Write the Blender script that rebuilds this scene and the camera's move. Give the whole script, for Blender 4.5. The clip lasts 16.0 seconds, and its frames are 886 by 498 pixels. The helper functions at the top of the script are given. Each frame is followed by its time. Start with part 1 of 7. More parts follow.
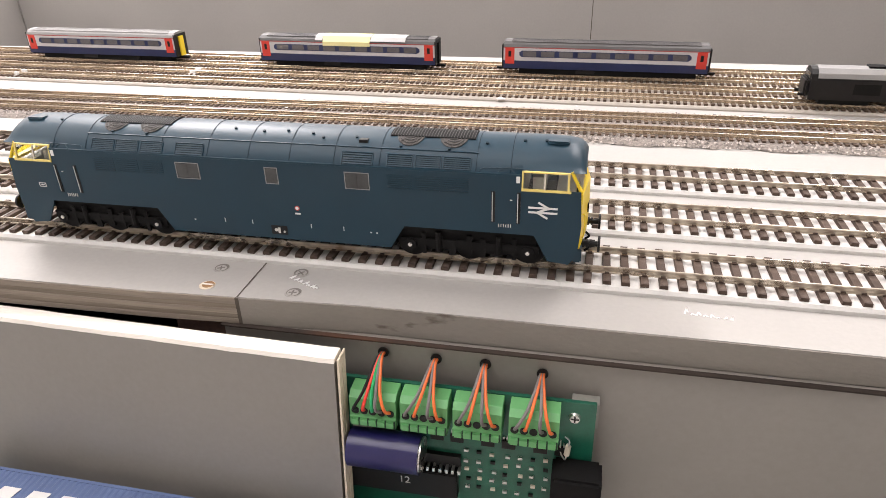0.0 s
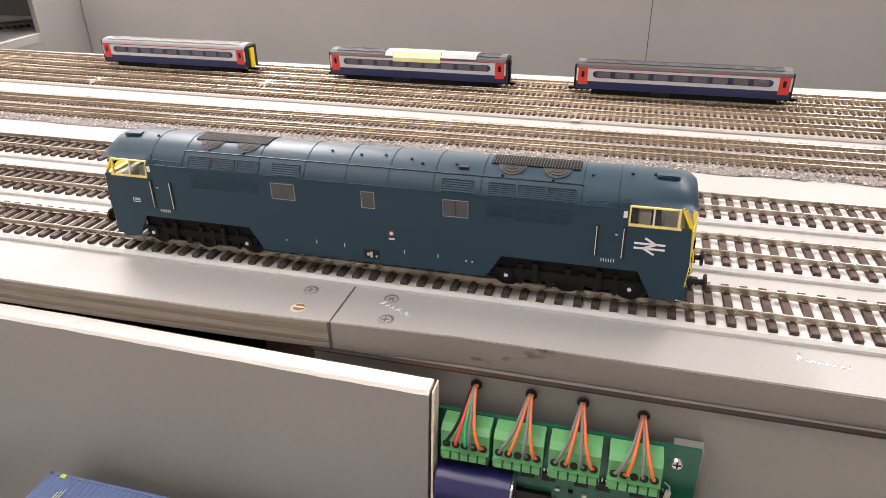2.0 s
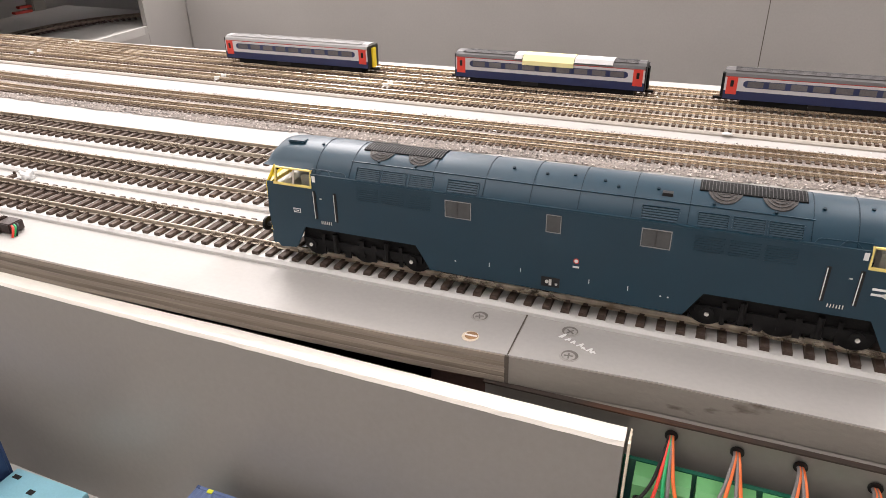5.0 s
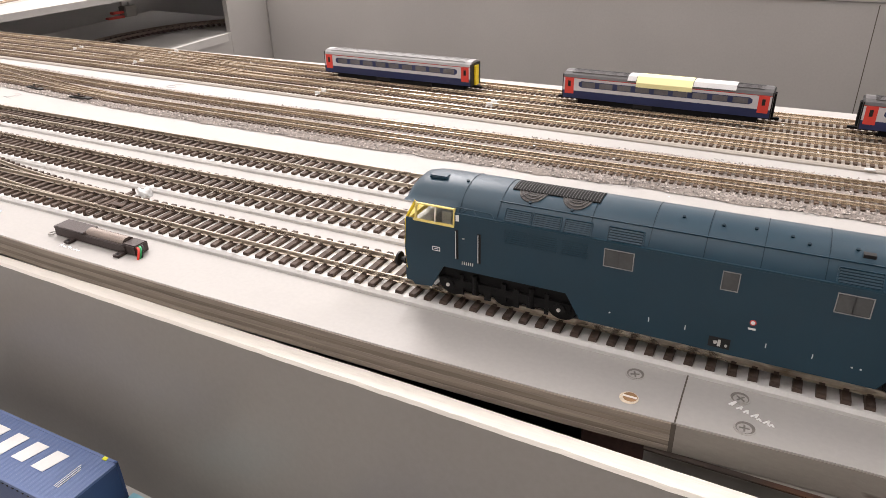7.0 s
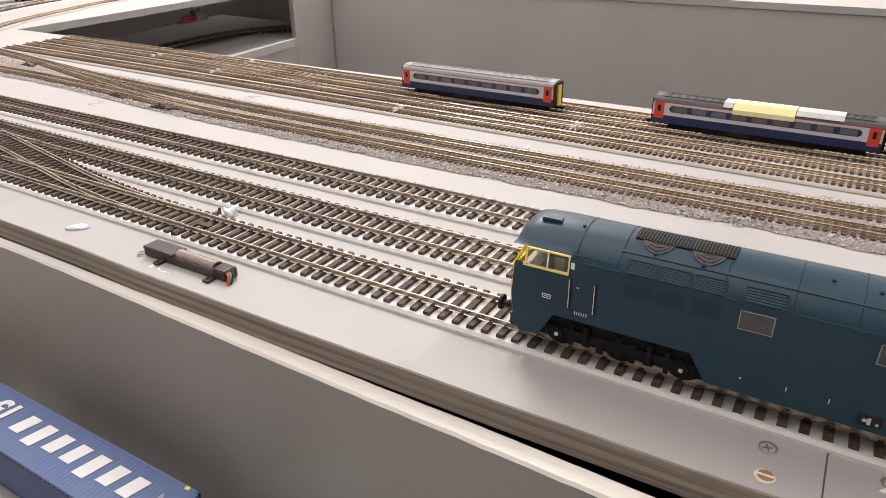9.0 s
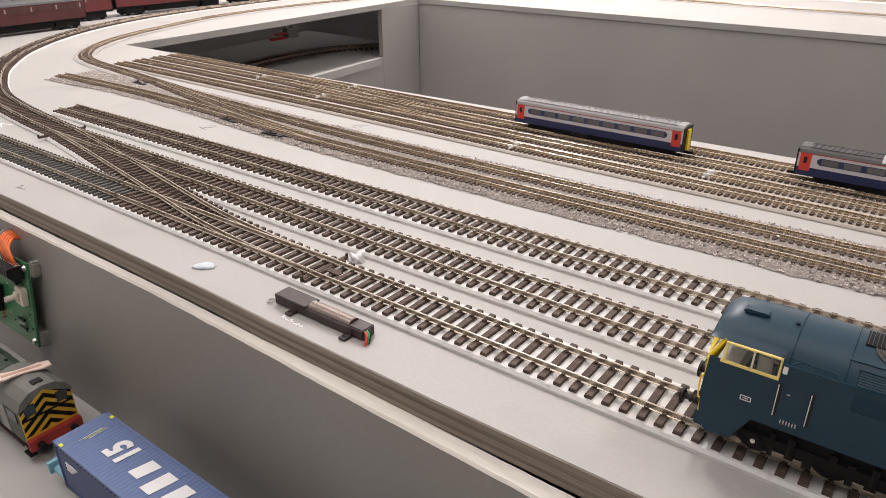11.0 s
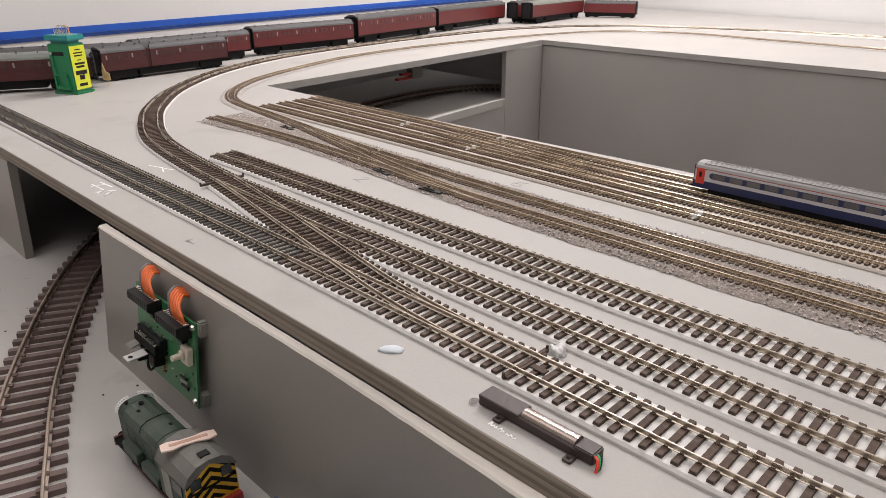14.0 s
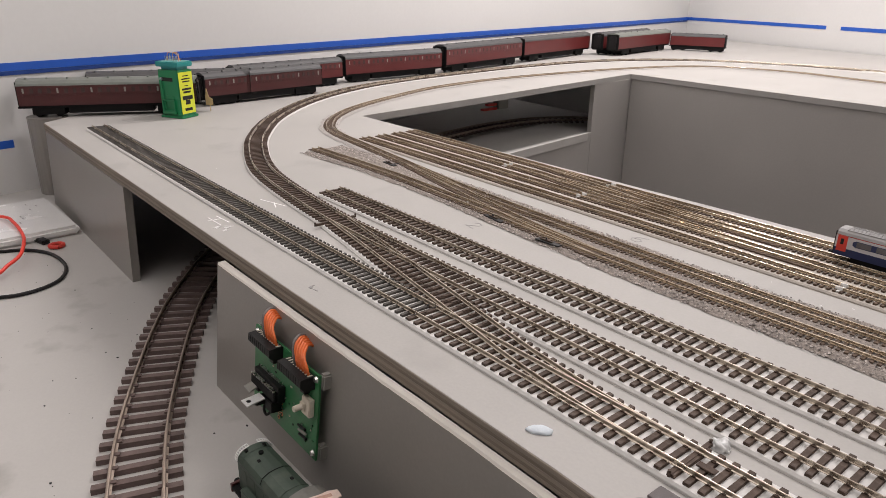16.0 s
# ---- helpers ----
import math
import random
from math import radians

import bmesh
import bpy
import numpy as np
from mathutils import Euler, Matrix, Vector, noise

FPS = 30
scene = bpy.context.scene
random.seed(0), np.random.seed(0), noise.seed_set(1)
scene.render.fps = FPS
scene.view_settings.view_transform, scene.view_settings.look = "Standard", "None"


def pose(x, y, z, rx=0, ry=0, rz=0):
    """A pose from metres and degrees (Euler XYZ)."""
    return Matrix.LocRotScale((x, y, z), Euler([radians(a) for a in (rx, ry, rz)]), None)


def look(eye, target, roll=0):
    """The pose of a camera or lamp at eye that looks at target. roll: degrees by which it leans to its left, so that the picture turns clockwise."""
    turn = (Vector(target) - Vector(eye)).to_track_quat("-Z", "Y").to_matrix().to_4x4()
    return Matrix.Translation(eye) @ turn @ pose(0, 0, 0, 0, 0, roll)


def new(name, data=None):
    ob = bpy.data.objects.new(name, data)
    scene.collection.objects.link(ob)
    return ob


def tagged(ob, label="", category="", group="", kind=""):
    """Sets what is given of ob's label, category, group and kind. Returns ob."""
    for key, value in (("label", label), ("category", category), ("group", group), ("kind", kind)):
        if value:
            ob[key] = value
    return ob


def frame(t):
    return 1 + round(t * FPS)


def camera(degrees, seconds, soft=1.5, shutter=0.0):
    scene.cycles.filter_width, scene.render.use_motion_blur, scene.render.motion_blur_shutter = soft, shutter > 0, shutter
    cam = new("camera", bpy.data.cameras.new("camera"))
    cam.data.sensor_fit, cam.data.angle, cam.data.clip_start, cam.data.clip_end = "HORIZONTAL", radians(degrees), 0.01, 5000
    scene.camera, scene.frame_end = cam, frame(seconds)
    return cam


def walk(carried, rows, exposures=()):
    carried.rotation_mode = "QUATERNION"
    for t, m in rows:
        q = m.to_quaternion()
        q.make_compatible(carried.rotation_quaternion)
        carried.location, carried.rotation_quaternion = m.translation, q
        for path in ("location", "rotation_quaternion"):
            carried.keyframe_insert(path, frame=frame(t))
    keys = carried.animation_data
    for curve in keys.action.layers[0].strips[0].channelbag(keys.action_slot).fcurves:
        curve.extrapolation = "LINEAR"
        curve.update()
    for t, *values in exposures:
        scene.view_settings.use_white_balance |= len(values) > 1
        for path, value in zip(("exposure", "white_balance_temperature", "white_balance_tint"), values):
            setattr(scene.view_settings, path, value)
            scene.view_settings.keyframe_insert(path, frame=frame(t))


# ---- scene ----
cam = camera(65.7, 16.0, soft=0.8)
EXPOSURES = [(0.0, 0.79), (3.0, 0.75), (6.5, 0.56), (8.0, 0.32), (10.5, 0.06), (12.0, -0.12), (14.0, -0.29), (16.0, -0.44)]
# first: lamp behind the rail glints; second and third: added fill, the third for fronts
LAMPS = [(-0.82, 1.55, 1.48, 46.0, 0.16, 1.3), (1.0, 1.05, 1.48, 16.5, 0.16, 1.3), (-0.35, -0.35, 1.48, 13.5, 1.5, 1.1)]
PATH = [
    (0, (0.438, -0.1, 0.142), (0.052, 1.619, -0.803), -1.6),
    (0.5, (0.43, -0.099, 0.147), (0.013, 1.62, -0.786), -1.2),
    (1, (0.422, -0.099, 0.148), (-0.026, 1.615, -0.78), -1.1),
    (1.5, (0.418, -0.099, 0.147), (-0.048, 1.613, -0.775), -1.3),
    (2, (0.412, -0.097, 0.147), (-0.071, 1.612, -0.774), -1.0),
    (2.5, (0.406, -0.096, 0.147), (-0.101, 1.605, -0.773), -0.9),
    (3, (0.398, -0.094, 0.147), (-0.136, 1.6, -0.773), -0.9),
    (3.5, (0.39, -0.093, 0.148), (-0.172, 1.594, -0.769), -1.0),
    (4, (0.381, -0.091, 0.147), (-0.212, 1.584, -0.771), -1.0),
    (6.5, (0.332, -0.084, 0.151), (-0.444, 1.514, -0.768), -1.4),
    (7, (0.321, -0.082, 0.154), (-0.491, 1.505, -0.754), -1.3),
    (7.5, (0.312, -0.078, 0.156), (-0.534, 1.493, -0.748), -1.4),
    (8, (0.305, -0.078, 0.159), (-0.568, 1.479, -0.743), -1.1),
    (10.5, (0.254, -0.072, 0.166), (-0.785, 1.399, -0.704), -0.8),
    (11, (0.237, -0.073, 0.172), (-0.844, 1.376, -0.683), -0.2),
    (11.5, (0.222, -0.071, 0.176), (-0.898, 1.353, -0.67), 0.3),
    (12, (0.21, -0.07, 0.177), (-0.949, 1.333, -0.652), -0.3),
    (12.5, (0.196, -0.07, 0.179), (-1.001, 1.311, -0.634), -0.2),
    (13, (0.188, -0.075, 0.176), (-1.046, 1.281, -0.624), -0.9),
    (13.5, (0.175, -0.075, 0.177), (-1.09, 1.259, -0.609), -0.6),
    (14, (0.16, -0.076, 0.183), (-1.14, 1.235, -0.587), -0.5),
    (14.5, (0.145, -0.077, 0.189), (-1.191, 1.208, -0.562), -0.5),
    (15, (0.134, -0.08, 0.195), (-1.231, 1.183, -0.541), -0.0),
    (15.5, (0.123, -0.087, 0.199), (-1.27, 1.153, -0.523), 0.4),
    (16, (0.11, -0.096, 0.202), (-1.318, 1.107, -0.515), 0.6),
]
walk(cam, [(t, look(eye, target, roll)) for t, eye, target, roll in PATH], exposures=EXPOSURES)

# ---- light: one lamp placed by rail glints, two unseen fill panels added, closed room ----
world = bpy.data.worlds.new("room_air")
world.use_nodes = True
world.node_tree.nodes["Background"].inputs["Color"].default_value = (0.9, 0.92, 1.0, 1)
world.node_tree.nodes["Background"].inputs["Strength"].default_value = 0.05
scene.world = world


def lamp_and_fill(x, y, z, sx, sy, watts):
    data = bpy.data.lights.new("lamp_and_fill", "AREA")
    data.shape, data.size, data.size_y, data.energy = "RECTANGLE", sx, sy, watts
    data.color = (1.0, 0.94, 0.94)
    ob = new("lamp_and_fill", data)
    ob.matrix_world = pose(x, y, z)
    return ob


for lx, ly, lz, lw, sx, sy in LAMPS:
    lamp_and_fill(lx, ly, lz, sx, sy, lw)


# ---- materials ----
def material(name, color, rough=0.6, metal=0.0, vary=0.12, scale=60.0, bump=0.15, fine=900.0, coat=0.0, spots=None, stretch=(1, 1, 1), rand=0.0, island=0.0, shine=0.5):
    """Procedural surface: base colour with two scales of variation, fine bump, optional second colour in patches."""
    m = bpy.data.materials.new(name)
    m.use_nodes = True
    nt = m.node_tree
    n, l = nt.nodes, nt.links
    b = n["Principled BSDF"]
    b.inputs["Metallic"].default_value = metal
    b.inputs["Coat Weight"].default_value = coat
    b.inputs["Specular IOR Level"].default_value = shine
    tc = n.new("ShaderNodeTexCoord")
    mp = n.new("ShaderNodeMapping")
    mp.inputs["Scale"].default_value = stretch
    l.new(tc.outputs["Object"], mp.inputs["Vector"])
    big, small = n.new("ShaderNodeTexNoise"), n.new("ShaderNodeTexNoise")
    big.inputs["Scale"].default_value, big.inputs["Detail"].default_value = scale, 4
    small.inputs["Scale"].default_value, small.inputs["Detail"].default_value = fine, 3
    for t in (big, small):
        l.new(mp.outputs["Vector"], t.inputs["Vector"])
    ramp = n.new("ShaderNodeValToRGB")
    lo = [c * (1 - vary) for c in color]
    hi = [min(1, c * (1 + vary)) for c in color]
    ramp.color_ramp.elements[0].position, ramp.color_ramp.elements[1].position = 0.3, 0.7
    ramp.color_ramp.elements[0].color, ramp.color_ramp.elements[1].color = (*lo, 1), (*hi, 1)
    mix = n.new("ShaderNodeMath")
    mix.operation = "MULTIPLY_ADD"
    mix.inputs[1].default_value = 0.35
    l.new(small.outputs["Fac"], mix.inputs[0])
    half = n.new("ShaderNodeMath")
    half.operation = "MULTIPLY"
    half.inputs[1].default_value = 0.65
    l.new(big.outputs["Fac"], half.inputs[0])
    l.new(half.outputs[0], mix.inputs[2])
    fac = mix.outputs[0]
    if rand or island:
        src = n.new("ShaderNodeObjectInfo").outputs["Random"] if rand else n.new("ShaderNodeNewGeometry").outputs["Random Per Island"]
        add = n.new("ShaderNodeMath")
        add.operation = "MULTIPLY_ADD"
        add.inputs[1].default_value = rand or island
        l.new(src, add.inputs[0])
        l.new(fac, add.inputs[2])
        sub = n.new("ShaderNodeMath")
        sub.operation = "SUBTRACT"
        sub.inputs[1].default_value = (rand or island) / 2
        l.new(add.outputs[0], sub.inputs[0])
        fac = sub.outputs[0]
    l.new(fac, ramp.inputs["Fac"])
    col = ramp.outputs["Color"]
    if spots:
        scol, sscale, lowp, highp = spots
        sp = n.new("ShaderNodeTexNoise")
        sp.inputs["Scale"].default_value, sp.inputs["Detail"].default_value = sscale, 6
        l.new(mp.outputs["Vector"], sp.inputs["Vector"])
        sr = n.new("ShaderNodeMapRange")
        sr.inputs["From Min"].default_value, sr.inputs["From Max"].default_value = lowp, highp
        l.new(sp.outputs["Fac"], sr.inputs["Value"])
        mx = n.new("ShaderNodeMix")
        mx.data_type = "RGBA"
        l.new(sr.outputs["Result"], mx.inputs["Factor"])
        l.new(col, mx.inputs["A"])
        mx.inputs["B"].default_value = (*scol, 1)
        col = mx.outputs["Result"]
    l.new(col, b.inputs["Base Color"])
    rr = n.new("ShaderNodeMapRange")
    rr.inputs["To Min"].default_value, rr.inputs["To Max"].default_value = max(0.03, rough - 0.08), min(1, rough + 0.08)
    l.new(big.outputs["Fac"], rr.inputs["Value"])
    l.new(rr.outputs["Result"], b.inputs["Roughness"])
    if bump:
        bp = n.new("ShaderNodeBump")
        bp.inputs["Strength"].default_value, bp.inputs["Distance"].default_value = bump, 0.0006
        l.new(small.outputs["Fac"], bp.inputs["Height"])
        l.new(bp.outputs["Normal"], b.inputs["Normal"])
    return m


M_BOARD = material("grey_board_paint", (0.400, 0.382, 0.360), 0.58, vary=0.07, scale=9, fine=500, bump=0.08, spots=((0.335, 0.318, 0.298), 14, 0.60, 0.80), shine=0.38)
M_FASCIA = material("dark_grey_paint", (0.255, 0.236, 0.214), 0.33, vary=0.08, scale=12, fine=400, bump=0.08, spots=((0.24, 0.225, 0.205), 25, 0.6, 0.8))
M_FARGREY = material("grey_panel_paint", (0.40, 0.378, 0.355), 0.5, vary=0.06, scale=6, fine=300, bump=0.05)
M_PLY = material("painted_plywood_edge", (0.240, 0.200, 0.160), 0.65, vary=0.30, scale=70, fine=600, bump=0.5, stretch=(0.12, 1, 3.5), spots=((0.34, 0.29, 0.23), 90, 0.55, 0.75))
M_PLYDARK = material("dark_ply_layer", (0.195, 0.160, 0.126), 0.7, vary=0.35, scale=90, fine=700, bump=0.5, stretch=(0.1, 1, 4), spots=((0.24, 0.20, 0.16), 90, 0.5, 0.7), shine=0.28)
M_RAWWOOD = material("raw_plywood", (0.90, 0.85, 0.77), 0.55, vary=0.10, scale=60, fine=700, bump=0.4, stretch=(0.15, 1, 2), spots=((0.60, 0.46, 0.33), 40, 0.68, 0.76))
M_ENDPLY = material("plywood_end_grain", (0.72, 0.62, 0.48), 0.7, vary=0.25, scale=200, fine=900, bump=0.4, stretch=(1, 6, 0.2))
M_LOWER = material("lower_board_paint", (0.47, 0.45, 0.425), 0.5, vary=0.05, scale=8, fine=500, bump=0.06, spots=((0.34, 0.325, 0.30), 20, 0.62, 0.8))
M_WALL = material("white_wall_paint", (0.70, 0.69, 0.675), 0.7, vary=0.03, scale=3, fine=120, bump=0.05)
M_TAPE = material("blue_masking_tape", (0.015, 0.10, 0.50), 0.5, vary=0.1, scale=30)
# blue of the tape darkened to stand for its shadow line
M_TAPESHADOW = material("tape_shadow_blue", (0.010, 0.045, 0.22), 0.5, vary=0.1, scale=30)
M_FLOOR = material("dark_floor", (0.12, 0.115, 0.11), 0.7, vary=0.1, scale=3, fine=80)
# wood colour with the darkness of unlit places put into it
M_DARK = material("shade_dark_wood", (0.10, 0.085, 0.07), 0.8, vary=0.2, scale=30, shine=0.2)
M_UNDERLAY = material("white_foam_underlay", (0.64, 0.622, 0.597), 0.62, vary=0.08, scale=80, fine=1200, bump=0.25, spots=((0.5, 0.47, 0.44), 120, 0.62, 0.75), shine=0.35)
M_STRIPGREY = material("pale_grey_foam_underlay", (0.44, 0.395, 0.345), 0.5, vary=0.08, scale=60, fine=1200, bump=0.25)
M_SLEEPER = material("brown_plastic_sleeper", (0.080, 0.054, 0.041), 0.68, vary=0.25, scale=300, fine=2500, bump=0.3, rand=0.25, spots=((0.13, 0.10, 0.083), 250, 0.6, 0.75), shine=0.28)
M_OSLEEPER = material("stout_brown_plastic_sleeper", (0.150, 0.108, 0.097), 0.5, vary=0.2, scale=200, fine=2000, bump=0.25, rand=0.2, shine=0.28)
M_ORAIL = material("dark_bronze_rail", (0.43, 0.35, 0.29), 0.42, metal=0.8, vary=0.2, scale=60, fine=900, bump=0.1)
M_SLEEPER_DARK = material("dark_grey_plastic_sleeper", (0.078, 0.070, 0.063), 0.62, vary=0.25, scale=300, fine=2500, bump=0.3, rand=0.25, shine=0.28)
M_NSLEEPER = material("dusty_brown_sleeper", (0.115, 0.078, 0.055), 0.7, vary=0.3, scale=120, fine=2500, bump=0.3, island=0.25, shine=0.28)
M_RAIL = material("nickel_silver_rail", (0.54, 0.475, 0.39), 0.28, metal=0.75, vary=0.18, scale=40, fine=900, bump=0.1, spots=((0.28, 0.215, 0.155), 70, 0.55, 0.75))
M_NRAIL = material("dull_brassy_rail", (0.60, 0.51, 0.395), 0.24, metal=0.75, vary=0.12, scale=20, fine=300, bump=0.0, spots=((0.38, 0.30, 0.215), 18, 0.5, 0.8))
M_BALLAST = material("grey_granite_ballast", (0.42, 0.375, 0.345), 0.9, vary=0.5, scale=500, fine=1400, bump=0.9, island=0.7)
M_PALEBALLAST = material("pale_stone_dust", (0.50, 0.465, 0.435), 0.9, vary=0.35, scale=500, fine=1400, bump=0.8, island=0.5)
M_PALEBED = material("pale_glued_dust", (0.40, 0.368, 0.342), 0.9, vary=0.25, scale=400, fine=1500, bump=0.8)
M_BALLASTBED = material("glued_ballast_bed", (0.26, 0.225, 0.198), 0.9, vary=0.5, scale=700, fine=1800, bump=1.0)
M_BLUE = material("rail_blue_paint", (0.0026, 0.0305, 0.053), 0.46, vary=0.10, scale=40, fine=2000, bump=0.04, coat=0.28, shine=0.30)
M_BLUE.node_tree.nodes["Principled BSDF"].inputs["Coat Roughness"].default_value = 0.36
# rail blue darkened to hold the shade of louvre gaps, also for joints and bolts
M_BLUEDARK = material("shaded_rail_blue", (0.0018, 0.016, 0.028), 0.5, vary=0.08, scale=40, shine=0.2)
M_YELLOW = material("warning_yellow_paint", (0.83, 0.60, 0.02), 0.4, vary=0.05, scale=60, bump=0.03)
M_PALEYELLOW = material("pale_yellow_trim", (0.80, 0.64, 0.20), 0.4, vary=0.05, scale=60, bump=0.02)
M_BLACK = material("black_plastic", (0.013, 0.0122, 0.0122), 0.45, vary=0.2, scale=200, fine=2000, bump=0.15, shine=0.28)
M_BLACKMATT = material("matt_black_underframe", (0.0075, 0.0070, 0.0070), 0.75, vary=0.3, scale=200, fine=2000, bump=0.3, shine=0.2)
M_GREYWIN = material("translucent_grey_window", (0.05, 0.052, 0.052), 0.12, vary=0.2, scale=120, bump=0.0)
M_LIGHTWIN = material("cream_cab_interior", (0.62, 0.58, 0.48), 0.5, vary=0.2, scale=120, bump=0.05)
M_WHITE = material("white_print", (0.80, 0.79, 0.77), 0.5, vary=0.04, scale=90, bump=0.0)
M_CREAM = material("cream_plastic", (0.70, 0.63, 0.52), 0.5, vary=0.05, scale=90, bump=0.05)
M_STEEL = material("bright_steel", (0.70, 0.69, 0.66), 0.28, metal=1.0, vary=0.1, scale=200, bump=0.05)
M_RED = material("signal_red", (0.62, 0.045, 0.03), 0.4, vary=0.08, scale=80, bump=0.03)
M_ROOFGREY = material("grey_roof_plastic", (0.27, 0.262, 0.255), 0.5, vary=0.12, scale=70, fine=1500, bump=0.1)
M_COACHPANE = material("grey_tinted_coach_window", (0.13, 0.125, 0.135), 0.2, vary=0.25, scale=70, bump=0.0)
M_DARKROOF = material("dark_grey_roof_plastic", (0.085, 0.08, 0.08), 0.5, vary=0.15, scale=70, fine=1500, bump=0.1)
M_MAROONPANE = material("dim_coach_window", (0.085, 0.055, 0.052), 0.2, vary=0.25, scale=70, bump=0.0)
M_NAVY = material("navy_livery", (0.012, 0.022, 0.085), 0.4, vary=0.1, scale=70, bump=0.02)
M_COACHWHITE = material("silver_white_livery", (0.55, 0.54, 0.56), 0.4, vary=0.05, scale=70, bump=0.02)
M_DULLMAROON = material("dull_brown_maroon_livery", (0.078, 0.018, 0.018), 0.42, vary=0.2, scale=40, bump=0.03)
M_MAROON = material("crimson_maroon_livery", (0.125, 0.018, 0.018), 0.42, vary=0.15, scale=40, bump=0.03)
M_MAROONROOF = material("weathered_grey_roof", (0.062, 0.060, 0.060), 0.6, vary=0.2, scale=40, bump=0.1)
M_GREENGREYROOF = material("greenish_grey_roof", (0.165, 0.175, 0.155), 0.6, vary=0.15, scale=40, bump=0.1)
M_PCB = material("green_solder_mask", (0.008, 0.105, 0.062), 0.35, vary=0.25, scale=150, fine=1500, bump=0.1, coat=0.3)
M_PCBLIGHT = material("light_green_circuit_board", (0.03, 0.17, 0.06), 0.4, vary=0.25, scale=150, fine=1500, bump=0.1, coat=0.2)
M_TERMGREEN = material("green_terminal_plastic", (0.13, 0.38, 0.14), 0.42, vary=0.06, scale=120, bump=0.03)
M_TERMHOLE = material("dark_terminal_socket", (0.01, 0.05, 0.02), 0.6, vary=0.1, scale=120)
M_TAB = material("tinned_heat_tab", (0.80, 0.79, 0.77), 0.55, metal=0.35, vary=0.06, scale=200)
M_SOLDERMASK = material("dark_green_mask", (0.012, 0.07, 0.03), 0.4, vary=0.2, scale=300, shine=0.3)
M_ORANGE = material("orange_wire", (0.74, 0.155, 0.035), 0.45, vary=0.08, scale=200, bump=0.0)
M_WGREY = material("grey_wire", (0.17, 0.155, 0.15), 0.5, vary=0.08, scale=200, bump=0.0)
M_WRED = material("red_wire", (0.75, 0.05, 0.03), 0.45, vary=0.08, scale=200, bump=0.0)
M_WGREEN = material("green_wire", (0.02, 0.36, 0.12), 0.45, vary=0.08, scale=200, bump=0.0)
M_PURPLE = material("blue_violet_capacitor_sleeve", (0.014, 0.011, 0.085), 0.36, vary=0.1, scale=80, bump=0.02, coat=0.2)
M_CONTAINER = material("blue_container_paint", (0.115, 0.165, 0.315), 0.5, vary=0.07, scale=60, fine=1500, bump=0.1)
# the container blue again, with the shade of the upright sides put in
M_CONTSIDE = material("shaded_blue_container_side", (0.035, 0.065, 0.17), 0.5, vary=0.08, scale=60, fine=1500, bump=0.1)
M_WAGON = material("pale_blue_wagon", (0.24, 0.49, 0.58), 0.5, vary=0.1, scale=60)
M_LOCOGREEN = material("dusty_green_paint", (0.046, 0.068, 0.050), 0.5, vary=0.18, scale=60, fine=1500, bump=0.08, spots=((0.11, 0.13, 0.10), 50, 0.55, 0.8))
M_SHUNTROOF = material("dusty_grey_cab_roof", (0.150, 0.146, 0.130), 0.55, vary=0.18, scale=50, bump=0.1, spots=((0.22, 0.21, 0.18), 60, 0.55, 0.75))
M_CABGREY = material("pale_grey_cab_roof", (0.30, 0.29, 0.26), 0.55, vary=0.1, scale=60)
M_WASPYELLOW = material("dull_warning_yellow", (0.75, 0.43, 0.03), 0.5, vary=0.1, scale=80)
M_BOXGREEN = material("green_plastic_box", (0.012, 0.20, 0.075), 0.35, vary=0.08, scale=40)
M_BOXTEAL = material("teal_plastic_lid", (0.02, 0.27, 0.26), 0.35, vary=0.08, scale=40)
M_LABEL = material("yellow_green_label", (0.72, 0.76, 0.04), 0.4, vary=0.04, scale=40)
M_NOTE = material("pale_yellow_sticky_note", (0.85, 0.78, 0.40), 0.7, vary=0.04, scale=40)
M_CLEARTAPE = material("whitish_tape", (0.55, 0.54, 0.53), 0.3, vary=0.08, scale=40)
M_PAD = material("pale_blue_putty", (0.58, 0.63, 0.67), 0.6, vary=0.08, scale=150, bump=0.3)
M_PADTAN = material("tan_gauze", (0.50, 0.31, 0.24), 0.8, vary=0.15, scale=200)
M_PINK = material("pink_grip_pad", (0.74, 0.58, 0.50), 0.6, vary=0.1, scale=150)
M_WHITEPLASTIC = material("glossy_white_plastic", (0.80, 0.79, 0.77), 0.25, vary=0.03, scale=30, coat=0.3)
M_COPPER = material("bare_copper", (0.75, 0.36, 0.17), 0.35, metal=1.0)
M_RUSTWOOD = material("dark_brown_wood_bead", (0.038, 0.026, 0.020), 0.85, vary=0.5, scale=40, stretch=(0.2, 1, 1), spots=((0.13, 0.048, 0.02), 45, 0.58, 0.7))
M_BROWNWOOD = material("brown_raw_wood", (0.30, 0.17, 0.08), 0.8, vary=0.4, scale=300, stretch=(0.2, 1, 1))
M_REDBLOCK = material("reddish_brown_block", (0.075, 0.040, 0.032), 0.8, vary=0.3, scale=60)
M_SCRAP = material("crumpled_clear_film", (0.66, 0.66, 0.65), 0.3, vary=0.15, scale=150, bump=0.3)
M_DULLRED = material("dull_red_beam_paint", (0.36, 0.035, 0.028), 0.5, vary=0.15, scale=80, bump=0.05)
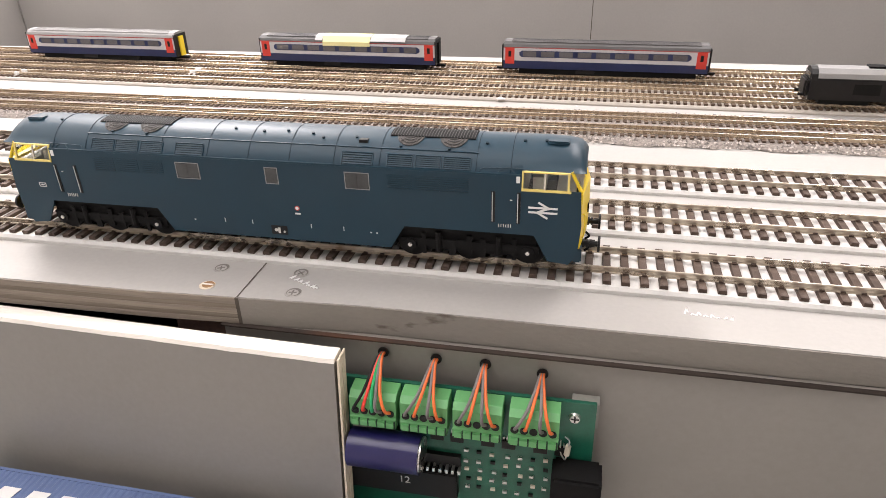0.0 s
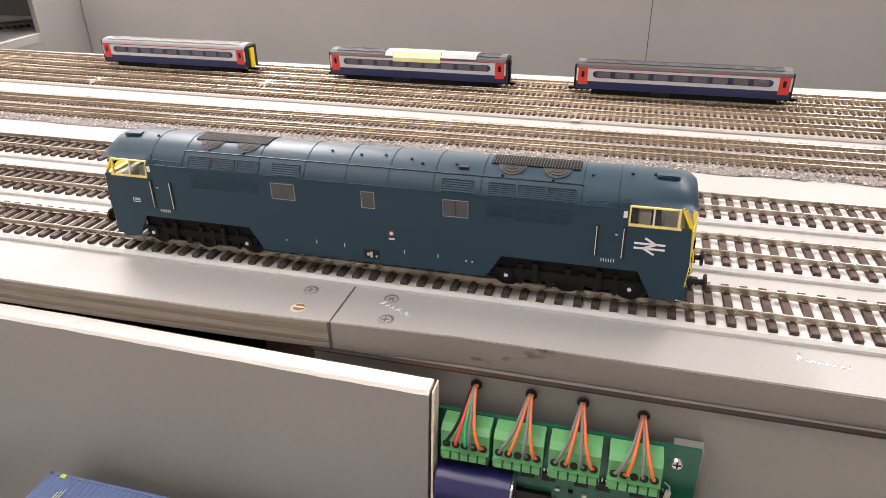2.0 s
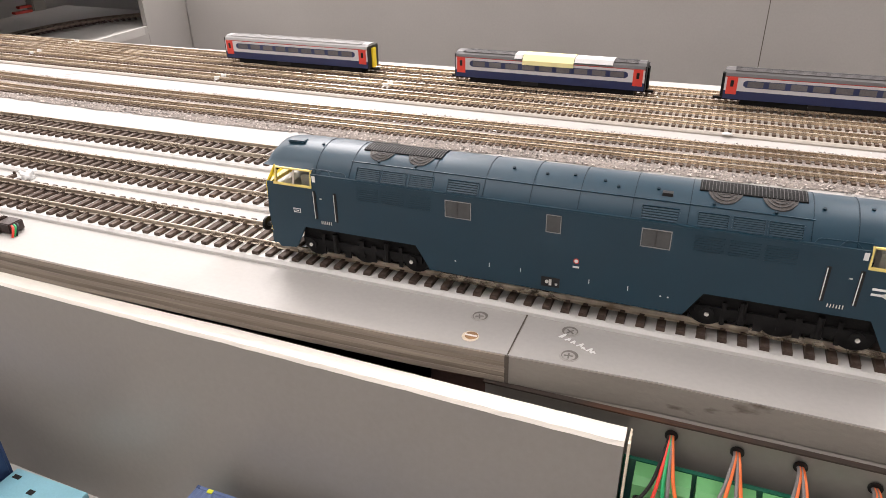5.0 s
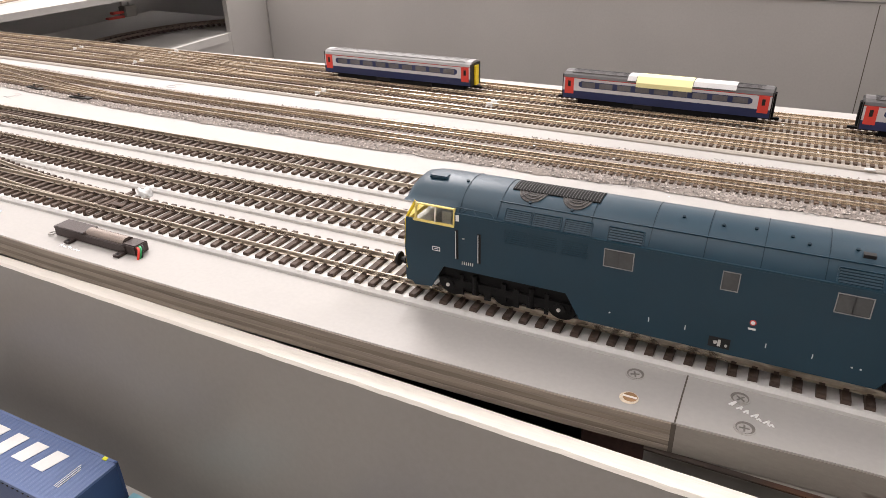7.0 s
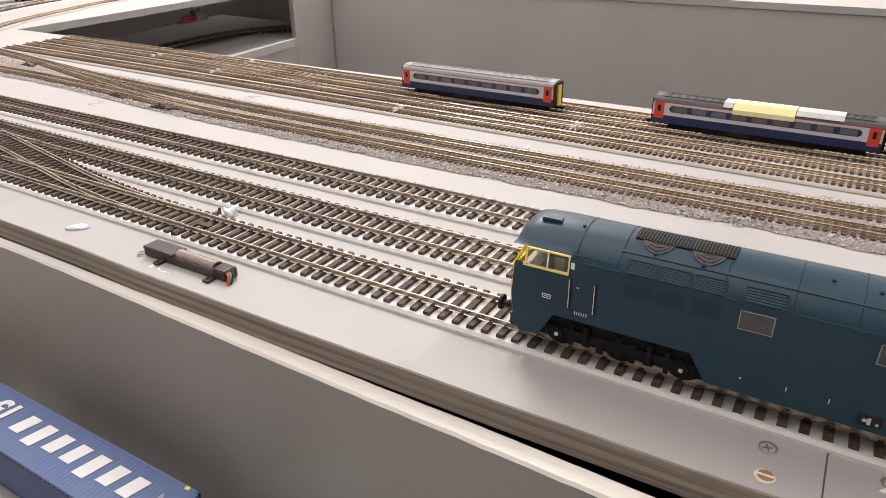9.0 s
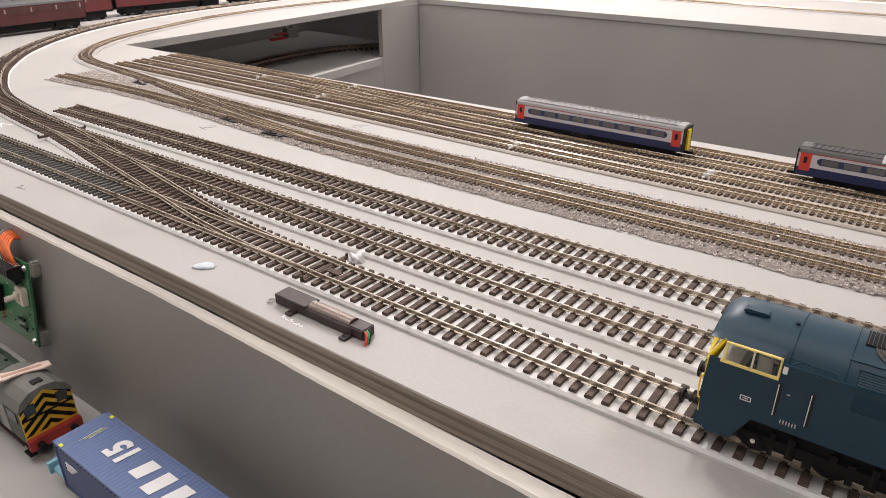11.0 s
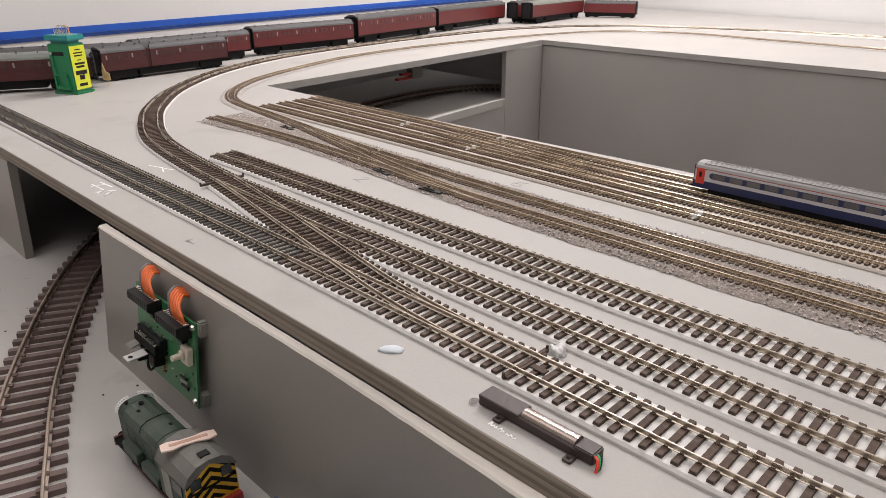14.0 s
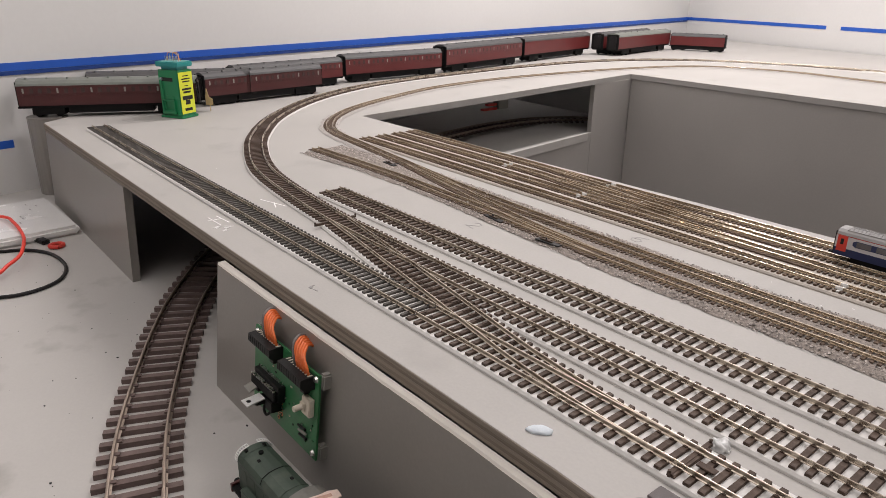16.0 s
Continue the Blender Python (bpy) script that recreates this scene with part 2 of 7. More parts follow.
M_EDGEPAINT = material("worn_grey_edge_paint", (0.225, 0.203, 0.178), 0.55, vary=0.09, scale=28, fine=700, bump=0.35, stretch=(0.5, 1, 1.3), spots=((0.09, 0.068, 0.052), 60, 0.67, 0.72))
M_RUST = material("orange_clay_crumb", (0.70, 0.20, 0.05), 0.7)
M_PENCIL = material("white_chalk_pen", (0.86, 0.85, 0.83), 0.7, vary=0.04)
# dark grey that carries the shadow inside screw recesses
M_SINK = material("shaded_countersink", (0.17, 0.155, 0.14), 0.7, vary=0.3, scale=300)
M_SCREWGREY = material("painted_over_screw", (0.36, 0.34, 0.315), 0.5, vary=0.2, scale=300)
M_GREYPEN = material("grey_pencil", (0.30, 0.29, 0.28), 0.7, vary=0.04)
M_MESHGREY = material("dark_grey_fan_wire", (0.040, 0.038, 0.037), 0.5, vary=0.2, scale=900)
M_MESHBROWN = material("dark_brown_mesh", (0.05, 0.042, 0.036), 0.6, vary=0.4, scale=900, fine=3000, bump=0.6)
M_GLASS = bpy.data.materials.new("clear_window_plastic")
M_GLASS.use_nodes = True
gb = M_GLASS.node_tree.nodes["Principled BSDF"]
gb.inputs["Base Color"].default_value = (0.92, 0.93, 0.92, 1)
gb.inputs["Transmission Weight"].default_value = 1.0
gb.inputs["Roughness"].default_value = 0.04
gb.inputs["IOR"].default_value = 1.45


# ---- helpers ----
def link(name, bm, mat, parent=None, label="", smooth=False):
    me = bpy.data.meshes.new(name)
    bmesh.ops.recalc_face_normals(bm, faces=bm.faces)
    bm.to_mesh(me)
    bm.free()
    me.materials.append(mat)
    if smooth:
        for p in me.polygons:
            p.use_smooth = True
    ob = new(name, me)
    if parent:
        ob.parent = parent
    if label:
        ob["label"] = label
    return ob


def part(name, bm, mat, parent, label="", smooth=False):
    return link(name, bm, mat, parent, label, smooth)


def thing(name, label, category, at=(0, 0, 0), turn=0.0, group="", kind=""):
    ob = new(name)
    ob.matrix_world = pose(*at, 0, 0, turn)
    ob.empty_display_size = 0.01
    return tagged(ob, label, category, group, kind)


def box(bm, x0, x1, y0, y1, z0, z1, bevel=0.0):
    r = bmesh.ops.create_cube(bm, size=1.0, matrix=Matrix.LocRotScale(((x0 + x1) / 2, (y0 + y1) / 2, (z0 + z1) / 2), None, (x1 - x0, y1 - y0, z1 - z0)))
    if bevel:
        es = {e for v in r["verts"] for e in v.link_edges}
        bmesh.ops.bevel(bm, geom=list(es), offset=bevel, segments=2, affect="EDGES")
    return bm


def boxbm(*a, bevel=0.0):
    return box(bmesh.new(), *a, bevel=bevel)


def cyl(bm, p, q, r, r2=None, seg=14):
    p, q = Vector(p), Vector(q)
    d = q - p
    m = Matrix.Translation((p + q) / 2) @ d.to_track_quat("Z", "Y").to_matrix().to_4x4()
    bmesh.ops.create_cone(bm, cap_ends=True, segments=seg, radius1=r, radius2=r if r2 is None else r2, depth=d.length, matrix=m)
    return bm


def cylbm(*a, **k):
    return cyl(bmesh.new(), *a, **k)


def prism(bm, outline, axis, a, b):
    """Extrude a closed 2D outline along an axis from a to b."""
    def place(u, v, w):
        return {"x": (w, u, v), "y": (u, w, v), "z": (u, v, w)}[axis]
    lo = [bm.verts.new(place(u, v, a)) for u, v in outline]
    hi = [bm.verts.new(place(u, v, b)) for u, v in outline]
    n = len(outline)
    for i in range(n):
        bm.faces.new((lo[i], lo[(i + 1) % n], hi[(i + 1) % n], hi[i]))
    bm.faces.new(lo[::-1])
    bm.faces.new(hi)
    return bm


def prismbm(*a):
    return prism(bmesh.new(), *a)


def smooth_path(ctrl, step):
    """Catmull-Rom through the control points, resampled at even steps; returns points and headings."""
    pts = [Vector(p) for p in ctrl]
    ext = [pts[0] * 2 - pts[1]] + pts + [pts[-1] * 2 - pts[-2]]
    dense = []
    for i in range(1, len(ext) - 2):
        a, b, c, d = ext[i - 1:i + 3]
        for k in range(40):
            t = k / 40
            dense.append(0.5 * ((2 * b) + (c - a) * t + (2 * a - 5 * b + 4 * c - d) * t * t + (3 * b - a - 3 * c + d) * t ** 3))
    dense.append(pts[-1])
    out, left = [dense[0]], step
    for p, q in zip(dense, dense[1:]):
        seg = (q - p).length
        pos = 0.0
        while seg - pos >= left:
            pos += left
            out.append(p.lerp(q, pos / seg))
            left = step
        left -= seg - pos
    if (out[-1] - dense[-1]).length > step * 0.4:
        out.append(dense[-1])
    head = []
    for i in range(len(out)):
        d = out[min(i + 1, len(out) - 1)] - out[max(i - 1, 0)]
        head.append(math.atan2(d.y, d.x))
    return out, head


def sweep(bm, pts, heads, profile, z, closed=True):
    """Sweep a (sideways, up) profile along a ground path."""
    rings = []
    for p, h in zip(pts, heads):
        nx, ny = -math.sin(h), math.cos(h)
        rings.append([bm.verts.new((p[0] + nx * u, p[1] + ny * u, z + v)) for u, v in profile])
    n = len(profile)
    for a, b in zip(rings, rings[1:]):
        for i in range(n if closed else n - 1):
            bm.faces.new((a[i], a[(i + 1) % n], b[(i + 1) % n], b[i]))
    if closed:
        bm.faces.new(rings[0][::-1])
        bm.faces.new(rings[-1])
    return bm


def tube(bm, ctrl, r, seg=8, steps=10):
    """A round wire through 3D control points."""
    pts = [Vector(p) for p in ctrl]
    ext = [pts[0] * 2 - pts[1]] + pts + [pts[-1] * 2 - pts[-2]]
    line = []
    for i in range(1, len(ext) - 2):
        a, b, c, d = ext[i - 1:i + 3]
        for k in range(steps):
            t = k / steps
            line.append(0.5 * ((2 * b) + (c - a) * t + (2 * a - 5 * b + 4 * c - d) * t * t + (3 * b - a - 3 * c + d) * t ** 3))
    line.append(pts[-1])
    rings = []
    for i, p in enumerate(line):
        d = (line[min(i + 1, len(line) - 1)] - line[max(i - 1, 0)]).normalized()
        u = d.orthogonal() if i == 0 else (u - d * u.dot(d))
        u.normalize()
        v = d.cross(u)
        rings.append([bm.verts.new(p + (u * math.cos(6.2832 * k / seg) + v * math.sin(6.2832 * k / seg)) * r) for k in range(seg)])
    for a, b in zip(rings, rings[1:]):
        for k in range(seg):
            bm.faces.new((a[k], a[(k + 1) % seg], b[(k + 1) % seg], b[k]))
    bm.faces.new(rings[0][::-1])
    bm.faces.new(rings[-1])
    return bm


def tubebm(*a, **k):
    return tube(bmesh.new(), *a, **k)


def strokes(bm, lines, width, m):
    """Flat pen strokes: 2D polylines laid on the plane of pose m."""
    for line in lines:
        for (x0, y0), (x1, y1) in zip(line, line[1:]):
            d = Vector((x1 - x0, y1 - y0, 0))
            if d.length < 1e-6:
                continue
            s = Vector((-d.y, d.x, 0)).normalized() * width / 2
            e = d.normalized() * width * 0.3
            q = [Vector((x0, y0, 0)) - s - e, Vector((x1, y1, 0)) - s + e, Vector((x1, y1, 0)) + s + e, Vector((x0, y0, 0)) + s - e]
            lo = [bm.verts.new(m @ v) for v in q]
            hi = [bm.verts.new(m @ (v + Vector((0, 0, 0.00012)))) for v in q]
            bm.faces.new(hi)
            for i in range(4):
                bm.faces.new((lo[i], lo[(i + 1) % 4], hi[(i + 1) % 4], hi[i]))
    return bm


def lettering(text, size, mat, parent, m, name="lettering", label="", shear=0.0, squeeze=1.0, bold=0.0):
    cu = bpy.data.curves.new(name, "FONT")
    cu.body, cu.size, cu.extrude, cu.shear, cu.offset = text, size, 0.00008, shear, bold
    ob = bpy.data.objects.new(name, cu)
    scene.collection.objects.link(ob)
    dg = bpy.context.evaluated_depsgraph_get()
    me = bpy.data.meshes.new_from_object(ob.evaluated_get(dg))
    bpy.data.objects.remove(ob)
    me.transform(m @ Matrix.Diagonal((squeeze, 1, 1, 1)))
    me.materials.clear()
    me.materials.append(mat)
    o = new(name, me)
    o.parent = parent
    if label:
        o["label"] = label
    return o


# ---- the room ----
def upright(name, p, q, z0, z1, mat, thick, label, category, kind="structure"):
    """A vertical slab whose inner face runs from p to q; its thickness goes to the right of that way."""
    p, q = Vector((*p, 0)), Vector((*q, 0))
    d = (q - p).normalized()
    s = Vector((d.y, -d.x, 0)) * thick
    bm = bmesh.new()
    prism(bm, [(v.x, v.y) for v in (p, q, q + s, p + s)], "z", z0, z1)
    return tagged(link(name, bm, mat), label, category, "", kind)


WALL_A, WALL_B, WALL_C, WALL_D = (-0.860, -1.75), (-1.670, 2.82), (2.4, 1.57), (2.4, -1.75)
upright("wall_west", WALL_B, WALL_A, -1.0, 1.5, M_WALL, 0.1, "white painted room wall behind the maroon coaches", "wall")
upright("wall_north", WALL_C, WALL_B, -1.0, 1.5, M_WALL, 0.1, "white painted room wall beyond the far board", "wall")
upright("wall_east", WALL_D, WALL_C, -1.0, 1.5, M_WALL, 0.1, "white painted room wall", "wall")
upright("wall_south", WALL_A, WALL_D, -1.0, 1.5, M_WALL, 0.1, "white painted room wall", "wall")
tagged(link("floor", prismbm([(-2.2, -2.2), (2.9, -2.2), (2.9, 3.2), (-2.2, 3.2)], "z", -1.05, -1.0), M_FLOOR), "dark plain floor under the boards", "floor", "", "structure")
tagged(link("ceiling", prismbm([(-2.2, -2.2), (2.9, -2.2), (2.9, 3.2), (-2.2, 3.2)], "z", 1.5, 1.55), M_WALL), "plain white ceiling of the room", "ceiling", "", "structure")


def on_line(p, q, t):
    return (p[0] + (q[0] - p[0]) * t, p[1] + (q[1] - p[1]) * t)


def tape_strip(p, q, z, label):
    upright("wall_tape", p, q, z - 0.0062, z + 0.0062, M_TAPE, -0.0012, label, "tape", "structure")


for za, ta in ((0.075, 0.0), (-0.045, 0.6), (-0.165, 0.6)):
    tape_strip(on_line(WALL_B, WALL_A, ta), on_line(WALL_B, WALL_A, 0.85), za, "blue masking tape line along the white wall")
# thin strip that draws the shadow along the tape's lower edge
upright("wall_tape", on_line(WALL_B, WALL_A, 0.0), on_line(WALL_B, WALL_A, 0.85), 0.0622, 0.0685, M_TAPESHADOW, -0.0016, "dark blue strip painted as the shadow line below the tape", "tape", "structure")
tape_strip(on_line(WALL_B, WALL_C, 0.168), on_line(WALL_B, WALL_C, 0.0), 0.075, "blue masking tape line along the white wall")
tape_strip(on_line(WALL_B, WALL_C, 0.9), on_line(WALL_B, WALL_C, 0.182), 0.075, "blue masking tape line along the white wall")

# ---- upper board with its well ----
FRONT = [(-1.085, 0.110), (-0.6, 0.1085), (-0.3, 0.1065), (-0.15, 0.1065), (-0.05, 0.1058), (0.0, 0.1042), (0.1, 0.1030), (0.2, 0.1034), (0.27, 0.1045), (0.3075, 0.1062), (0.36, 0.1086), (0.6, 0.1080), (1.9, 0.107)]
OUT = FRONT + [(1.9, 1.72), (-1.60, 2.78), (-1.232, 0.30)]
WELL = [(-0.845, 0.531), (1.5, 0.517), (1.5, 1.235), (-0.937, 1.395)]
THICK = 0.012


def slab(outer, inner, links, z0, z1):
    bm = bmesh.new()
    lo_o, hi_o = [bm.verts.new((*p, z0)) for p in outer], [bm.verts.new((*p, z1)) for p in outer]
    lo_i, hi_i = [bm.verts.new((*p, z0)) for p in inner], [bm.verts.new((*p, z1)) for p in inner]
    for o, i in links:
        bm.faces.new([hi_o[k] for k in o] + [hi_i[k] for k in i])
        bm.faces.new([lo_o[k] for k in o] + [lo_i[k] for k in i])
    for lo, hi in ((lo_o, hi_o), (lo_i, hi_i)):
        for k in range(len(lo)):
            j = (k + 1) % len(lo)
            bm.faces.new((lo[k], lo[j], hi[j], hi[k]))
    return bm


upper = tagged(link("baseboard_upper", slab(OUT, WELL, [(tuple(range(13)), (1, 0)), ((12, 13), (2, 1)), ((13, 14), (3, 2)), ((14, 15, 0), (0, 3))], -THICK, 0.0), M_BOARD), "light grey painted plywood board carrying all the sidings", "baseboard", "", "structure")
# plywood edge of the board, plies showing
board_edge = thing("board_edge", "grey-painted plywood edge with the brown plies showing", "board edge", kind="structure")
for k, (za, zb, out_by) in enumerate(((-0.0121, -0.0098, 0.0007), (-0.0098, -0.0076, 0.00055), (-0.0076, -0.0052, 0.00072), (-0.0052, -0.0030, 0.0006), (-0.0030, -0.0003, 0.00068))):
    for lo, hi in ((0, 10), (9, 13)):
        run = [(x + (0.0014 if lo and i == 0 else 0.0), y) for i, (x, y) in enumerate(FRONT[lo:hi])]
        ply = bmesh.new()
        prism(ply, [(x, y - (0.0006 if lo else out_by)) for x, y in run] + [(x, y + 0.0012) for x, y in reversed(run)], "z", za, zb)
        part("ply", ply, M_EDGEPAINT if lo else (M_PLYDARK if k % 2 else M_PLY), board_edge, "" if lo or not k % 2 else "darker cross-grained ply")
part("joint_gap", boxbm(0.3074, 0.3090, 0.1055, 0.1067, -0.0120, -0.0002), M_DARK, board_edge, "dark gap between two boards")

upright("fascia_far", (1.5, 1.237), (-0.935, 1.397), -0.75, -0.013, M_FARGREY, 0.012, "grey painted panel closing the far side of the well", "fascia panel")
bm = bmesh.new()
prism(bm, [(-0.0003, -0.75), (0.0006, -0.75), (0.0006, -0.013), (-0.0003, -0.013)], "x", 0.4300, 0.4314)
joint = link("panel_joint", bm, M_DARK)
joint.matrix_world = pose(0, 1.3062, 0, 0, 0, -3.76)
tagged(joint, "dark upright joint between two grey panels", "panel joint", "", "structure")
upright("fascia_well_post", (-0.935, 1.395), (-0.921, 1.235), -0.75, -0.012, M_FARGREY, 0.012, "grey painted panel beside the dark opening of the well", "fascia panel")
upright("fascia_well_sill", (-0.921, 1.234), (-0.846, 0.532), -0.75, -0.1262, M_FARGREY, 0.012, "grey painted panel under the opening of the well", "fascia panel")
# dark colour stands in for the lack of light behind this panel
upright("fascia_well_near", (-0.845, 0.536), (1.5, 0.522), -0.75, -0.0122, M_DARK, 0.012, "panel on the near side of the well, coloured dark as unlit", "fascia panel")
upright("fascia_well_east", (1.49, 0.53), (1.49, 1.23), -0.75, -0.0122, M_FARGREY, 0.012, "grey panel at the end of the well", "fascia panel")

# added bare wood underneath, darkened as unlit, in two runs either side of the corner
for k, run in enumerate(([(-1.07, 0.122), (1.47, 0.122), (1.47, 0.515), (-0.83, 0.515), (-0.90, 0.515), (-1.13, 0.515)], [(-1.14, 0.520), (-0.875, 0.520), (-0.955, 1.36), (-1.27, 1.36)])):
    tagged(link(f"board_underside_{k + 1}", prismbm(run, "z", -0.0160, -0.0128), M_DARK), "bare plywood sheet added under the grey board, darkened as unlit", "board underside", "", "structure")

# ---- lower board and its fascias ----
LOWZ = -0.125
low = [(-1.18, -0.62), (1.9, -0.62), (1.9, 0.52), (-0.83, 0.52), (-0.945, 1.42), (-1.45, 1.46), (-1.20, 0.2)]
tagged(link("baseboard_lower", prismbm(low, "z", LOWZ - 0.018, LOWZ), M_LOWER), "grey painted lower board with scattered paint flecks", "baseboard", "", "structure")
fw = upright("fascia_west", (-0.688, 0.1065), (-1.080, 0.109), LOWZ, -0.0125, M_FASCIA, 0.009, "dark grey upright panel beside the tunnel mouth", "fascia panel")
for v in fw.data.vertices:
    if v.co.z < -0.1:
        v.co.y -= 0.007
        v.co.x += 0.005
upright("fascia_east", (1.9, 0.1045), (0.300, 0.1065), LOWZ, -0.0125, M_FASCIA, 0.009, "dark grey upright panel behind the circuit board", "fascia panel")

tagged(link("gap_line", boxbm(0.300, 1.9, 0.1040, 0.1062, -0.0131, -0.0124), M_RUSTWOOD), "rusty brown bead of wood along the fascia top", "wood bead", "", "structure")

# loose front panel standing before the board, raw edge on top
panel = thing("front_panel", "dark grey plywood panel with a raw pale top edge", "panel", kind="structure")
PANEL = [(-0.409, 0.1052, 0.0986), (-0.25, 0.1046, 0.0988), (-0.1, 0.1050, 0.0998), (0.0, 0.1036, 0.0976), (0.05, 0.1033, 0.0960), (0.1, 0.1025, 0.0948), (0.16, 0.1016, 0.0935), (0.2, 0.1012, 0.0929), (0.25, 0.0998, 0.0918), (0.3, 0.0985, 0.0907), (0.354, 0.0974, 0.0896)]
LEAN_OUT = 0.013
bk, _ = smooth_path([p[:2] for p in PANEL], 0.006)


def panel_front(x):
    for (xa, _, ya), (xb, _, yb) in zip(PANEL, PANEL[1:]):
        if xa <= x <= xb:
            return ya + (yb - ya) * (x - xa) / (xb - xa)
    return PANEL[-1][2] if x > 0 else PANEL[0][2]


bm = bmesh.new()
rings = [[bm.verts.new((p.x, p.y - LEAN_OUT, LOWZ)), bm.verts.new((p.x, p.y, -0.0140)), bm.verts.new((p.x, panel_front(p.x), -0.0140)), bm.verts.new((p.x, panel_front(p.x) - LEAN_OUT, LOWZ))] for p in bk]
for a, b in zip(rings, rings[1:]):
    for i in range(4):
        bm.faces.new((a[i], a[(i + 1) % 4], b[(i + 1) % 4], b[i]))
bm.faces.new(rings[0])
bm.faces.new(rings[-1][::-1])
part("face", bm, M_FASCIA, panel)
bm = bmesh.new()
rings = []
for p in bk:
    wob = 0.0005 * noise.noise(Vector((p.x * 60, 0, 0))) + 0.0004 * noise.noise(Vector((p.x * 260, 3, 0)))
    f = panel_front(p.x)
    rings.append([bm.verts.new((p.x, f - 0.0002 + 0.3 * wob, -0.0142 + 0.6 * wob)), bm.verts.new((p.x, f + 0.0005 + wob, -0.0125)), bm.verts.new((p.x, p.y - 0.0004 + 0.4 * wob, -0.0122)), bm.verts.new((p.x, p.y, -0.0142))])
for a, b in zip(rings, rings[1:]):
    for i in range(4):
        bm.faces.new((a[i], a[(i + 1) % 4], b[(i + 1) % 4], b[i]))
bm.faces.new(rings[0])
bm.faces.new(rings[-1][::-1])
part("top_edge", bm, M_RAWWOOD, panel, "raw pale wood top edge with flecks of paint")
bm = bmesh.new()
for k in range(4):
    ya, yb = 0.0897 + k * 0.00193, 0.0915 + k * 0.00193
    prism(bm, [(ya, -0.0124), (yb, -0.0124), (yb - LEAN_OUT, LOWZ), (ya - LEAN_OUT, LOWZ)], "x", 0.3541, 0.3549 - 0.0002 * (k % 2))
part("end_edge", bm, M_ENDPLY, panel, "sawn plywood end with chipped paint")
part("batten", boxbm(0.278, 0.300, 0.1072, 0.130, -0.060, -0.0125), M_REDBLOCK, thing("support_block", "dark brown wooden block under the board", "block", kind="structure"))


# ---- tracks ----
def strip(name, ctrl, width, z0, z1, mat, parent, label):
    pts, hd = smooth_path(ctrl, 0.012)
    w, r = width / 2, 0.0012
    prof = [(-w, 0), (-w, (z1 - z0) - r), (-w + r, z1 - z0), (w - r, z1 - z0), (w, (z1 - z0) - r), (w, 0)]
    return part(name, sweep(bmesh.new(), pts, hd, prof, z0), mat, parent, label)


def rail_profile(h, head):
    """Foot, web and a head whose crown is worn round."""
    f, w, r = head * 0.95, head * 0.22, head / 2
    right = [(f, 0), (f, h * 0.10), (w, h * 0.22), (w, h * 0.62), (r, h * 0.72), (r, h * 0.90), (r * 0.72, h * 0.965), (r * 0.30, h)]
    return right + [(-u, v) for u, v in reversed(right)]


def sleeper_mesh(name, length, width, height, gauge, mat, chairs=True):
    bm = bmesh.new()
    x, y = width / 2, length / 2
    prism(bm, [(-x, 0), (x, 0), (x * 0.88, height), (-x * 0.88, height)], "y", -y, y)
    if chairs:
        for side in (-1, 1):
            c = side * gauge / 2
            box(bm, -x * 0.55, x * 0.55, c - gauge * 0.10, c + gauge * 0.10, height, height * 1.35)
    me = bpy.data.meshes.new(name)
    bmesh.ops.recalc_face_normals(bm, faces=bm.faces)
    bm.to_mesh(me)
    bm.free()
    me.materials.append(mat)
    return me


def lay_track(label, ctrl, gauge, z, size, pitch, rail, sleeper_mat, rail_mat, parts=True, keep=None, seed=0, reach=None):
    """A track thing: two rails and its sleepers. z: top of the underlay. size: sleeper length, width, height. rail: height, head."""
    rnd = random.Random(seed)
    tr = thing("railway_track", label, "railway track")
    pts, hd = smooth_path(ctrl, 0.008)
    prof = rail_profile(*rail)
    for side in (-1, 1):
        c = side * (gauge / 2 + rail[1] / 2)
        part("rail", sweep(bmesh.new(), pts, hd, [(u + c, v) for u, v in prof], z + size[2]), rail_mat, tr)
    spts, shd = smooth_path(ctrl, pitch)
    me = sleeper_mesh("sleeper", *size, gauge, sleeper_mat) if parts else None
    joined = bmesh.new()
    for p, h in zip(spts, shd):
        wob = rnd.uniform(-0.02, 0.02)
        if keep and not keep(p):
            continue
        if parts:
            o = new("sleeper", me)
            o.parent = tr
            far = reach(p) if reach else 0.0
            o.matrix_local = pose(p.x, p.y + far / 2, z, 0, 0, math.degrees(h + (0.3 if far else 1.0) * wob)) @ Matrix.Diagonal((1, 1 + abs(far) / size[0], 1, 1))
        else:
            m = pose(p.x, p.y, z, 0, 0, math.degrees(h + wob))
            x, y, t = size[1] / 2, size[0] / 2, size[2]
            lo = [joined.verts.new(m @ Vector(q)) for q in ((-x, -y, 0), (x, -y, 0), (x, y, 0), (-x, y, 0))]
            hi = [joined.verts.new(m @ Vector(q)) for q in ((-x, -y, t), (x, -y, t), (x, y, t), (-x, y, t))]
            joined.faces.new(hi)
            for i in range(4):
                joined.faces.new((lo[i], lo[(i + 1) % 4], hi[(i + 1) % 4], hi[i]))
    if parts:
        joined.free()
    else:
        tagged(part("sleeper_run", joined, sleeper_mat, tr), kind="stuff")
    return tr


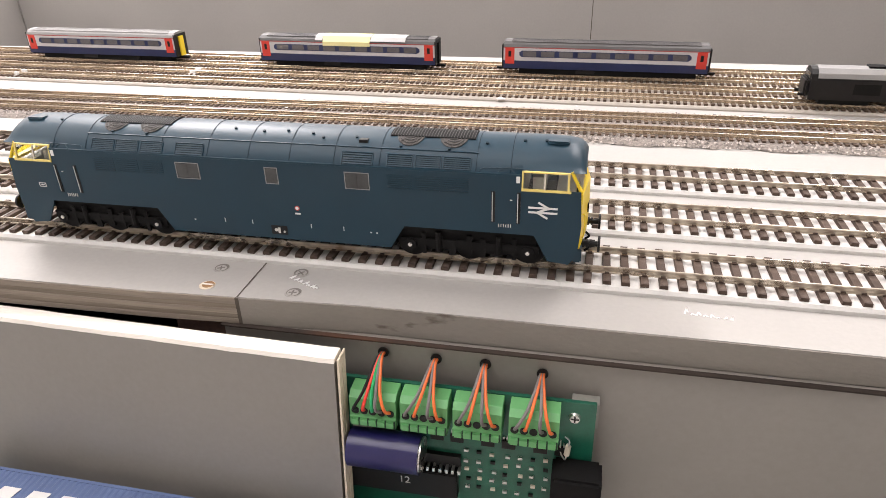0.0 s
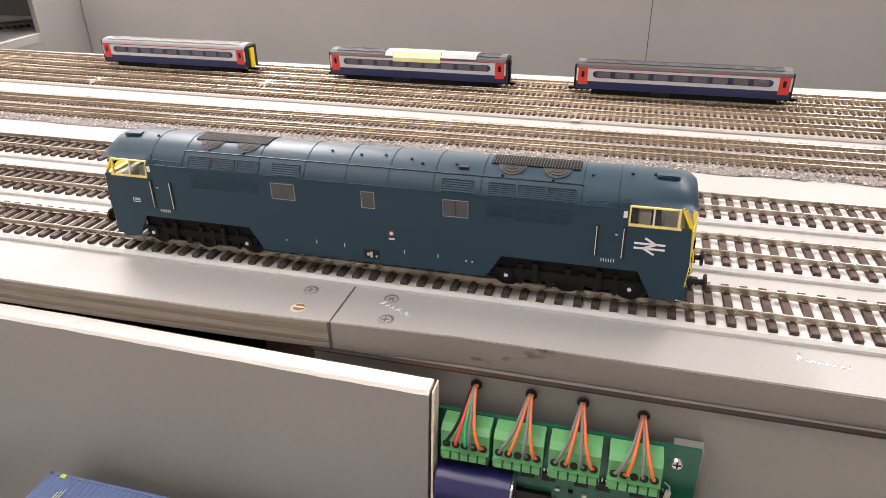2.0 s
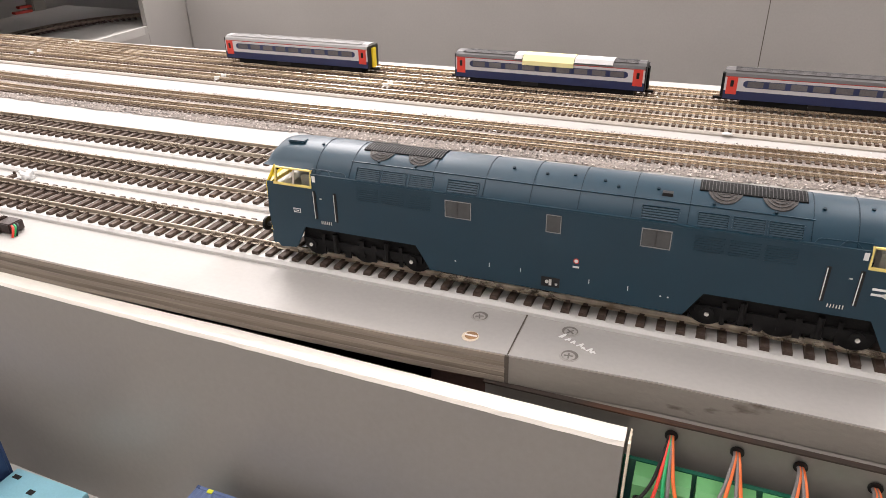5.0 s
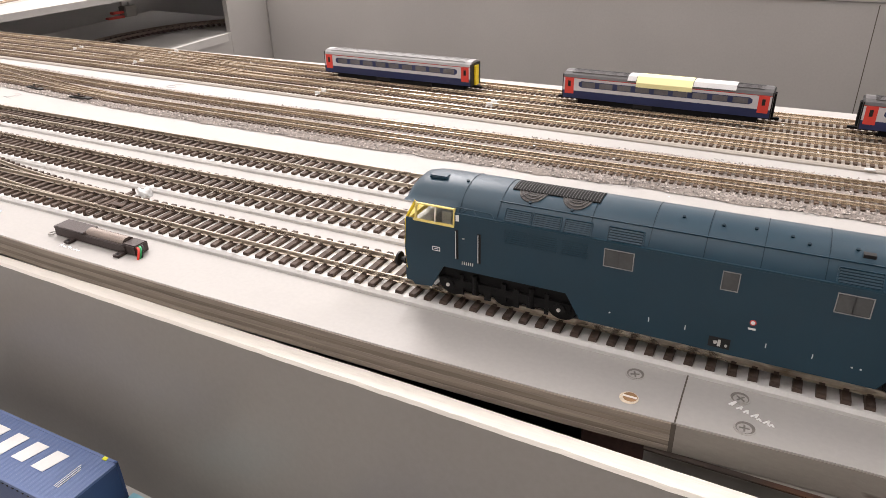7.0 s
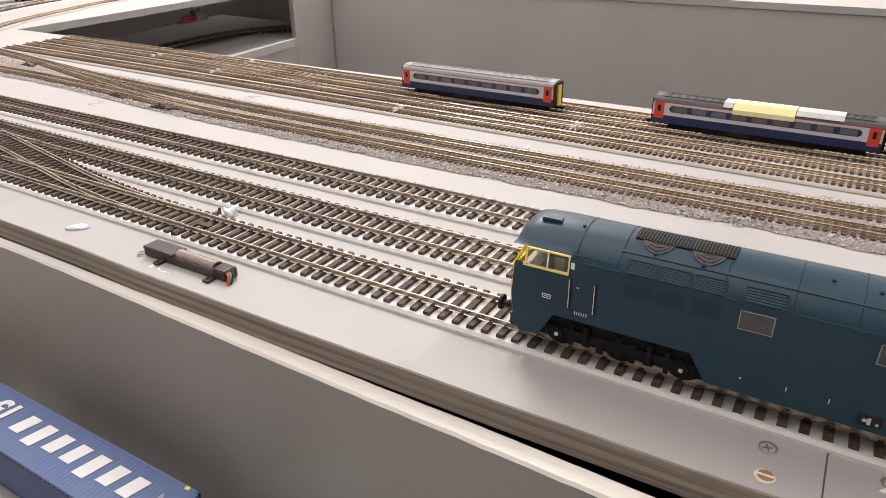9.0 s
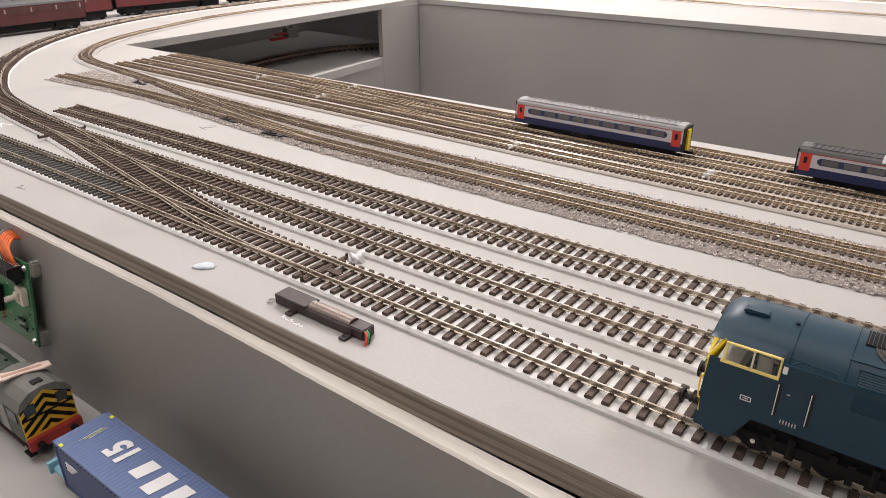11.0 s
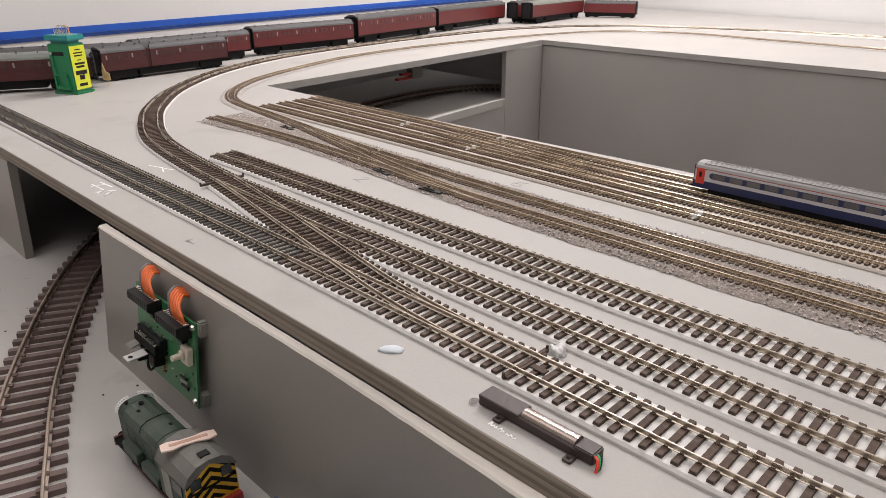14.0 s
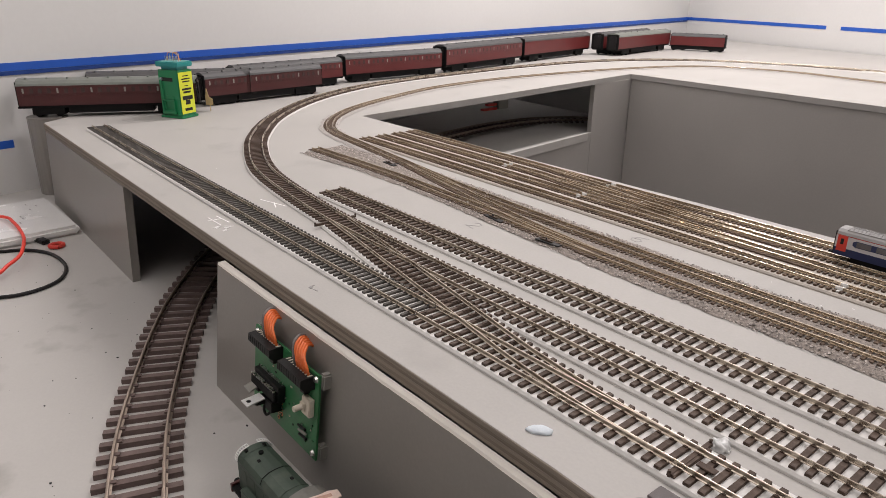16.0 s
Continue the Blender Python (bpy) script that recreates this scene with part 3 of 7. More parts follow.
OO = dict(gauge=0.0157, size=(0.0300, 0.0033, 0.0016), pitch=0.0071, rail=(0.0028, 0.0009))
NN = dict(gauge=0.0086, size=(0.0182, 0.0023, 0.0013), pitch=0.0045, rail=(0.0022, 0.00078))
UZ = 0.0026
T1 = [(-0.985, 0.1620), (-0.5, 0.1570), (0.0, 0.1530), (0.4, 0.1505), (1.1, 0.147)]
T1A, T1B = [(-0.985, 0.1620), (-0.5, 0.1570), (-0.205, 0.1546)], [(-0.2035, 0.1546), (0.0, 0.1530), (0.4, 0.1505), (1.1, 0.147)]
T2 = [(-0.40, 0.2090), (-0.2, 0.2035), (0.0, 0.2000), (0.4, 0.1990), (1.1, 0.197)]
T3 = [(-0.485, 0.2560), (-0.2, 0.2530), (0.0, 0.2510), (0.4, 0.2490), (1.1, 0.247)]
CURVE = [(-0.40, 0.2090), (-0.47, 0.2160), (-0.55, 0.2270), (-0.617, 0.2420), (-0.695, 0.2720), (-0.785, 0.3180), (-0.905, 0.4060), (-1.020, 0.5350), (-1.105, 0.6900), (-1.148, 0.8400), (-1.170, 1.0), (-1.188, 1.25), (-1.165, 1.55), (-1.050, 1.77), (-0.85, 1.89), (-0.55, 1.945), (0.2, 1.90), (1.3, 1.72)]
CROSS = [(-0.01, 0.1531), (-0.06, 0.1545), (-0.119, 0.1603), (-0.167, 0.1685), (-0.21, 0.1765), (-0.26, 0.1855), (-0.33, 0.1978), (-0.40, 0.2090)]

bed = thing("foam_underlay", "white foam underlay strips beneath the near tracks", "track underlay", kind="structure")
for c in (T1, T2, T3):
    strip("strip", c, 0.0348, 0.0, UZ, M_UNDERLAY, bed, "")
strip("strip", CURVE, 0.0325, 0.0, UZ - 0.0002, M_UNDERLAY, bed, "")
strip("strip", CROSS, 0.0348, 0.0, UZ - 0.0004, M_UNDERLAY, bed, "")

def cross_y(x):
    for (xa, ya), (xb, yb) in zip(CROSS, CROSS[1:]):
        if xb <= x <= xa:
            return ya + (yb - ya) * (x - xa) / (xb - xa)
    return None


def towards_cross(lo, hi):
    """How far the long sleepers of a turnout reach from their own track to the crossover's."""
    def reach(p):
        y = cross_y(p.x) if lo < p.x < hi else None
        return 0.0 if y is None or abs(y - p.y) < 0.0008 else y - p.y
    return reach


lay_track("straight track of dark narrow sleepers running to bare end", T1A, z=UZ, sleeper_mat=M_SLEEPER_DARK, rail_mat=M_RAIL, seed=21, **{**OO, "size": (0.0300, 0.0028, 0.0015), "pitch": 0.0064})
lay_track("straight track of brown sleepers and brassy rails", T1B, z=UZ, sleeper_mat=M_SLEEPER, rail_mat=M_RAIL, seed=1, reach=towards_cross(-0.215, 0.0), **OO)
lay_track("middle track with brown sleepers and bright rails on white foam", T2, z=UZ, sleeper_mat=M_SLEEPER, rail_mat=M_RAIL, seed=2, reach=towards_cross(-0.41, -0.204), **OO)
lay_track("brown-sleepered track ending in two bare rail ends", T3, z=UZ, sleeper_mat=M_SLEEPER, rail_mat=M_RAIL, seed=3, **OO)
lay_track("dark curved track sweeping round the end of the board", CURVE, z=UZ, sleeper_mat=M_SLEEPER, rail_mat=M_RAIL, seed=4, parts=True, keep=lambda p: p.y < 1.9 and p.x < -0.3 or p.x < -0.6, **OO)
lay_track("brassy crossover rails linking two tracks", CROSS, z=UZ + 0.0003, sleeper_mat=M_SLEEPER, rail_mat=M_RAIL, seed=5, keep=lambda p: False, **{**OO, "size": (0.0330, 0.0034, 0.0016)})

# small-gauge ballasted pair
def ballast_bed(label, ctrl, width, count, seed, base=0.0, bed_mat=None, stone_mat=None):
    th = thing("ballast", label, "ballast", kind="stuff")
    pts, hd = smooth_path(ctrl, 0.006)
    bm = bmesh.new()
    rings = []
    for p, h in zip(pts, hd):
        nx, ny = -math.sin(h), math.cos(h)
        wl = width / 2 + 0.004 * noise.noise(Vector((p.x * 40, p.y * 40, 1))) + 0.002 * noise.noise(Vector((p.x * 160, p.y * 160, 5)))
        wr = width / 2 + 0.004 * noise.noise(Vector((p.x * 40, p.y * 40, 9))) + 0.002 * noise.noise(Vector((p.x * 160, p.y * 160, 7)))
        ring = []
        for u, v in ((-wr, 0.0003), (-wr + 0.004, 0.0016), (-width / 6, 0.0019), (width / 6, 0.0019), (wl - 0.004, 0.0016), (wl, 0.0003)):
            ring.append(bm.verts.new((p.x + nx * u, p.y + ny * u, base + v)))
        rings.append(ring)
    for a, b in zip(rings, rings[1:]):
        for i in range(5):
            bm.faces.new((a[i], a[i + 1], b[i + 1], b[i]))
    tagged(part("bed", bm, bed_mat or M_BALLASTBED, th), kind="stuff")
    rnd = random.Random(seed)
    verts, faces = [], []
    for _ in range(count):
        i = rnd.randrange(len(pts))
        p, h = pts[i], hd[i]
        u = (rnd.random() ** 0.7) * width / 2 * rnd.choice((-1, 1)) * 1.02
        s = rnd.uniform(0.0005, 0.0012)
        cx, cy = p.x - math.sin(h) * u + rnd.uniform(-0.004, 0.004), p.y + math.cos(h) * u
        cz = base + (0.0018 if abs(u) < width / 2 - 0.004 else 0.0009)
        a0 = rnd.uniform(0, 6.28)
        k = len(verts)
        for j in range(4):
            verts.append((cx + s * math.cos(a0 + j * 1.571 + rnd.uniform(-0.3, 0.3)), cy + s * math.sin(a0 + j * 1.571), cz + rnd.uniform(-0.3, 0.3) * s))
        verts.append((cx, cy, cz + s * rnd.uniform(0.6, 1.0)))
        faces += [(k, k + 1, k + 4), (k + 1, k + 2, k + 4), (k + 2, k + 3, k + 4), (k + 3, k, k + 4)]
    me = bpy.data.meshes.new("stones")
    me.from_pydata(verts, [], faces)
    me.materials.append(stone_mat or M_BALLAST)
    o = new("stones", me)
    o.parent = th
    tagged(o, kind="stuff")
    return th


N1 = [(-0.670, 0.3420), (-0.5, 0.3440), (-0.35, 0.3370), (-0.2, 0.3270), (0.0, 0.3240), (0.4, 0.3240), (1.1, 0.322)]
N2 = [(1.1, 0.349), (0.4, 0.3510), (0.0, 0.3510), (-0.2, 0.3560), (-0.40, 0.3700), (-0.52, 0.3860), (-0.64, 0.4020), (-0.74, 0.4170), (-0.80, 0.4420), (-0.86, 0.4930), (-0.915, 0.5700), (-0.975, 0.70), (-1.025, 0.85), (-1.045, 1.09), (-1.005, 1.45), (-0.915, 1.68), (-0.72, 1.755), (-0.475, 1.72), (0.3, 1.60), (1.3, 1.45)]
ballast_bed("grey-brown stone ballast under two fine-gauge tracks", [(-0.665, 0.352), (-0.5, 0.362), (-0.35, 0.353), (-0.2, 0.342), (0.0, 0.3365), (0.4, 0.337), (1.1, 0.335)], 0.066, 22000, 1)
ballast_bed("pale stone ballast under the curved fine-gauge track", [(-0.56, 0.3915), (-0.64, 0.402), (-0.74, 0.417), (-0.80, 0.442), (-0.86, 0.493), (-0.915, 0.570), (-0.975, 0.70), (-1.025, 0.85), (-1.045, 1.09), (-1.005, 1.45), (-0.915, 1.68), (-0.72, 1.755), (-0.475, 1.72), (0.3, 1.60), (1.3, 1.45)], 0.031, 6000, 2, 0.0003, M_PALEBED, M_PALEBALLAST)
lay_track("fine-gauge ballasted track with tarnished rails", N1, z=0.0015, sleeper_mat=M_NSLEEPER, rail_mat=M_NRAIL, parts=False, seed=6, **NN)
lay_track("fine-gauge ballasted track curving round the board", N2, z=0.0015, sleeper_mat=M_NSLEEPER, rail_mat=M_NRAIL, parts=False, seed=7, **NN)
lay_track("fine-gauge ballasted crossover between two tracks", [(-0.20, 0.3270), (-0.30, 0.3400), (-0.42, 0.3640), (-0.52, 0.3845)], z=0.0017, sleeper_mat=M_NSLEEPER, rail_mat=M_NRAIL, parts=False, seed=8, **NN)

# fine-gauge sidings
sb = thing("siding_underlay", "pale grey foam strip beneath the fine-gauge sidings", "track underlay", kind="structure")


def siding(c):
    return [(-0.685, c + 0.0205), (-0.3, c + 0.0095), (0.1, c - 0.003), (0.6, c - 0.0165), (1.1, c - 0.030)]


strip("strip", siding(0.4495), 0.106, 0.0, 0.0022, M_STRIPGREY, sb, "")
SIDINGS = (0.409, 0.436, 0.463, 0.490)
for k, c in enumerate(SIDINGS):
    lay_track("fine-gauge siding with black sleepers and dull brassy rails", siding(c), z=0.0022, sleeper_mat=M_NSLEEPER, rail_mat=M_NRAIL, parts=False, seed=10 + k, **NN)
lay_track("fine-gauge crossover between two sidings", [(-0.08, 0.4385), (-0.16, 0.4430), (-0.28, 0.4600), (-0.40, 0.4755)], z=0.0024, sleeper_mat=M_NSLEEPER, rail_mat=M_NRAIL, parts=False, seed=15, **NN)
lay_track("fine-gauge crossover between two sidings", [(-0.12, 0.4670), (-0.22, 0.4745), (-0.32, 0.4900), (-0.42, 0.5030)], z=0.0024, sleeper_mat=M_NSLEEPER, rail_mat=M_NRAIL, parts=False, seed=16, **NN)

for jx, row in ((-0.4504, 2), (-0.3186, 3), (-0.3144, 1), (-0.0490, 0), (0.1059, 1)):
    jy = SIDINGS[row] - 0.0305 * jx
    joint_bm = bmesh.new()
    for dy in (-0.0044, 0.0044):
        box(joint_bm, -0.0026, 0.0026, dy - 0.0011, dy + 0.0011, 0.0002, 0.0030, bevel=0.0002)
    box(joint_bm, -0.0032, 0.0032, -0.0080, 0.0080, 0.0, 0.0008)
    jo = tagged(link("insulated_rail_joint", joint_bm, M_WHITEPLASTIC), "white plastic insulated joint between siding rails", "rail joint", "siding rail joints")
    jo.matrix_world = pose(jx, jy, 0.0026, 0, 0, -1.75)

# hand levers of the fine-gauge turnouts
for lx_, ly_, turn_ in ((-0.3185, 0.3262, -8), (-0.5452, 0.3715, -6), (-0.245, 0.3180, 2)):
    lv = thing("turnout_lever", "dark brown turnout lever frame beside the fine rails", "turnout lever", (lx_, ly_, 0.0018), turn_, "fine-gauge turnout levers")
    part("frame", boxbm(-0.0125, 0.0125, -0.0028, 0.0028, 0.0, 0.0012, bevel=0.0003), M_BLACK, lv)
    part("slide", boxbm(-0.0085, 0.0045, -0.0010, 0.0010, 0.0012, 0.0024, bevel=0.0003), M_SLEEPER, lv)
    part("peg", cylbm((-0.0020, 0, 0.0024), (-0.0020, 0, 0.0042), 0.0008, seg=8), M_BLACK, lv)
    part("throw_bar", boxbm(0.0030, 0.0048, -0.0028, 0.0150, 0.0002, 0.0011), M_BLACK, lv)

# large-gauge track on the lower board, running through the tunnel mouth
LOWER = [(0.5, -0.085), (0.1, -0.080), (-0.10, -0.065), (-0.22, -0.042), (-0.308, -0.0126), (-0.370, 0.0110), (-0.436, 0.0422), (-0.530, 0.0920), (-0.608, 0.1422), (-0.72, 0.235), (-0.87, 0.40), (-0.99, 0.60), (-1.065, 0.83), (-1.105, 1.02), (-1.110, 1.14), (-1.092, 1.235), (-1.050, 1.310), (-0.985, 1.375)]
lay_track("large-gauge track with stout brown sleepers curving into the tunnel", LOWER, gauge=0.0335, z=LOWZ, size=(0.0595, 0.0064, 0.0042), pitch=0.0157, rail=(0.0052, 0.0022), sleeper_mat=M_OSLEEPER, rail_mat=M_ORAIL, seed=20)


# ---- blue diesel locomotive ----
LX, LY, RAILTOP = 0.3155, 0.1515, UZ + 0.0016 + 0.0028


def loco():
    th = thing("diesel_locomotive", "rail-blue model diesel locomotive with yellow ends on the near track", "locomotive", (LX, LY, RAILTOP), -0.2)
    hl, w = 0.1225, 0.0168
    # sides with bogie openings
    def outline(y):
        half = [(0.0485, 0.0050), (0.0545, 0.0150), (0.1055, 0.0150), (0.1110, 0.0045), (0.1190, 0.0035), (hl - 0.0005, 0.0075), (hl + 0.0005, 0.0200), (hl - 0.0005, 0.0338)]
        top = [(0.1002, 0.0338), (0.1002, 0.0395)]
        right = half + top
        return right + [(-x, z) for x, z in reversed(right)]
    def lean(bm, s):
        for v in bm.verts:
            v.co.y -= s * 0.16 * max(0.0, v.co.z - 0.0338)
        return bm
    for s in (-1, 1):
        bm = bmesh.new()
        ol = outline(s)
        prism(bm, ol, "y", s * (w - 0.0008), s * w)
        part("body_side", bm, M_BLUE, th)
        for e in (-1, 1):
            # cab side window: frame, glass and pillar, leaning inwards to the roof
            x0, x1 = (0.1008, 0.1176)
            fr = bmesh.new()
            for a in ((x0 - 0.0005, x1 + 0.0009, 0.0333, 0.0341), (x0 - 0.0003, x1 - 0.0008, 0.0402, 0.0407), (x0 - 0.0005, x0 + 0.0001, 0.0333, 0.0407), (x1 - 0.0006, x1 + 0.0002, 0.0333, 0.0407)):
                xa, xb = sorted((e * a[0], e * a[1]))
                box(fr, xa, xb, s * w - 0.0005, s * w + 0.0004, a[2], a[3])
            f = part("cab_window_frame", lean(fr, s), M_PALEYELLOW, th, "yellow cab window surround")
            xa, xb = sorted((e * x0, e * x1))
            g = part("pane", lean(boxbm(xa, xb, s * (w - 0.0003) - 0.0002, s * (w - 0.0003) + 0.0002, 0.0338, 0.0405), s), M_GLASS, f)
            g.visible_shadow = False
            part("pillar", lean(boxbm(e * 0.1088 - 0.0003, e * 0.1088 + 0.0003, s * w - 0.0004, s * w + 0.0002, 0.0338, 0.0405), s), M_CREAM, f)
            # cab door rails and steps
            for xr in (0.0898, 0.0994):
                rl = bmesh.new()
                box(rl, e * xr - 0.0007, e * xr + 0.0007, s * w - 0.0002, s * w + 0.0002, 0.0196, 0.0324)
                part("handrail_recess", rl, M_BLACK, th)
                part("handrail", cylbm((e * xr + 0.0003 * s, s * (w + 0.0004), 0.0200), (e * xr + 0.0003 * s, s * (w + 0.0004), 0.0320), 0.00016, seg=6), M_WHITE, th)
            st = bmesh.new()
            for k in range(6):
                box(st, e * 0.0945 - 0.0026 + k * 0.0009, e * 0.0945 - 0.0023 + k * 0.0009, s * w - 0.0003, s * w + 0.0003, 0.0178, 0.0192)
            part("step_tread", st, M_STEEL, th, "pale cab step grille")
            part("door_handle", boxbm(e * 0.0965 - 0.0005, e * 0.0965 + 0.0005, s * w - 0.0003, s * w + 0.0003, 0.0290, 0.0294), M_STEEL, th)
            part("number_label", boxbm(e * 0.0990 - 0.0007, e * 0.0990 + 0.0007, s * w - 0.00015, s * w + 0.00015, 0.0362, 0.0388), M_WHITE, th)
        # engine room windows
        for x0, x1 in ((-0.0416, -0.0310), (-0.0022, 0.0034), (0.0313, 0.0414)):
            fr = bmesh.new()
            for a in ((x0, x1, 0.0296, 0.0299), (x0, x1, 0.0364, 0.0367), (x0, x0 + 0.0003, 0.0296, 0.0367), (x1 - 0.0003, x1, 0.0296, 0.0367)):
                box(fr, a[0], a[1], s * w - 0.0002, s * w + 0.00025, a[2], a[3])
            f = part("window_frame", fr, M_ROOFGREY, th, "thin grey metal window frame")
            part("pane", boxbm(x0 + 0.0004, x1 - 0.0004, s * w - 0.0002, s * w + 0.0002, 0.0300, 0.0363), M_GREYWIN, f)
            if x1 - x0 > 0.008:
                part("pillar", boxbm((x0 + x1) / 2 - 0.0002, (x0 + x1) / 2 + 0.0002, s * w - 0.0002, s * w + 0.0002, 0.0300, 0.0363), M_BLACK, f)
        # body-side grilles, moulded in body colour
        for xm in (-0.0748, -0.0637, -0.0523, 0.0535, 0.0645, 0.0755):
            gr = bmesh.new()
            for k in range(7):
                box(gr, xm - 0.0048, xm + 0.0048, s * w - 0.00018, s * w + 0.00018, 0.0308 + k * 0.0009, 0.0312 + k * 0.0009)
            part("side_grille", gr, M_BLUE, th)
        # small marks and lifting points
        mk = bmesh.new()
        for xm in (-0.0235, -0.0110, 0.0150, 0.0290):
            box(mk, xm - 0.00015, xm + 0.00015, s * w - 0.00012, s * w + 0.00012, 0.0110, 0.0128)
        for xm in (0.0405, 0.0430, -0.0375):
            box(mk, xm - 0.0003, xm + 0.0003, s * w - 0.00015, s * w + 0.00015, 0.0108, 0.0113)
        part("lifting_mark", mk, M_WHITE, th)
        part("notice_disc", cylbm((0.0098, s * w, 0.0196), (0.0098, s * (w + 0.00015), 0.0196), 0.00105, seg=18), M_RED, th)
        part("notice_disc", cylbm((0.0098, s * w, 0.0196), (0.0098, s * (w + 0.0002), 0.0196), 0.0007, seg=18), M_WHITE, th)
        part("notice_label", boxbm(0.0086, 0.0110, s * w - 0.00015, s * w + 0.00015, 0.0168, 0.0175), M_WHITE, th)
        filler = part("filler_recess", boxbm(-0.0028, 0.0042, s * w - 0.0002, s * w + 0.0002, 0.0070, 0.0110), M_BLACK, th)
        fb = bmesh.new()
        cyl(fb, (-0.0006, s * w, 0.0092), (-0.0006, s * (w + 0.0006), 0.0092), 0.0007, seg=10)
        box(fb, 0.0002, 0.0012, s * w - 0.0005, s * w + 0.0005, 0.0078, 0.0103)
        cyl(fb, (0.0030, s * w, 0.0085), (0.0030, s * (w + 0.0006), 0.0085), 0.0005, seg=10)
        part("filler_pipe", fb, M_STEEL, filler, "small brass and steel filler fittings")
        # two-arrow emblem near the cab end
        em = bmesh.new()
        e = -s
        em_x, em_z, q = (0.1085 if s < 0 else -0.1085), 0.0258, 0.0008
        base = Matrix.Translation((em_x, s * (w + 0.00012), em_z)) @ Matrix.Rotation(radians(90), 4, "X")
        if s > 0:
            base = Matrix.Translation((em_x, s * (w + 0.00012), em_z)) @ Matrix.Rotation(radians(180), 4, "Z") @ Matrix.Rotation(radians(90), 4, "X")
        strokes(em, [[(-0.0052, 0.00095), (0.0052, 0.00095)], [(-0.0052, -0.00095), (0.0052, -0.00095)], [(-0.0016, 0.0031), (0.0022, 0.0009), (-0.0022, -0.0009), (0.0016, -0.0031)]], q, base)
        part("emblem", em, M_WHITE, th, "white two-arrow emblem")
        pl = bmesh.new()
        strokes(pl, [[(-0.0016, 0.0008), (0.0016, 0.0008)], [(-0.0016, -0.0008), (0.0016, -0.0008)], [(-0.0016, 0.0008), (-0.0016, -0.0008)], [(0.0016, 0.0008), (0.0016, -0.0008)], [(-0.0008, 0), (0.0008, 0)]], 0.0003, Matrix.Translation((-em_x, s * (w + 0.0001), 0.0224)) @ Matrix.Rotation(radians(90), 4, "X"))
        part("data_panel", pl, M_WHITE, th)
    # roof: lofted sections with domed ends
    prof = [(-w, 0.0330), (-w, 0.0380), (-0.0164, 0.0390), (-0.0131, 0.0432), (-0.0106, 0.0456), (-0.0075, 0.0473), (-0.0040, 0.0484), (0, 0.0488)]
    prof = prof[1:] + [(-y, z) for y, z in prof[-2:0:-1]]
    bm = bmesh.new()
    stations = [(-hl - 0.0010, 0.30), (-hl - 0.0004, 0.62), (-hl + 0.0018, 0.86), (-hl + 0.006, 0.965), (-hl + 0.014, 1.0)]
    stations += [(-0.1004, 1.0)] + [(x * 0.01, 1.0) for x in range(-10, 11)] + [(0.1004, 1.0)]
    stations += [(-x, k) for x, k in reversed(stations[:5])]
    rings = []
    for x, k in stations:
        ring = []
        for y, z in prof:
            y, z = y * (0.90 + 0.10 * k), 0.0380 + (z - 0.0380) * (0.15 + 0.85 * k)
            if abs(x) > 0.1003 and z < 0.0406:
                y, z = max(-0.0153, min(0.0153, y)), 0.0406
            ring.append(bm.verts.new((x, y, z)))
        rings.append(ring)
    for a, b in zip(rings, rings[1:]):
        for i in range(len(prof) - 1):
            bm.faces.new((a[i], a[i + 1], b[i + 1], b[i]))
    bm.faces.new(rings[0])
    bm.faces.new(rings[-1][::-1])
    part("roof", bm, M_BLUE, th, "domed blue roof", smooth=True)
    part("lower_roof_band", prismbm([(-0.0990, 0.0378), (0.0990, 0.0378), (0.0990, 0.0397), (-0.0990, 0.0397)], "y", -w + 0.0012, w - 0.0012), M_BLUE, th)

    def roof_at(y):
        for (y0, z0), (y1, z1) in zip(prof, prof[1:]):
            if y0 <= y <= y1:
                return z0 + (z1 - z0) * (y - y0) / (y1 - y0)
        return 0.0385
    # roof panel lines
    for x in (-0.0985, -0.0830, -0.0480, -0.0270, -0.0090, 0.0085, 0.0270, 0.0455, 0.0830, 0.0960):
        rb = bmesh.new()
        ys = [(-0.0160 + 0.032 * k / 14) for k in range(15)]
        vs = []
        for y in ys:
            z = roof_at(y)
            vs.append((bm_v := rb.verts.new((x - 0.00014, y, z - 0.0002)), rb.verts.new((x - 0.00014, y * 1.004, z + 0.00018)), rb.verts.new((x + 0.00014, y * 1.004, z + 0.00018)), rb.verts.new((x + 0.00014, y, z - 0.0002))))
        for a, b in zip(vs, vs[1:]):
            for i in range(3):
                rb.faces.new((a[i], a[i + 1], b[i + 1], b[i]))
        part("roof_joint", rb, M_BLUEDARK, th)
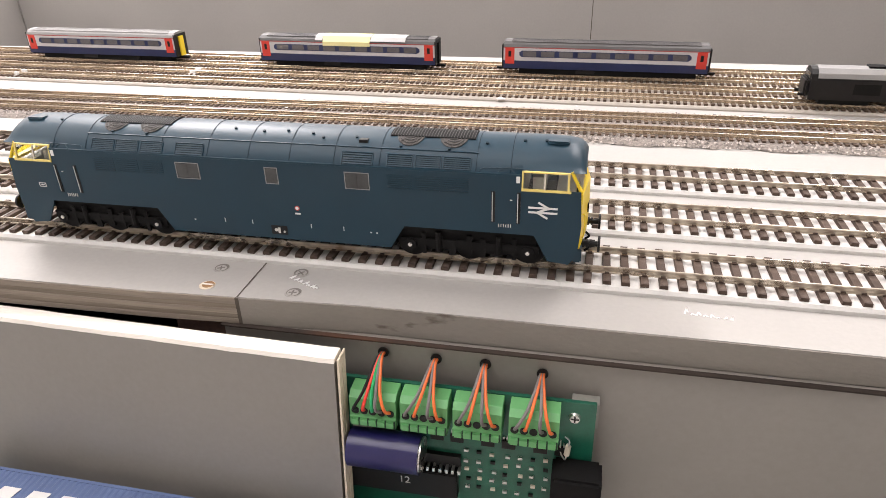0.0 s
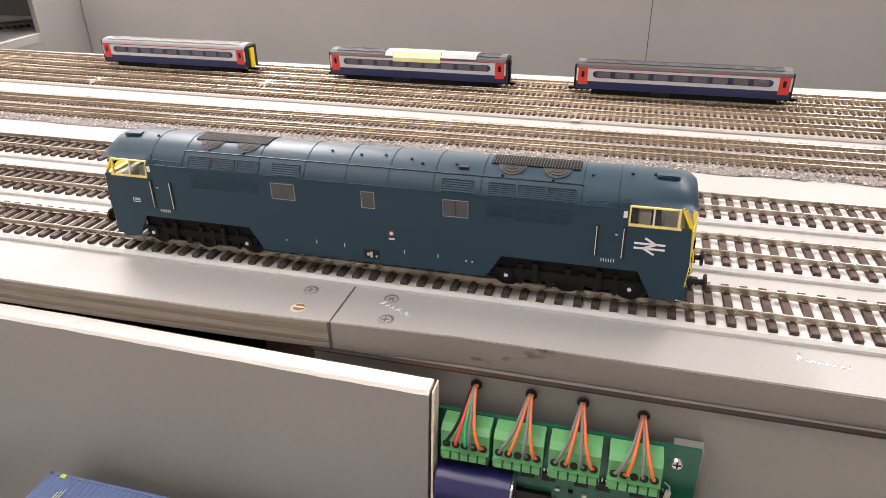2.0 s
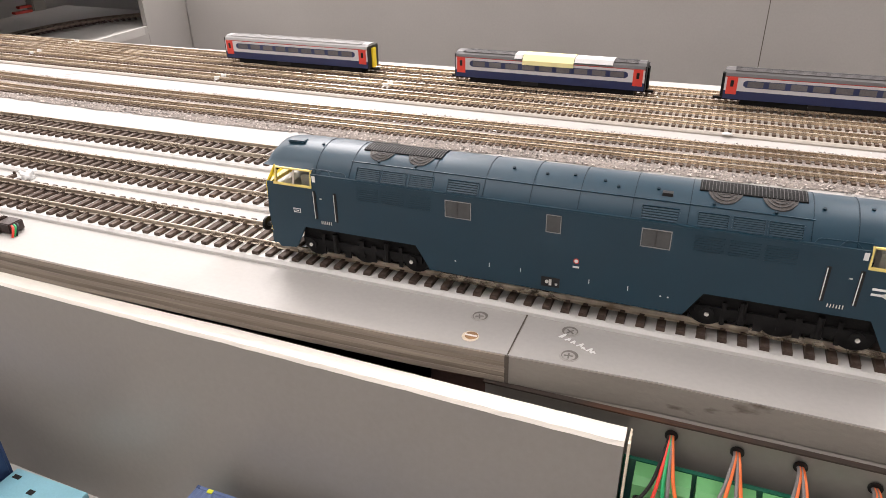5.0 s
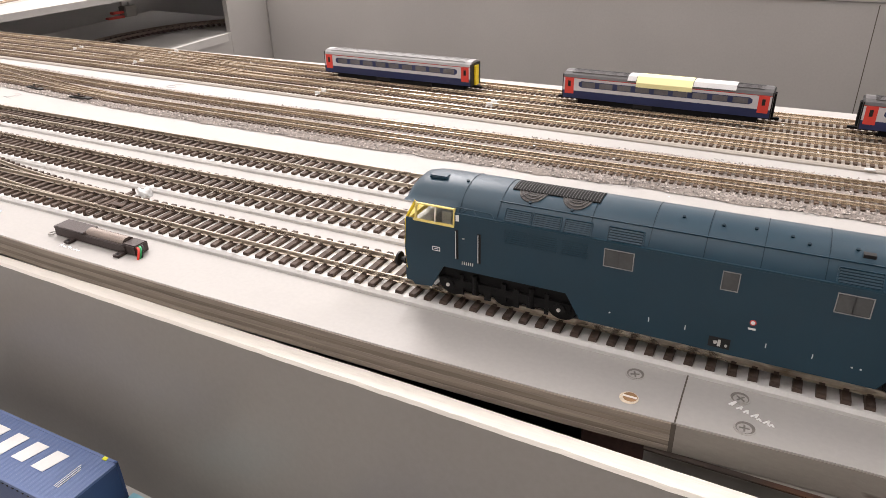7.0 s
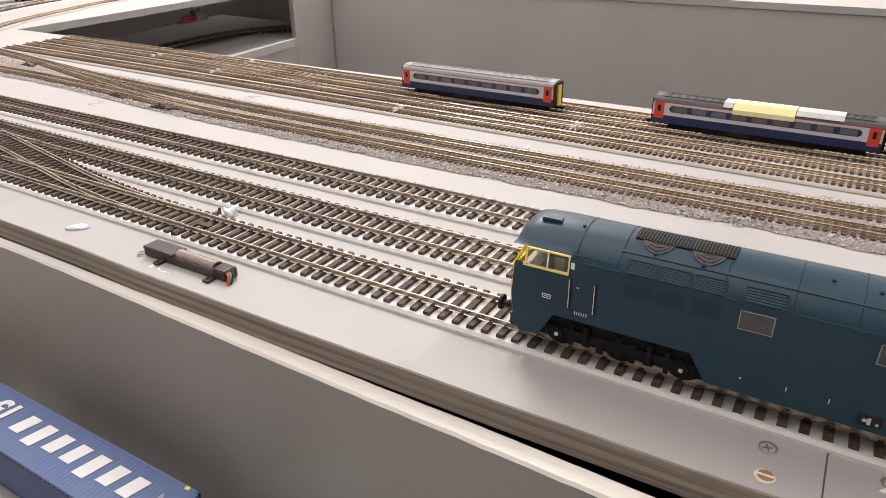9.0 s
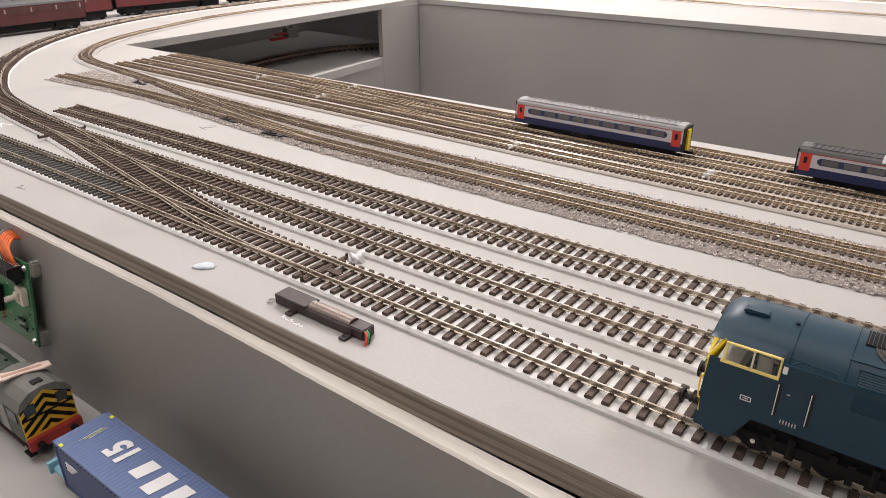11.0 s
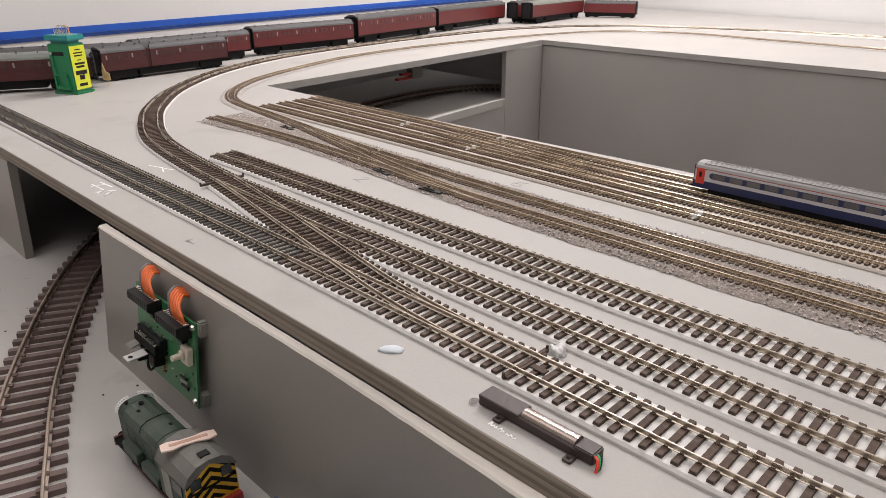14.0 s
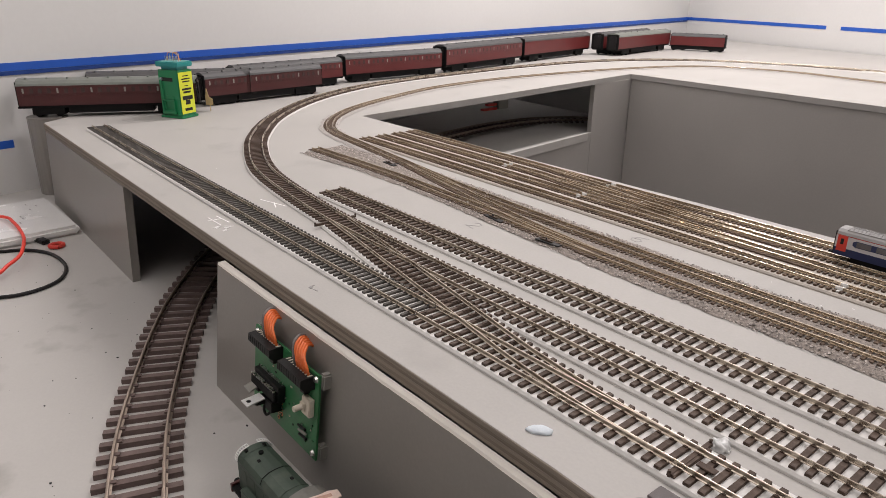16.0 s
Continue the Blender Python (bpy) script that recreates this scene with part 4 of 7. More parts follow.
    for s in (-1, 1):
        part("cantrail_line", boxbm(-0.0900, 0.0900, s * 0.0166 - 0.0003, s * 0.0166 + 0.0003, 0.0383, 0.0388), M_BLUE, th)
        # roof louvres
        for xm, hw, n in ((-0.0750, 0.0052, 6), (-0.0638, 0.0052, 6), (-0.0523, 0.0050, 6), (-0.0352, 0.0062, 5), (0.0364, 0.0062, 5), (0.0534, 0.0050, 6), (0.0645, 0.0050, 6), (0.0756, 0.0052, 6)):
            lo, hi = (0.0397, 0.0434)
            fr = bmesh.new()
            gl = bmesh.new()
            for k in range(n):
                za = lo + (hi - lo) * (k + 0.30) / n
                zb = lo + (hi - lo) * (k + 0.74) / n
                ya, yb = 0.0157 - (za - 0.0400) * 0.786, 0.0157 - (zb - 0.0400) * 0.786
                prism(gl, [(s * ya, za), (s * (ya + 0.0004), za), (s * (yb + 0.0002), zb), (s * yb, zb)], "x", xm - hw + 0.0004, xm + hw - 0.0004)
            for z in (lo - 0.0002, hi + 0.0002):
                y = 0.0157 - (z - 0.0400) * 0.786
                box(fr, xm - hw, xm + hw, min(s * y, s * (y + 0.0004)), max(s * y, s * (y + 0.0004)), z - 0.00015, z + 0.00015)
            for xe in (xm - hw, xm + hw):
                bv = [fr.verts.new((xe + dx, s * (0.0157 - (z - 0.0400) * 0.786 + dy), z)) for z in (lo, hi) for dx in (-0.0002, 0.0002) for dy in (-0.0002, 0.0004)]
                for q in ((0, 1, 3, 2), (4, 5, 7, 6), (0, 1, 5, 4), (2, 3, 7, 6), (1, 3, 7, 5), (0, 2, 6, 4)):
                    fr.faces.new([bv[i] for i in q])
            f = part("louvre_frame", fr, M_BLUE, th)
            part("louvre_slats", gl, M_BLUE, f)
            # backing sheet whose dark blue paints the shade between the slats
            bk = bmesh.new()
            v = [bk.verts.new((xm + dx * hw * 0.95, s * (0.01580 - (z - 0.0400) * 0.786), z)) for z in (lo, hi) for dx in (-1, 1)]
            bk.faces.new((v[0], v[1], v[3], v[2]))
            part("louvre_back", bk, M_BLUEDARK, f)
        # long seam above the louvres, and a short one over each cab
        part("roof_seam", boxbm(-0.0835, 0.0835, s * 0.0112 - 0.0003, s * 0.0112 + 0.0003, 0.0450, 0.0453), M_BLUE, th)
        # cab-roof handrail mouldings
        for e in (-1, 1):
            gutter = bmesh.new()
            tube(gutter, [(e * 0.084, s * 0.0166, 0.0392), (e * 0.0855, s * 0.0151, 0.0407), (e * 0.090, s * 0.0149, 0.0409), (e * 0.098, s * 0.0148, 0.0411), (e * 0.112, s * 0.0145, 0.0408)], 0.00022, seg=6)
            tube(gutter, [(e * 0.0905, s * 0.0168, 0.0388), (e * 0.0930, s * 0.0150, 0.0408), (e * 0.0958, s * 0.0150, 0.0408), (e * 0.0985, s * 0.0168, 0.0388)], 0.00022, seg=6)
            part("gutter_moulding", gutter, M_BLUE, th)
    # fan grilles: two round fans under a mesh strip at each end of the roof
    def on_roof(x, y, lift):
        return (x, y, roof_at(max(-0.0160, min(0.0160, y))) + lift)
    for xm in (-0.0640, 0.0645):
        gb_ = bmesh.new()
        rows = []
        for k in range(9):
            y = -0.0052 + k * 0.0011
            rows.append([gb_.verts.new(on_roof(xm + dx, y, 0.00045)) for dx in (-0.0168, 0.0168)] + [gb_.verts.new(on_roof(xm + dx, y, -0.0003)) for dx in (0.0168, -0.0168)])
        for p, q in zip(rows, rows[1:]):
            for i in range(4):
                gb_.faces.new((p[i], p[(i + 1) % 4], q[(i + 1) % 4], q[i]))
        gb_.faces.new(rows[0])
        gb_.faces.new(rows[-1][::-1])
        g = part("fan_grille", gb_, M_BLACKMATT, th, "black mesh fan grille on the roof")
        for dx in (-0.0085, 0.0085):
            fan = bmesh.new()
            rr = []
            for r in (0.0002, 0.0020, 0.0038, 0.0055):
                rr.append([fan.verts.new(on_roof(xm + dx + r * math.cos(a * 0.2244), -0.0046 + r * math.sin(a * 0.2244), 0.0002)) for a in range(28)])
            for p, q in zip(rr, rr[1:]):
                for i in range(28):
                    fan.faces.new((p[i], p[(i + 1) % 28], q[(i + 1) % 28], q[i]))
            fan.faces.new(rr[0])
            part("fan_disc", fan, M_MESHBROWN, g)
            for r in (0.0053, 0.0041, 0.0028, 0.0015):
                part("fan_ring", tubebm([on_roof(xm + dx + r * math.cos(a * 0.2618), -0.0046 + r * math.sin(a * 0.2618), 0.0003) for a in range(25)], 0.00016, seg=5, steps=2), M_MESHGREY, g)
            spokes = bmesh.new()
            for a in range(8):
                c, n_ = math.cos(a * 0.7854), math.sin(a * 0.7854)
                tube(spokes, [on_roof(xm + dx + r * c, -0.0046 + r * n_, 0.0003) for r in (0.001, 0.0032, 0.0053)], 0.00012, seg=5, steps=2)
            part("fan_spokes", spokes, M_MESHGREY, g)
        bars = bmesh.new()
        for k in range(30):
            x = xm - 0.0162 + k * 0.00112
            tube(bars, [on_roof(x, y, 0.0005) for y in (-0.0050, -0.002, 0.001, 0.0034)], 0.00014, seg=4, steps=1)
        part("wire_mesh", bars, M_MESHGREY, g)
    # roof details
    rv = [(-0.0720, -0.0100), (-0.0560, -0.0102), (-0.0180, -0.0050), (-0.0050, -0.0060), (0.0050, -0.0050), (0.0160, -0.0060), (0.0210, -0.0080), (0.0345, -0.0070), (0.0530, -0.0102), (0.0720, -0.0104), (0.0860, -0.0070), (0.1000, -0.0045), (0.1080, -0.0040), (-0.1000, -0.0045)]
    for x, y in rv:
        z = roof_at(y)
        part("roof_bolt", cylbm((x, y, z - 0.0003), (x, y * 1.03, z + 0.0005), 0.0006, seg=8), M_BLUEDARK, th)
    part("exhaust_port", boxbm(0.0360, 0.0395, -0.0095, -0.0070, 0.0462, 0.0474), M_BLACK, th)
    for e in (-1, 1):
        hn = bmesh.new()
        box(hn, min(e * 0.1085, e * 0.1165), max(e * 0.1085, e * 0.1165), -0.0060, -0.0020, 0.0476, 0.0490, bevel=0.0004)
        part("roof_horn_box", hn, M_BLUE, th)
        # front: yellow face, windscreen, pillars
        x = e * (hl + 0.0003)
        fz = bmesh.new()
        ctr = 0.0022
        ol = [(-w + 0.0004, 0.0105), (w - 0.0004, 0.0105), (w - 0.0002, 0.0200), (w - 0.0004, 0.0330), (-w + 0.0004, 0.0330), (-w + 0.0002, 0.0200)]
        ring = [fz.verts.new((x, y, z)) for y, z in ol]
        mid = [fz.verts.new((x + e * ctr, 0, 0.0108)), fz.verts.new((x + e * (ctr + 0.0004), 0, 0.0200)), fz.verts.new((x + e * ctr, 0, 0.0335))]
        fz.faces.new((ring[0], mid[0], mid[1], ring[5]))
        fz.faces.new((ring[5], mid[1], mid[2], ring[4]))
        fz.faces.new((mid[0], ring[1], ring[2], mid[1]))
        fz.faces.new((mid[1], ring[2], ring[3], mid[2]))
        back = [fz.verts.new((x - e * 0.0012, y, z)) for y, z in ol]
        fz.faces.new(back)
        fz.faces.new((ring[4], mid[2], ring[3], back[3], back[4]))
        fz.faces.new((ring[0], mid[0], ring[1], back[1], back[0]))
        for i, j in ((1, 2), (2, 3), (4, 5), (5, 0)):
            fz.faces.new((ring[i], ring[j], back[j], back[i]))
        face = part("cab_front", fz, M_YELLOW, th, "bright yellow cab front")
        for y0, y1 in ((-0.0140, -0.0012), (0.0012, 0.0140)):
            gl = bmesh.new()
            v = [gl.verts.new(p) for p in ((x + e * 0.0008 - e * abs(y0) * 0.06, y0, 0.0336), (x + e * 0.0008 - e * abs(y1) * 0.06, y1, 0.0336), (x - e * 0.0045, y1 * 0.94, 0.0410), (x - e * 0.0045, y0 * 0.94, 0.0410))]
            gl.faces.new(v)
            gp = part("windscreen", gl, M_GLASS, th)
            gp.visible_shadow = False
        for y in (-0.0155, 0.0, 0.0155):
            part("screen_pillar", tubebm([(x - e * 0.0006, y, 0.0332), (x - e * 0.0046, y * 0.94, 0.0409)], 0.0007, seg=6), M_CREAM if y == 0 else M_YELLOW, th)
        tb = bmesh.new()
        for y in (-0.0022, 0.0022):
            box(tb, x + e * 0.0016 - 0.0006, x + e * 0.0016 + 0.0009, y - 0.0018, y + 0.0018, 0.0205, 0.0238)
        part("headcode_panel", tb, M_BLACKMATT, face, "two dark headcode windows")
        hr = bmesh.new()
        for y in (-0.0145, 0.0145):
            tube(hr, [(x, y, 0.0150), (x + e * 0.0012, y, 0.0155), (x + e * 0.0012, y, 0.0235), (x, y, 0.0240)], 0.0003, seg=6)
        part("front_handrail", hr, M_YELLOW, face)
        part("front_skirt", boxbm(min(x - e * 0.0025, x + e * 0.0010), max(x - e * 0.0025, x + e * 0.0010), -w + 0.0008, w - 0.0008, 0.0042, 0.0104, bevel=0.0005), M_BLUE, th)
        for y in (-0.0100, 0.0100):
            bf = bmesh.new()
            cyl(bf, (x, y, 0.0100), (x + e * 0.0068, y, 0.0100), 0.0011, seg=12)
            for q in range(3):
                cyl(bf, (x + e * (0.0010 + q * 0.0014), y, 0.0100), (x + e * (0.0018 + q * 0.0014), y, 0.0100), 0.0017, seg=12)
            b = part("buffer", bf, M_BLACK, th)
            part("buffer_head", cylbm((x + e * 0.0068, y, 0.0100), (x + e * 0.0077, y, 0.0100), 0.0032, seg=18), M_BLACK, b)
        cp = bmesh.new()
        tube(cp, [(x, -0.0040, 0.0090), (x + e * 0.0035, -0.0045, 0.0060), (x + e * 0.0020, -0.0050, 0.0040)], 0.0005, seg=6)
        tube(cp, [(x, 0.0045, 0.0090), (x + e * 0.0035, 0.0050, 0.0060), (x + e * 0.0020, 0.0055, 0.0040)], 0.0005, seg=6)
        box(cp, min(x, x + e * 0.006), max(x, x + e * 0.006), -0.0015, 0.0015, 0.0040, 0.0058)
        part("coupling", cp, M_BLACKMATT, th)
        # cab interior
        ci = bmesh.new()
        box(ci, min(e * 0.1000, e * 0.1008), max(e * 0.1000, e * 0.1008), -0.0150, 0.0150, 0.0250, 0.0400)
        box(ci, min(e * 0.1130, e * 0.1200), max(e * 0.1130, e * 0.1200), -0.0150, 0.0150, 0.0250, 0.0325)
        box(ci, min(e * 0.1040, e * 0.1080), max(e * 0.1040, e * 0.1080), -0.0120, -0.0060, 0.0250, 0.0370)
        box(ci, min(e * 0.1040, e * 0.1080), max(e * 0.1040, e * 0.1080), 0.0060, 0.0120, 0.0250, 0.0370)
        part("cab_interior", ci, M_LIGHTWIN, th, "cream cab interior with seats")
        # bogie with three axles
        bx = e * 0.0800
        bg = part("bogie", boxbm(bx - 0.0285, bx + 0.0285, -0.0136, 0.0136, 0.0040, 0.0150), M_BLACKMATT, th, "matt black bogie")
        for s in (-1, 1):
            sf = bmesh.new()
            box(sf, bx - 0.0275, bx + 0.0275, s * 0.0150 - 0.0006, s * 0.0150 + 0.0006, 0.0062, 0.0095)
            for k in range(7):
                xx = bx - 0.0180 + k * 0.006
                box(sf, xx - (0.0008 + 0.0006 * (k % 3)), xx + (0.0008 + 0.0005 * (k % 2)), s * 0.0150 - 0.0007, s * 0.0150 + 0.0005 * (k % 2), 0.0030 + 0.001 * (k % 2), 0.0120 - 0.0012 * (k % 3))
            for xx in (bx - 0.012, bx + 0.012):
                cyl(sf, (xx, s * 0.0158, 0.0050), (xx, s * 0.0158, 0.0130), 0.0011, seg=8)
            box(sf, bx - 0.0262, bx + 0.0262, s * 0.0138 - 0.0004, s * 0.0138 + 0.0004, 0.0042, 0.0148)
            part("side_frame", sf, M_BLACKMATT, bg)
        for dx in (-0.0234, 0.0, 0.0234):
            ws = bmesh.new()
            for s in (-1, 1):
                cyl(ws, (bx + dx, s * 0.0095, 0.0068), (bx + dx, s * 0.0122, 0.0068), 0.0067, seg=26)
            cyl(ws, (bx + dx, -0.0155, 0.0068), (bx + dx, 0.0155, 0.0068), 0.0014, seg=12)
            wheel = part("wheelset", ws, M_BLACKMATT, bg)
            if dx:
                for s in (-1, 1):
                    hub = bmesh.new()
                    cyl(hub, (bx + dx, s * 0.0160, 0.0072), (bx + dx, s * 0.0170, 0.0072), 0.0024, seg=16)
                    ab = part("axle_box", hub, M_BLACKMATT, bg)
                    cap = bmesh.new()
                    cyl(cap, (bx + dx, s * 0.0170, 0.0072), (bx + dx, s * 0.0174, 0.0072), 0.0008, seg=14)
                    part("axle_cap", cap, M_STEEL, bg)
    part("chassis", boxbm(-0.050, 0.050, -0.0145, 0.0145, 0.0050, 0.0280), M_BLACKMATT, th)
    part("frame_deck", boxbm(-0.1200, 0.1200, -0.0150, 0.0150, 0.0155, 0.0250), M_BLACKMATT, th)
    return th


loco()


# ---- small coaches on the fine-gauge sidings ----
def coach_small(x, y, turn, label, yellow_end=False, note=False):
    th = thing("small_coach", label, "railway coach", (x, y, 0.0022 + 0.0012 + 0.0019), turn, "fine-gauge coaches")
    hl, w = 0.0765, 0.0093
    for s in (-1, 1):
        part("lower_side", boxbm(-hl, hl, s * (w - 0.0005) - 0.0004, s * (w - 0.0005) + 0.0004, 0.0050, 0.0110), M_NAVY, th, "navy lower body side")
        part("white_band", boxbm(-hl, hl, s * (w - 0.0004) - 0.0004, s * (w - 0.0004) + 0.0004, 0.0110, 0.0205), M_COACHWHITE, th, "silver-white body side band")
        part("cantrail_stripe", boxbm(-hl, hl, s * (w - 0.0004) - 0.0004, s * (w - 0.0004) + 0.0004, 0.0206, 0.0212), M_DULLRED, th)
        wb = bmesh.new()
        n = 10
        ol = [(-0.0620, 0.0138), (0.0620, 0.0138), (0.0640, 0.0152), (0.0640, 0.0175), (0.0620, 0.0188), (-0.0620, 0.0188), (-0.0640, 0.0175), (-0.0640, 0.0152)]
        prism(wb, ol, "y", s * w - 0.0002, s * w + 0.0002)
        band = part("window_band", wb, M_NAVY, th)
        for k in range(9):
            xw = -0.0560 + k * 0.0140
            part("pane", boxbm(xw - 0.0052, xw + 0.0052, s * w - 0.0004, s * w + 0.0004, 0.0143, 0.0184), M_COACHPANE, band)
        for e in (-1, 1):
            d = part("door", boxbm(e * 0.0715 - 0.0036, e * 0.0715 + 0.0036, s * w - 0.0003, s * w + 0.0003, 0.0085, 0.0207), M_RED, th, "red coach door")
            part("door_window", boxbm(e * 0.0715 - 0.0011, e * 0.0715 + 0.0011, s * w - 0.0005, s * w + 0.0005, 0.0140, 0.0185), M_BLACK, d)
    prof = [(-w, 0.0212), (-w + 0.0012, 0.0232), (-0.0055, 0.0250), (0, 0.0256), (0.0055, 0.0250), (w - 0.0012, 0.0232), (w, 0.0212)]
    roof = M_ROOFGREY if yellow_end else M_DARKROOF
    part("roof", prismbm(prof, "x", -hl, hl), roof, th, "plain grey roof" if yellow_end else "plain dark grey roof")
    rib = bmesh.new()
    for y in (-0.0062, -0.0042, -0.0021, 0, 0.0021, 0.0042, 0.0062):
        z = 0.0256 - abs(y) * 0.12
        box(rib, -hl + 0.006, hl - 0.006, y - 0.0002, y + 0.0002, z - 0.0006, z + 0.00025)
    part("roof_rib", rib, roof, th)
    part("floor_pan", boxbm(-hl + 0.001, hl - 0.001, -w + 0.0012, w - 0.0012, 0.0045, 0.0200), M_BLACKMATT, th)
    for e in (-1, 1):
        en = part("end_wall", boxbm(min(e * hl, e * (hl + 0.0008)), max(e * hl, e * (hl + 0.0008)), -w + 0.0002, w - 0.0002, 0.0048, 0.0235), M_BLACK, th, "black coach end")
        part("gangway", boxbm(min(e * hl, e * (hl + 0.0022)), max(e * hl, e * (hl + 0.0022)), -0.0030, 0.0030, 0.0050, 0.0215), M_YELLOW if (yellow_end and e > 0) else M_BLACKMATT, en, "yellow gangway door" if (yellow_end and e > 0) else "")
        bx = e * 0.0510
        bg = part("bogie", boxbm(bx - 0.0135, bx + 0.0180, -0.0070, 0.0070, 0.0008, 0.0046), M_BLACKMATT, th)
        for dx in (-0.0085, 0.0085):
            ws = bmesh.new()
            for s in (-1, 1):
                cyl(ws, (bx + dx, s * 0.0046, 0.0031), (bx + dx, s * 0.0060, 0.0031), 0.0030, seg=14)
            part("wheelset", ws, M_BLACKMATT, bg)
        part("coupling", boxbm(min(e * 0.066, e * 0.0830), max(e * 0.066, e * 0.0830), -0.0014, 0.0014, 0.0024, 0.0040), M_BLACKMATT, th)
    part("underframe_box", boxbm(-0.0375, 0.0375, -0.0080, 0.0080, 0.0008, 0.0046), M_BLACKMATT, th)
    part("battery_box", boxbm(-0.0200, -0.0060, -0.0085, 0.0085, 0.0018, 0.0047), M_BLACK, th)
    if note:
        nb = bmesh.new()
        prism(nb, [(-w - 0.0006, 0.0185), (-w - 0.0006, 0.0216), (-0.0060, 0.0256), (0.0, 0.0262), (0.0060, 0.0256), (0.0060, 0.0258), (0.0, 0.0265), (-0.0062, 0.0259), (-w - 0.0010, 0.0218), (-w - 0.0010, 0.0185)], "x", -0.0230, 0.0180)
        nt = tagged(link("sticky_note", nb, M_NOTE), "pale yellow paper note taped over a coach roof", "paper note")
        nt.matrix_world = th.matrix_world @ Matrix.Translation((0.004, 0, 0))
        for xa, xb in ((-0.0300, -0.0235), (0.0185, 0.0480)):
            tp = bmesh.new()
            prism(tp, [(-w + 0.0002, 0.0225), (-0.0060, 0.0252), (0.0, 0.0258), (0.0060, 0.0253), (0.0060, 0.0256), (0.0, 0.0262), (-0.0062, 0.0256), (-w - 0.0002, 0.0227)], "x", xa, xb)
            part("adhesive_tape", tp, M_CLEARTAPE, nt, "strip of whitish adhesive tape")
    return th


coach_small(0.0005, 0.4652, -1.7, "red, white and navy small coach with a yellow gangway", yellow_end=True)
coach_small(0.2365, 0.4585, -1.6, "red, white and navy small coach under a taped paper note", note=True)
coach_small(0.4455, 0.4520, -1.5, "red, white and navy small coach with a grey roof")


# ---- maroon coaches along the wall ----
def coach_maroon(p, q, label, roof=None, body=None, windows=True):
    """A large coach whose visible side runs from p to q on the board."""
    p, q = Vector(p), Vector(q)
    d = q - p
    n = Vector((-d.y, d.x)).normalized()
    mid = (p + q) / 2 + n * 0.0165
    th = thing("maroon_coach", label, "railway coach", (mid.x, mid.y, 0.0), math.degrees(math.atan2(d.y, d.x)), "maroon coaches")
    body, roof = body or M_MAROON, roof or M_MAROONROOF
    hl, w = d.length / 2 - 0.002, 0.0165
    grow = max(1.06, min(1.28, d.length / 0.245))
    part("body", boxbm(-hl, hl, -w, w, 0.0165, 0.0450, bevel=0.0008), body, th)
    prof = [(-w - 0.0004, 0.0445), (-w + 0.001, 0.0475), (-0.011, 0.0515), (-0.0055, 0.0535), (0, 0.0540), (0.0055, 0.0535), (0.011, 0.0515), (w - 0.001, 0.0475), (w + 0.0004, 0.0445)]
    part("roof", prismbm(prof, "x", -hl - 0.0006, hl + 0.0006), roof, th, "grey roof with ventilators")
    for k in range(9):
        x = -hl * 0.9 + k * hl * 0.225
        part("ventilator", cylbm((x, -0.006, 0.0525), (x, -0.006, 0.0552), 0.0014, seg=8), roof, th)
    if windows:
        nwin = 21
        for k in range(nwin):
            x = -hl * 0.93 + k * hl * 1.86 / (nwin - 1)
            half = 0.0026 if k % 4 else 0.0013
            part("window", boxbm(x - half, x + half, -w - 0.0003, -w + 0.0004, 0.0345, 0.0412), M_MAROONPANE if k % 4 else M_CABGREY, th)
        part("lining", boxbm(-hl, hl, -w - 0.0003, -w + 0.0003, 0.0312, 0.0315), M_DULLMAROON, th)
    part("solebar", boxbm(-hl, hl, -w + 0.002, w - 0.002, 0.0130, 0.0166), M_BLACKMATT, th)
    part("truss", boxbm(-hl * 0.48, hl * 0.48, -w + 0.003, w - 0.003, 0.0050, 0.0131), M_BLACKMATT, th)
    for e in (-1, 1):
        part("gangway", boxbm(min(e * hl, e * (hl + 0.003)), max(e * hl, e * (hl + 0.003)), -0.010, 0.010, 0.0150, 0.0470, bevel=0.002), M_BLACK, th, "black corridor connection")
        part("end_wall", boxbm(min(e * hl, e * (hl + 0.0009)), max(e * hl, e * (hl + 0.0009)), -w + 0.0003, w - 0.0003, 0.0160, 0.0500), M_BLACKMATT, th)
        bx = e * hl * 0.70
        bg = part("bogie", boxbm(bx - 0.0235, bx + 0.0235, -0.0135, 0.0135, 0.0035, 0.0131), M_BLACKMATT, th)
        for dx in (-0.0150, 0.0150):
            ws = bmesh.new()
            for s in (-1, 1):
                cyl(ws, (bx + dx, s * 0.0090, 0.0065), (bx + dx, s * 0.0115, 0.0065), 0.0064, seg=18)
            part("wheelset", ws, M_BLACKMATT, bg)
        part("buffer_beam", boxbm(min(e * hl, e * (hl + 0.004)), max(e * hl, e * (hl + 0.004)), -0.011, 0.011, 0.0125, 0.0150), M_BLACKMATT, th)
    th.scale = (1.0, grow, grow)
    return th


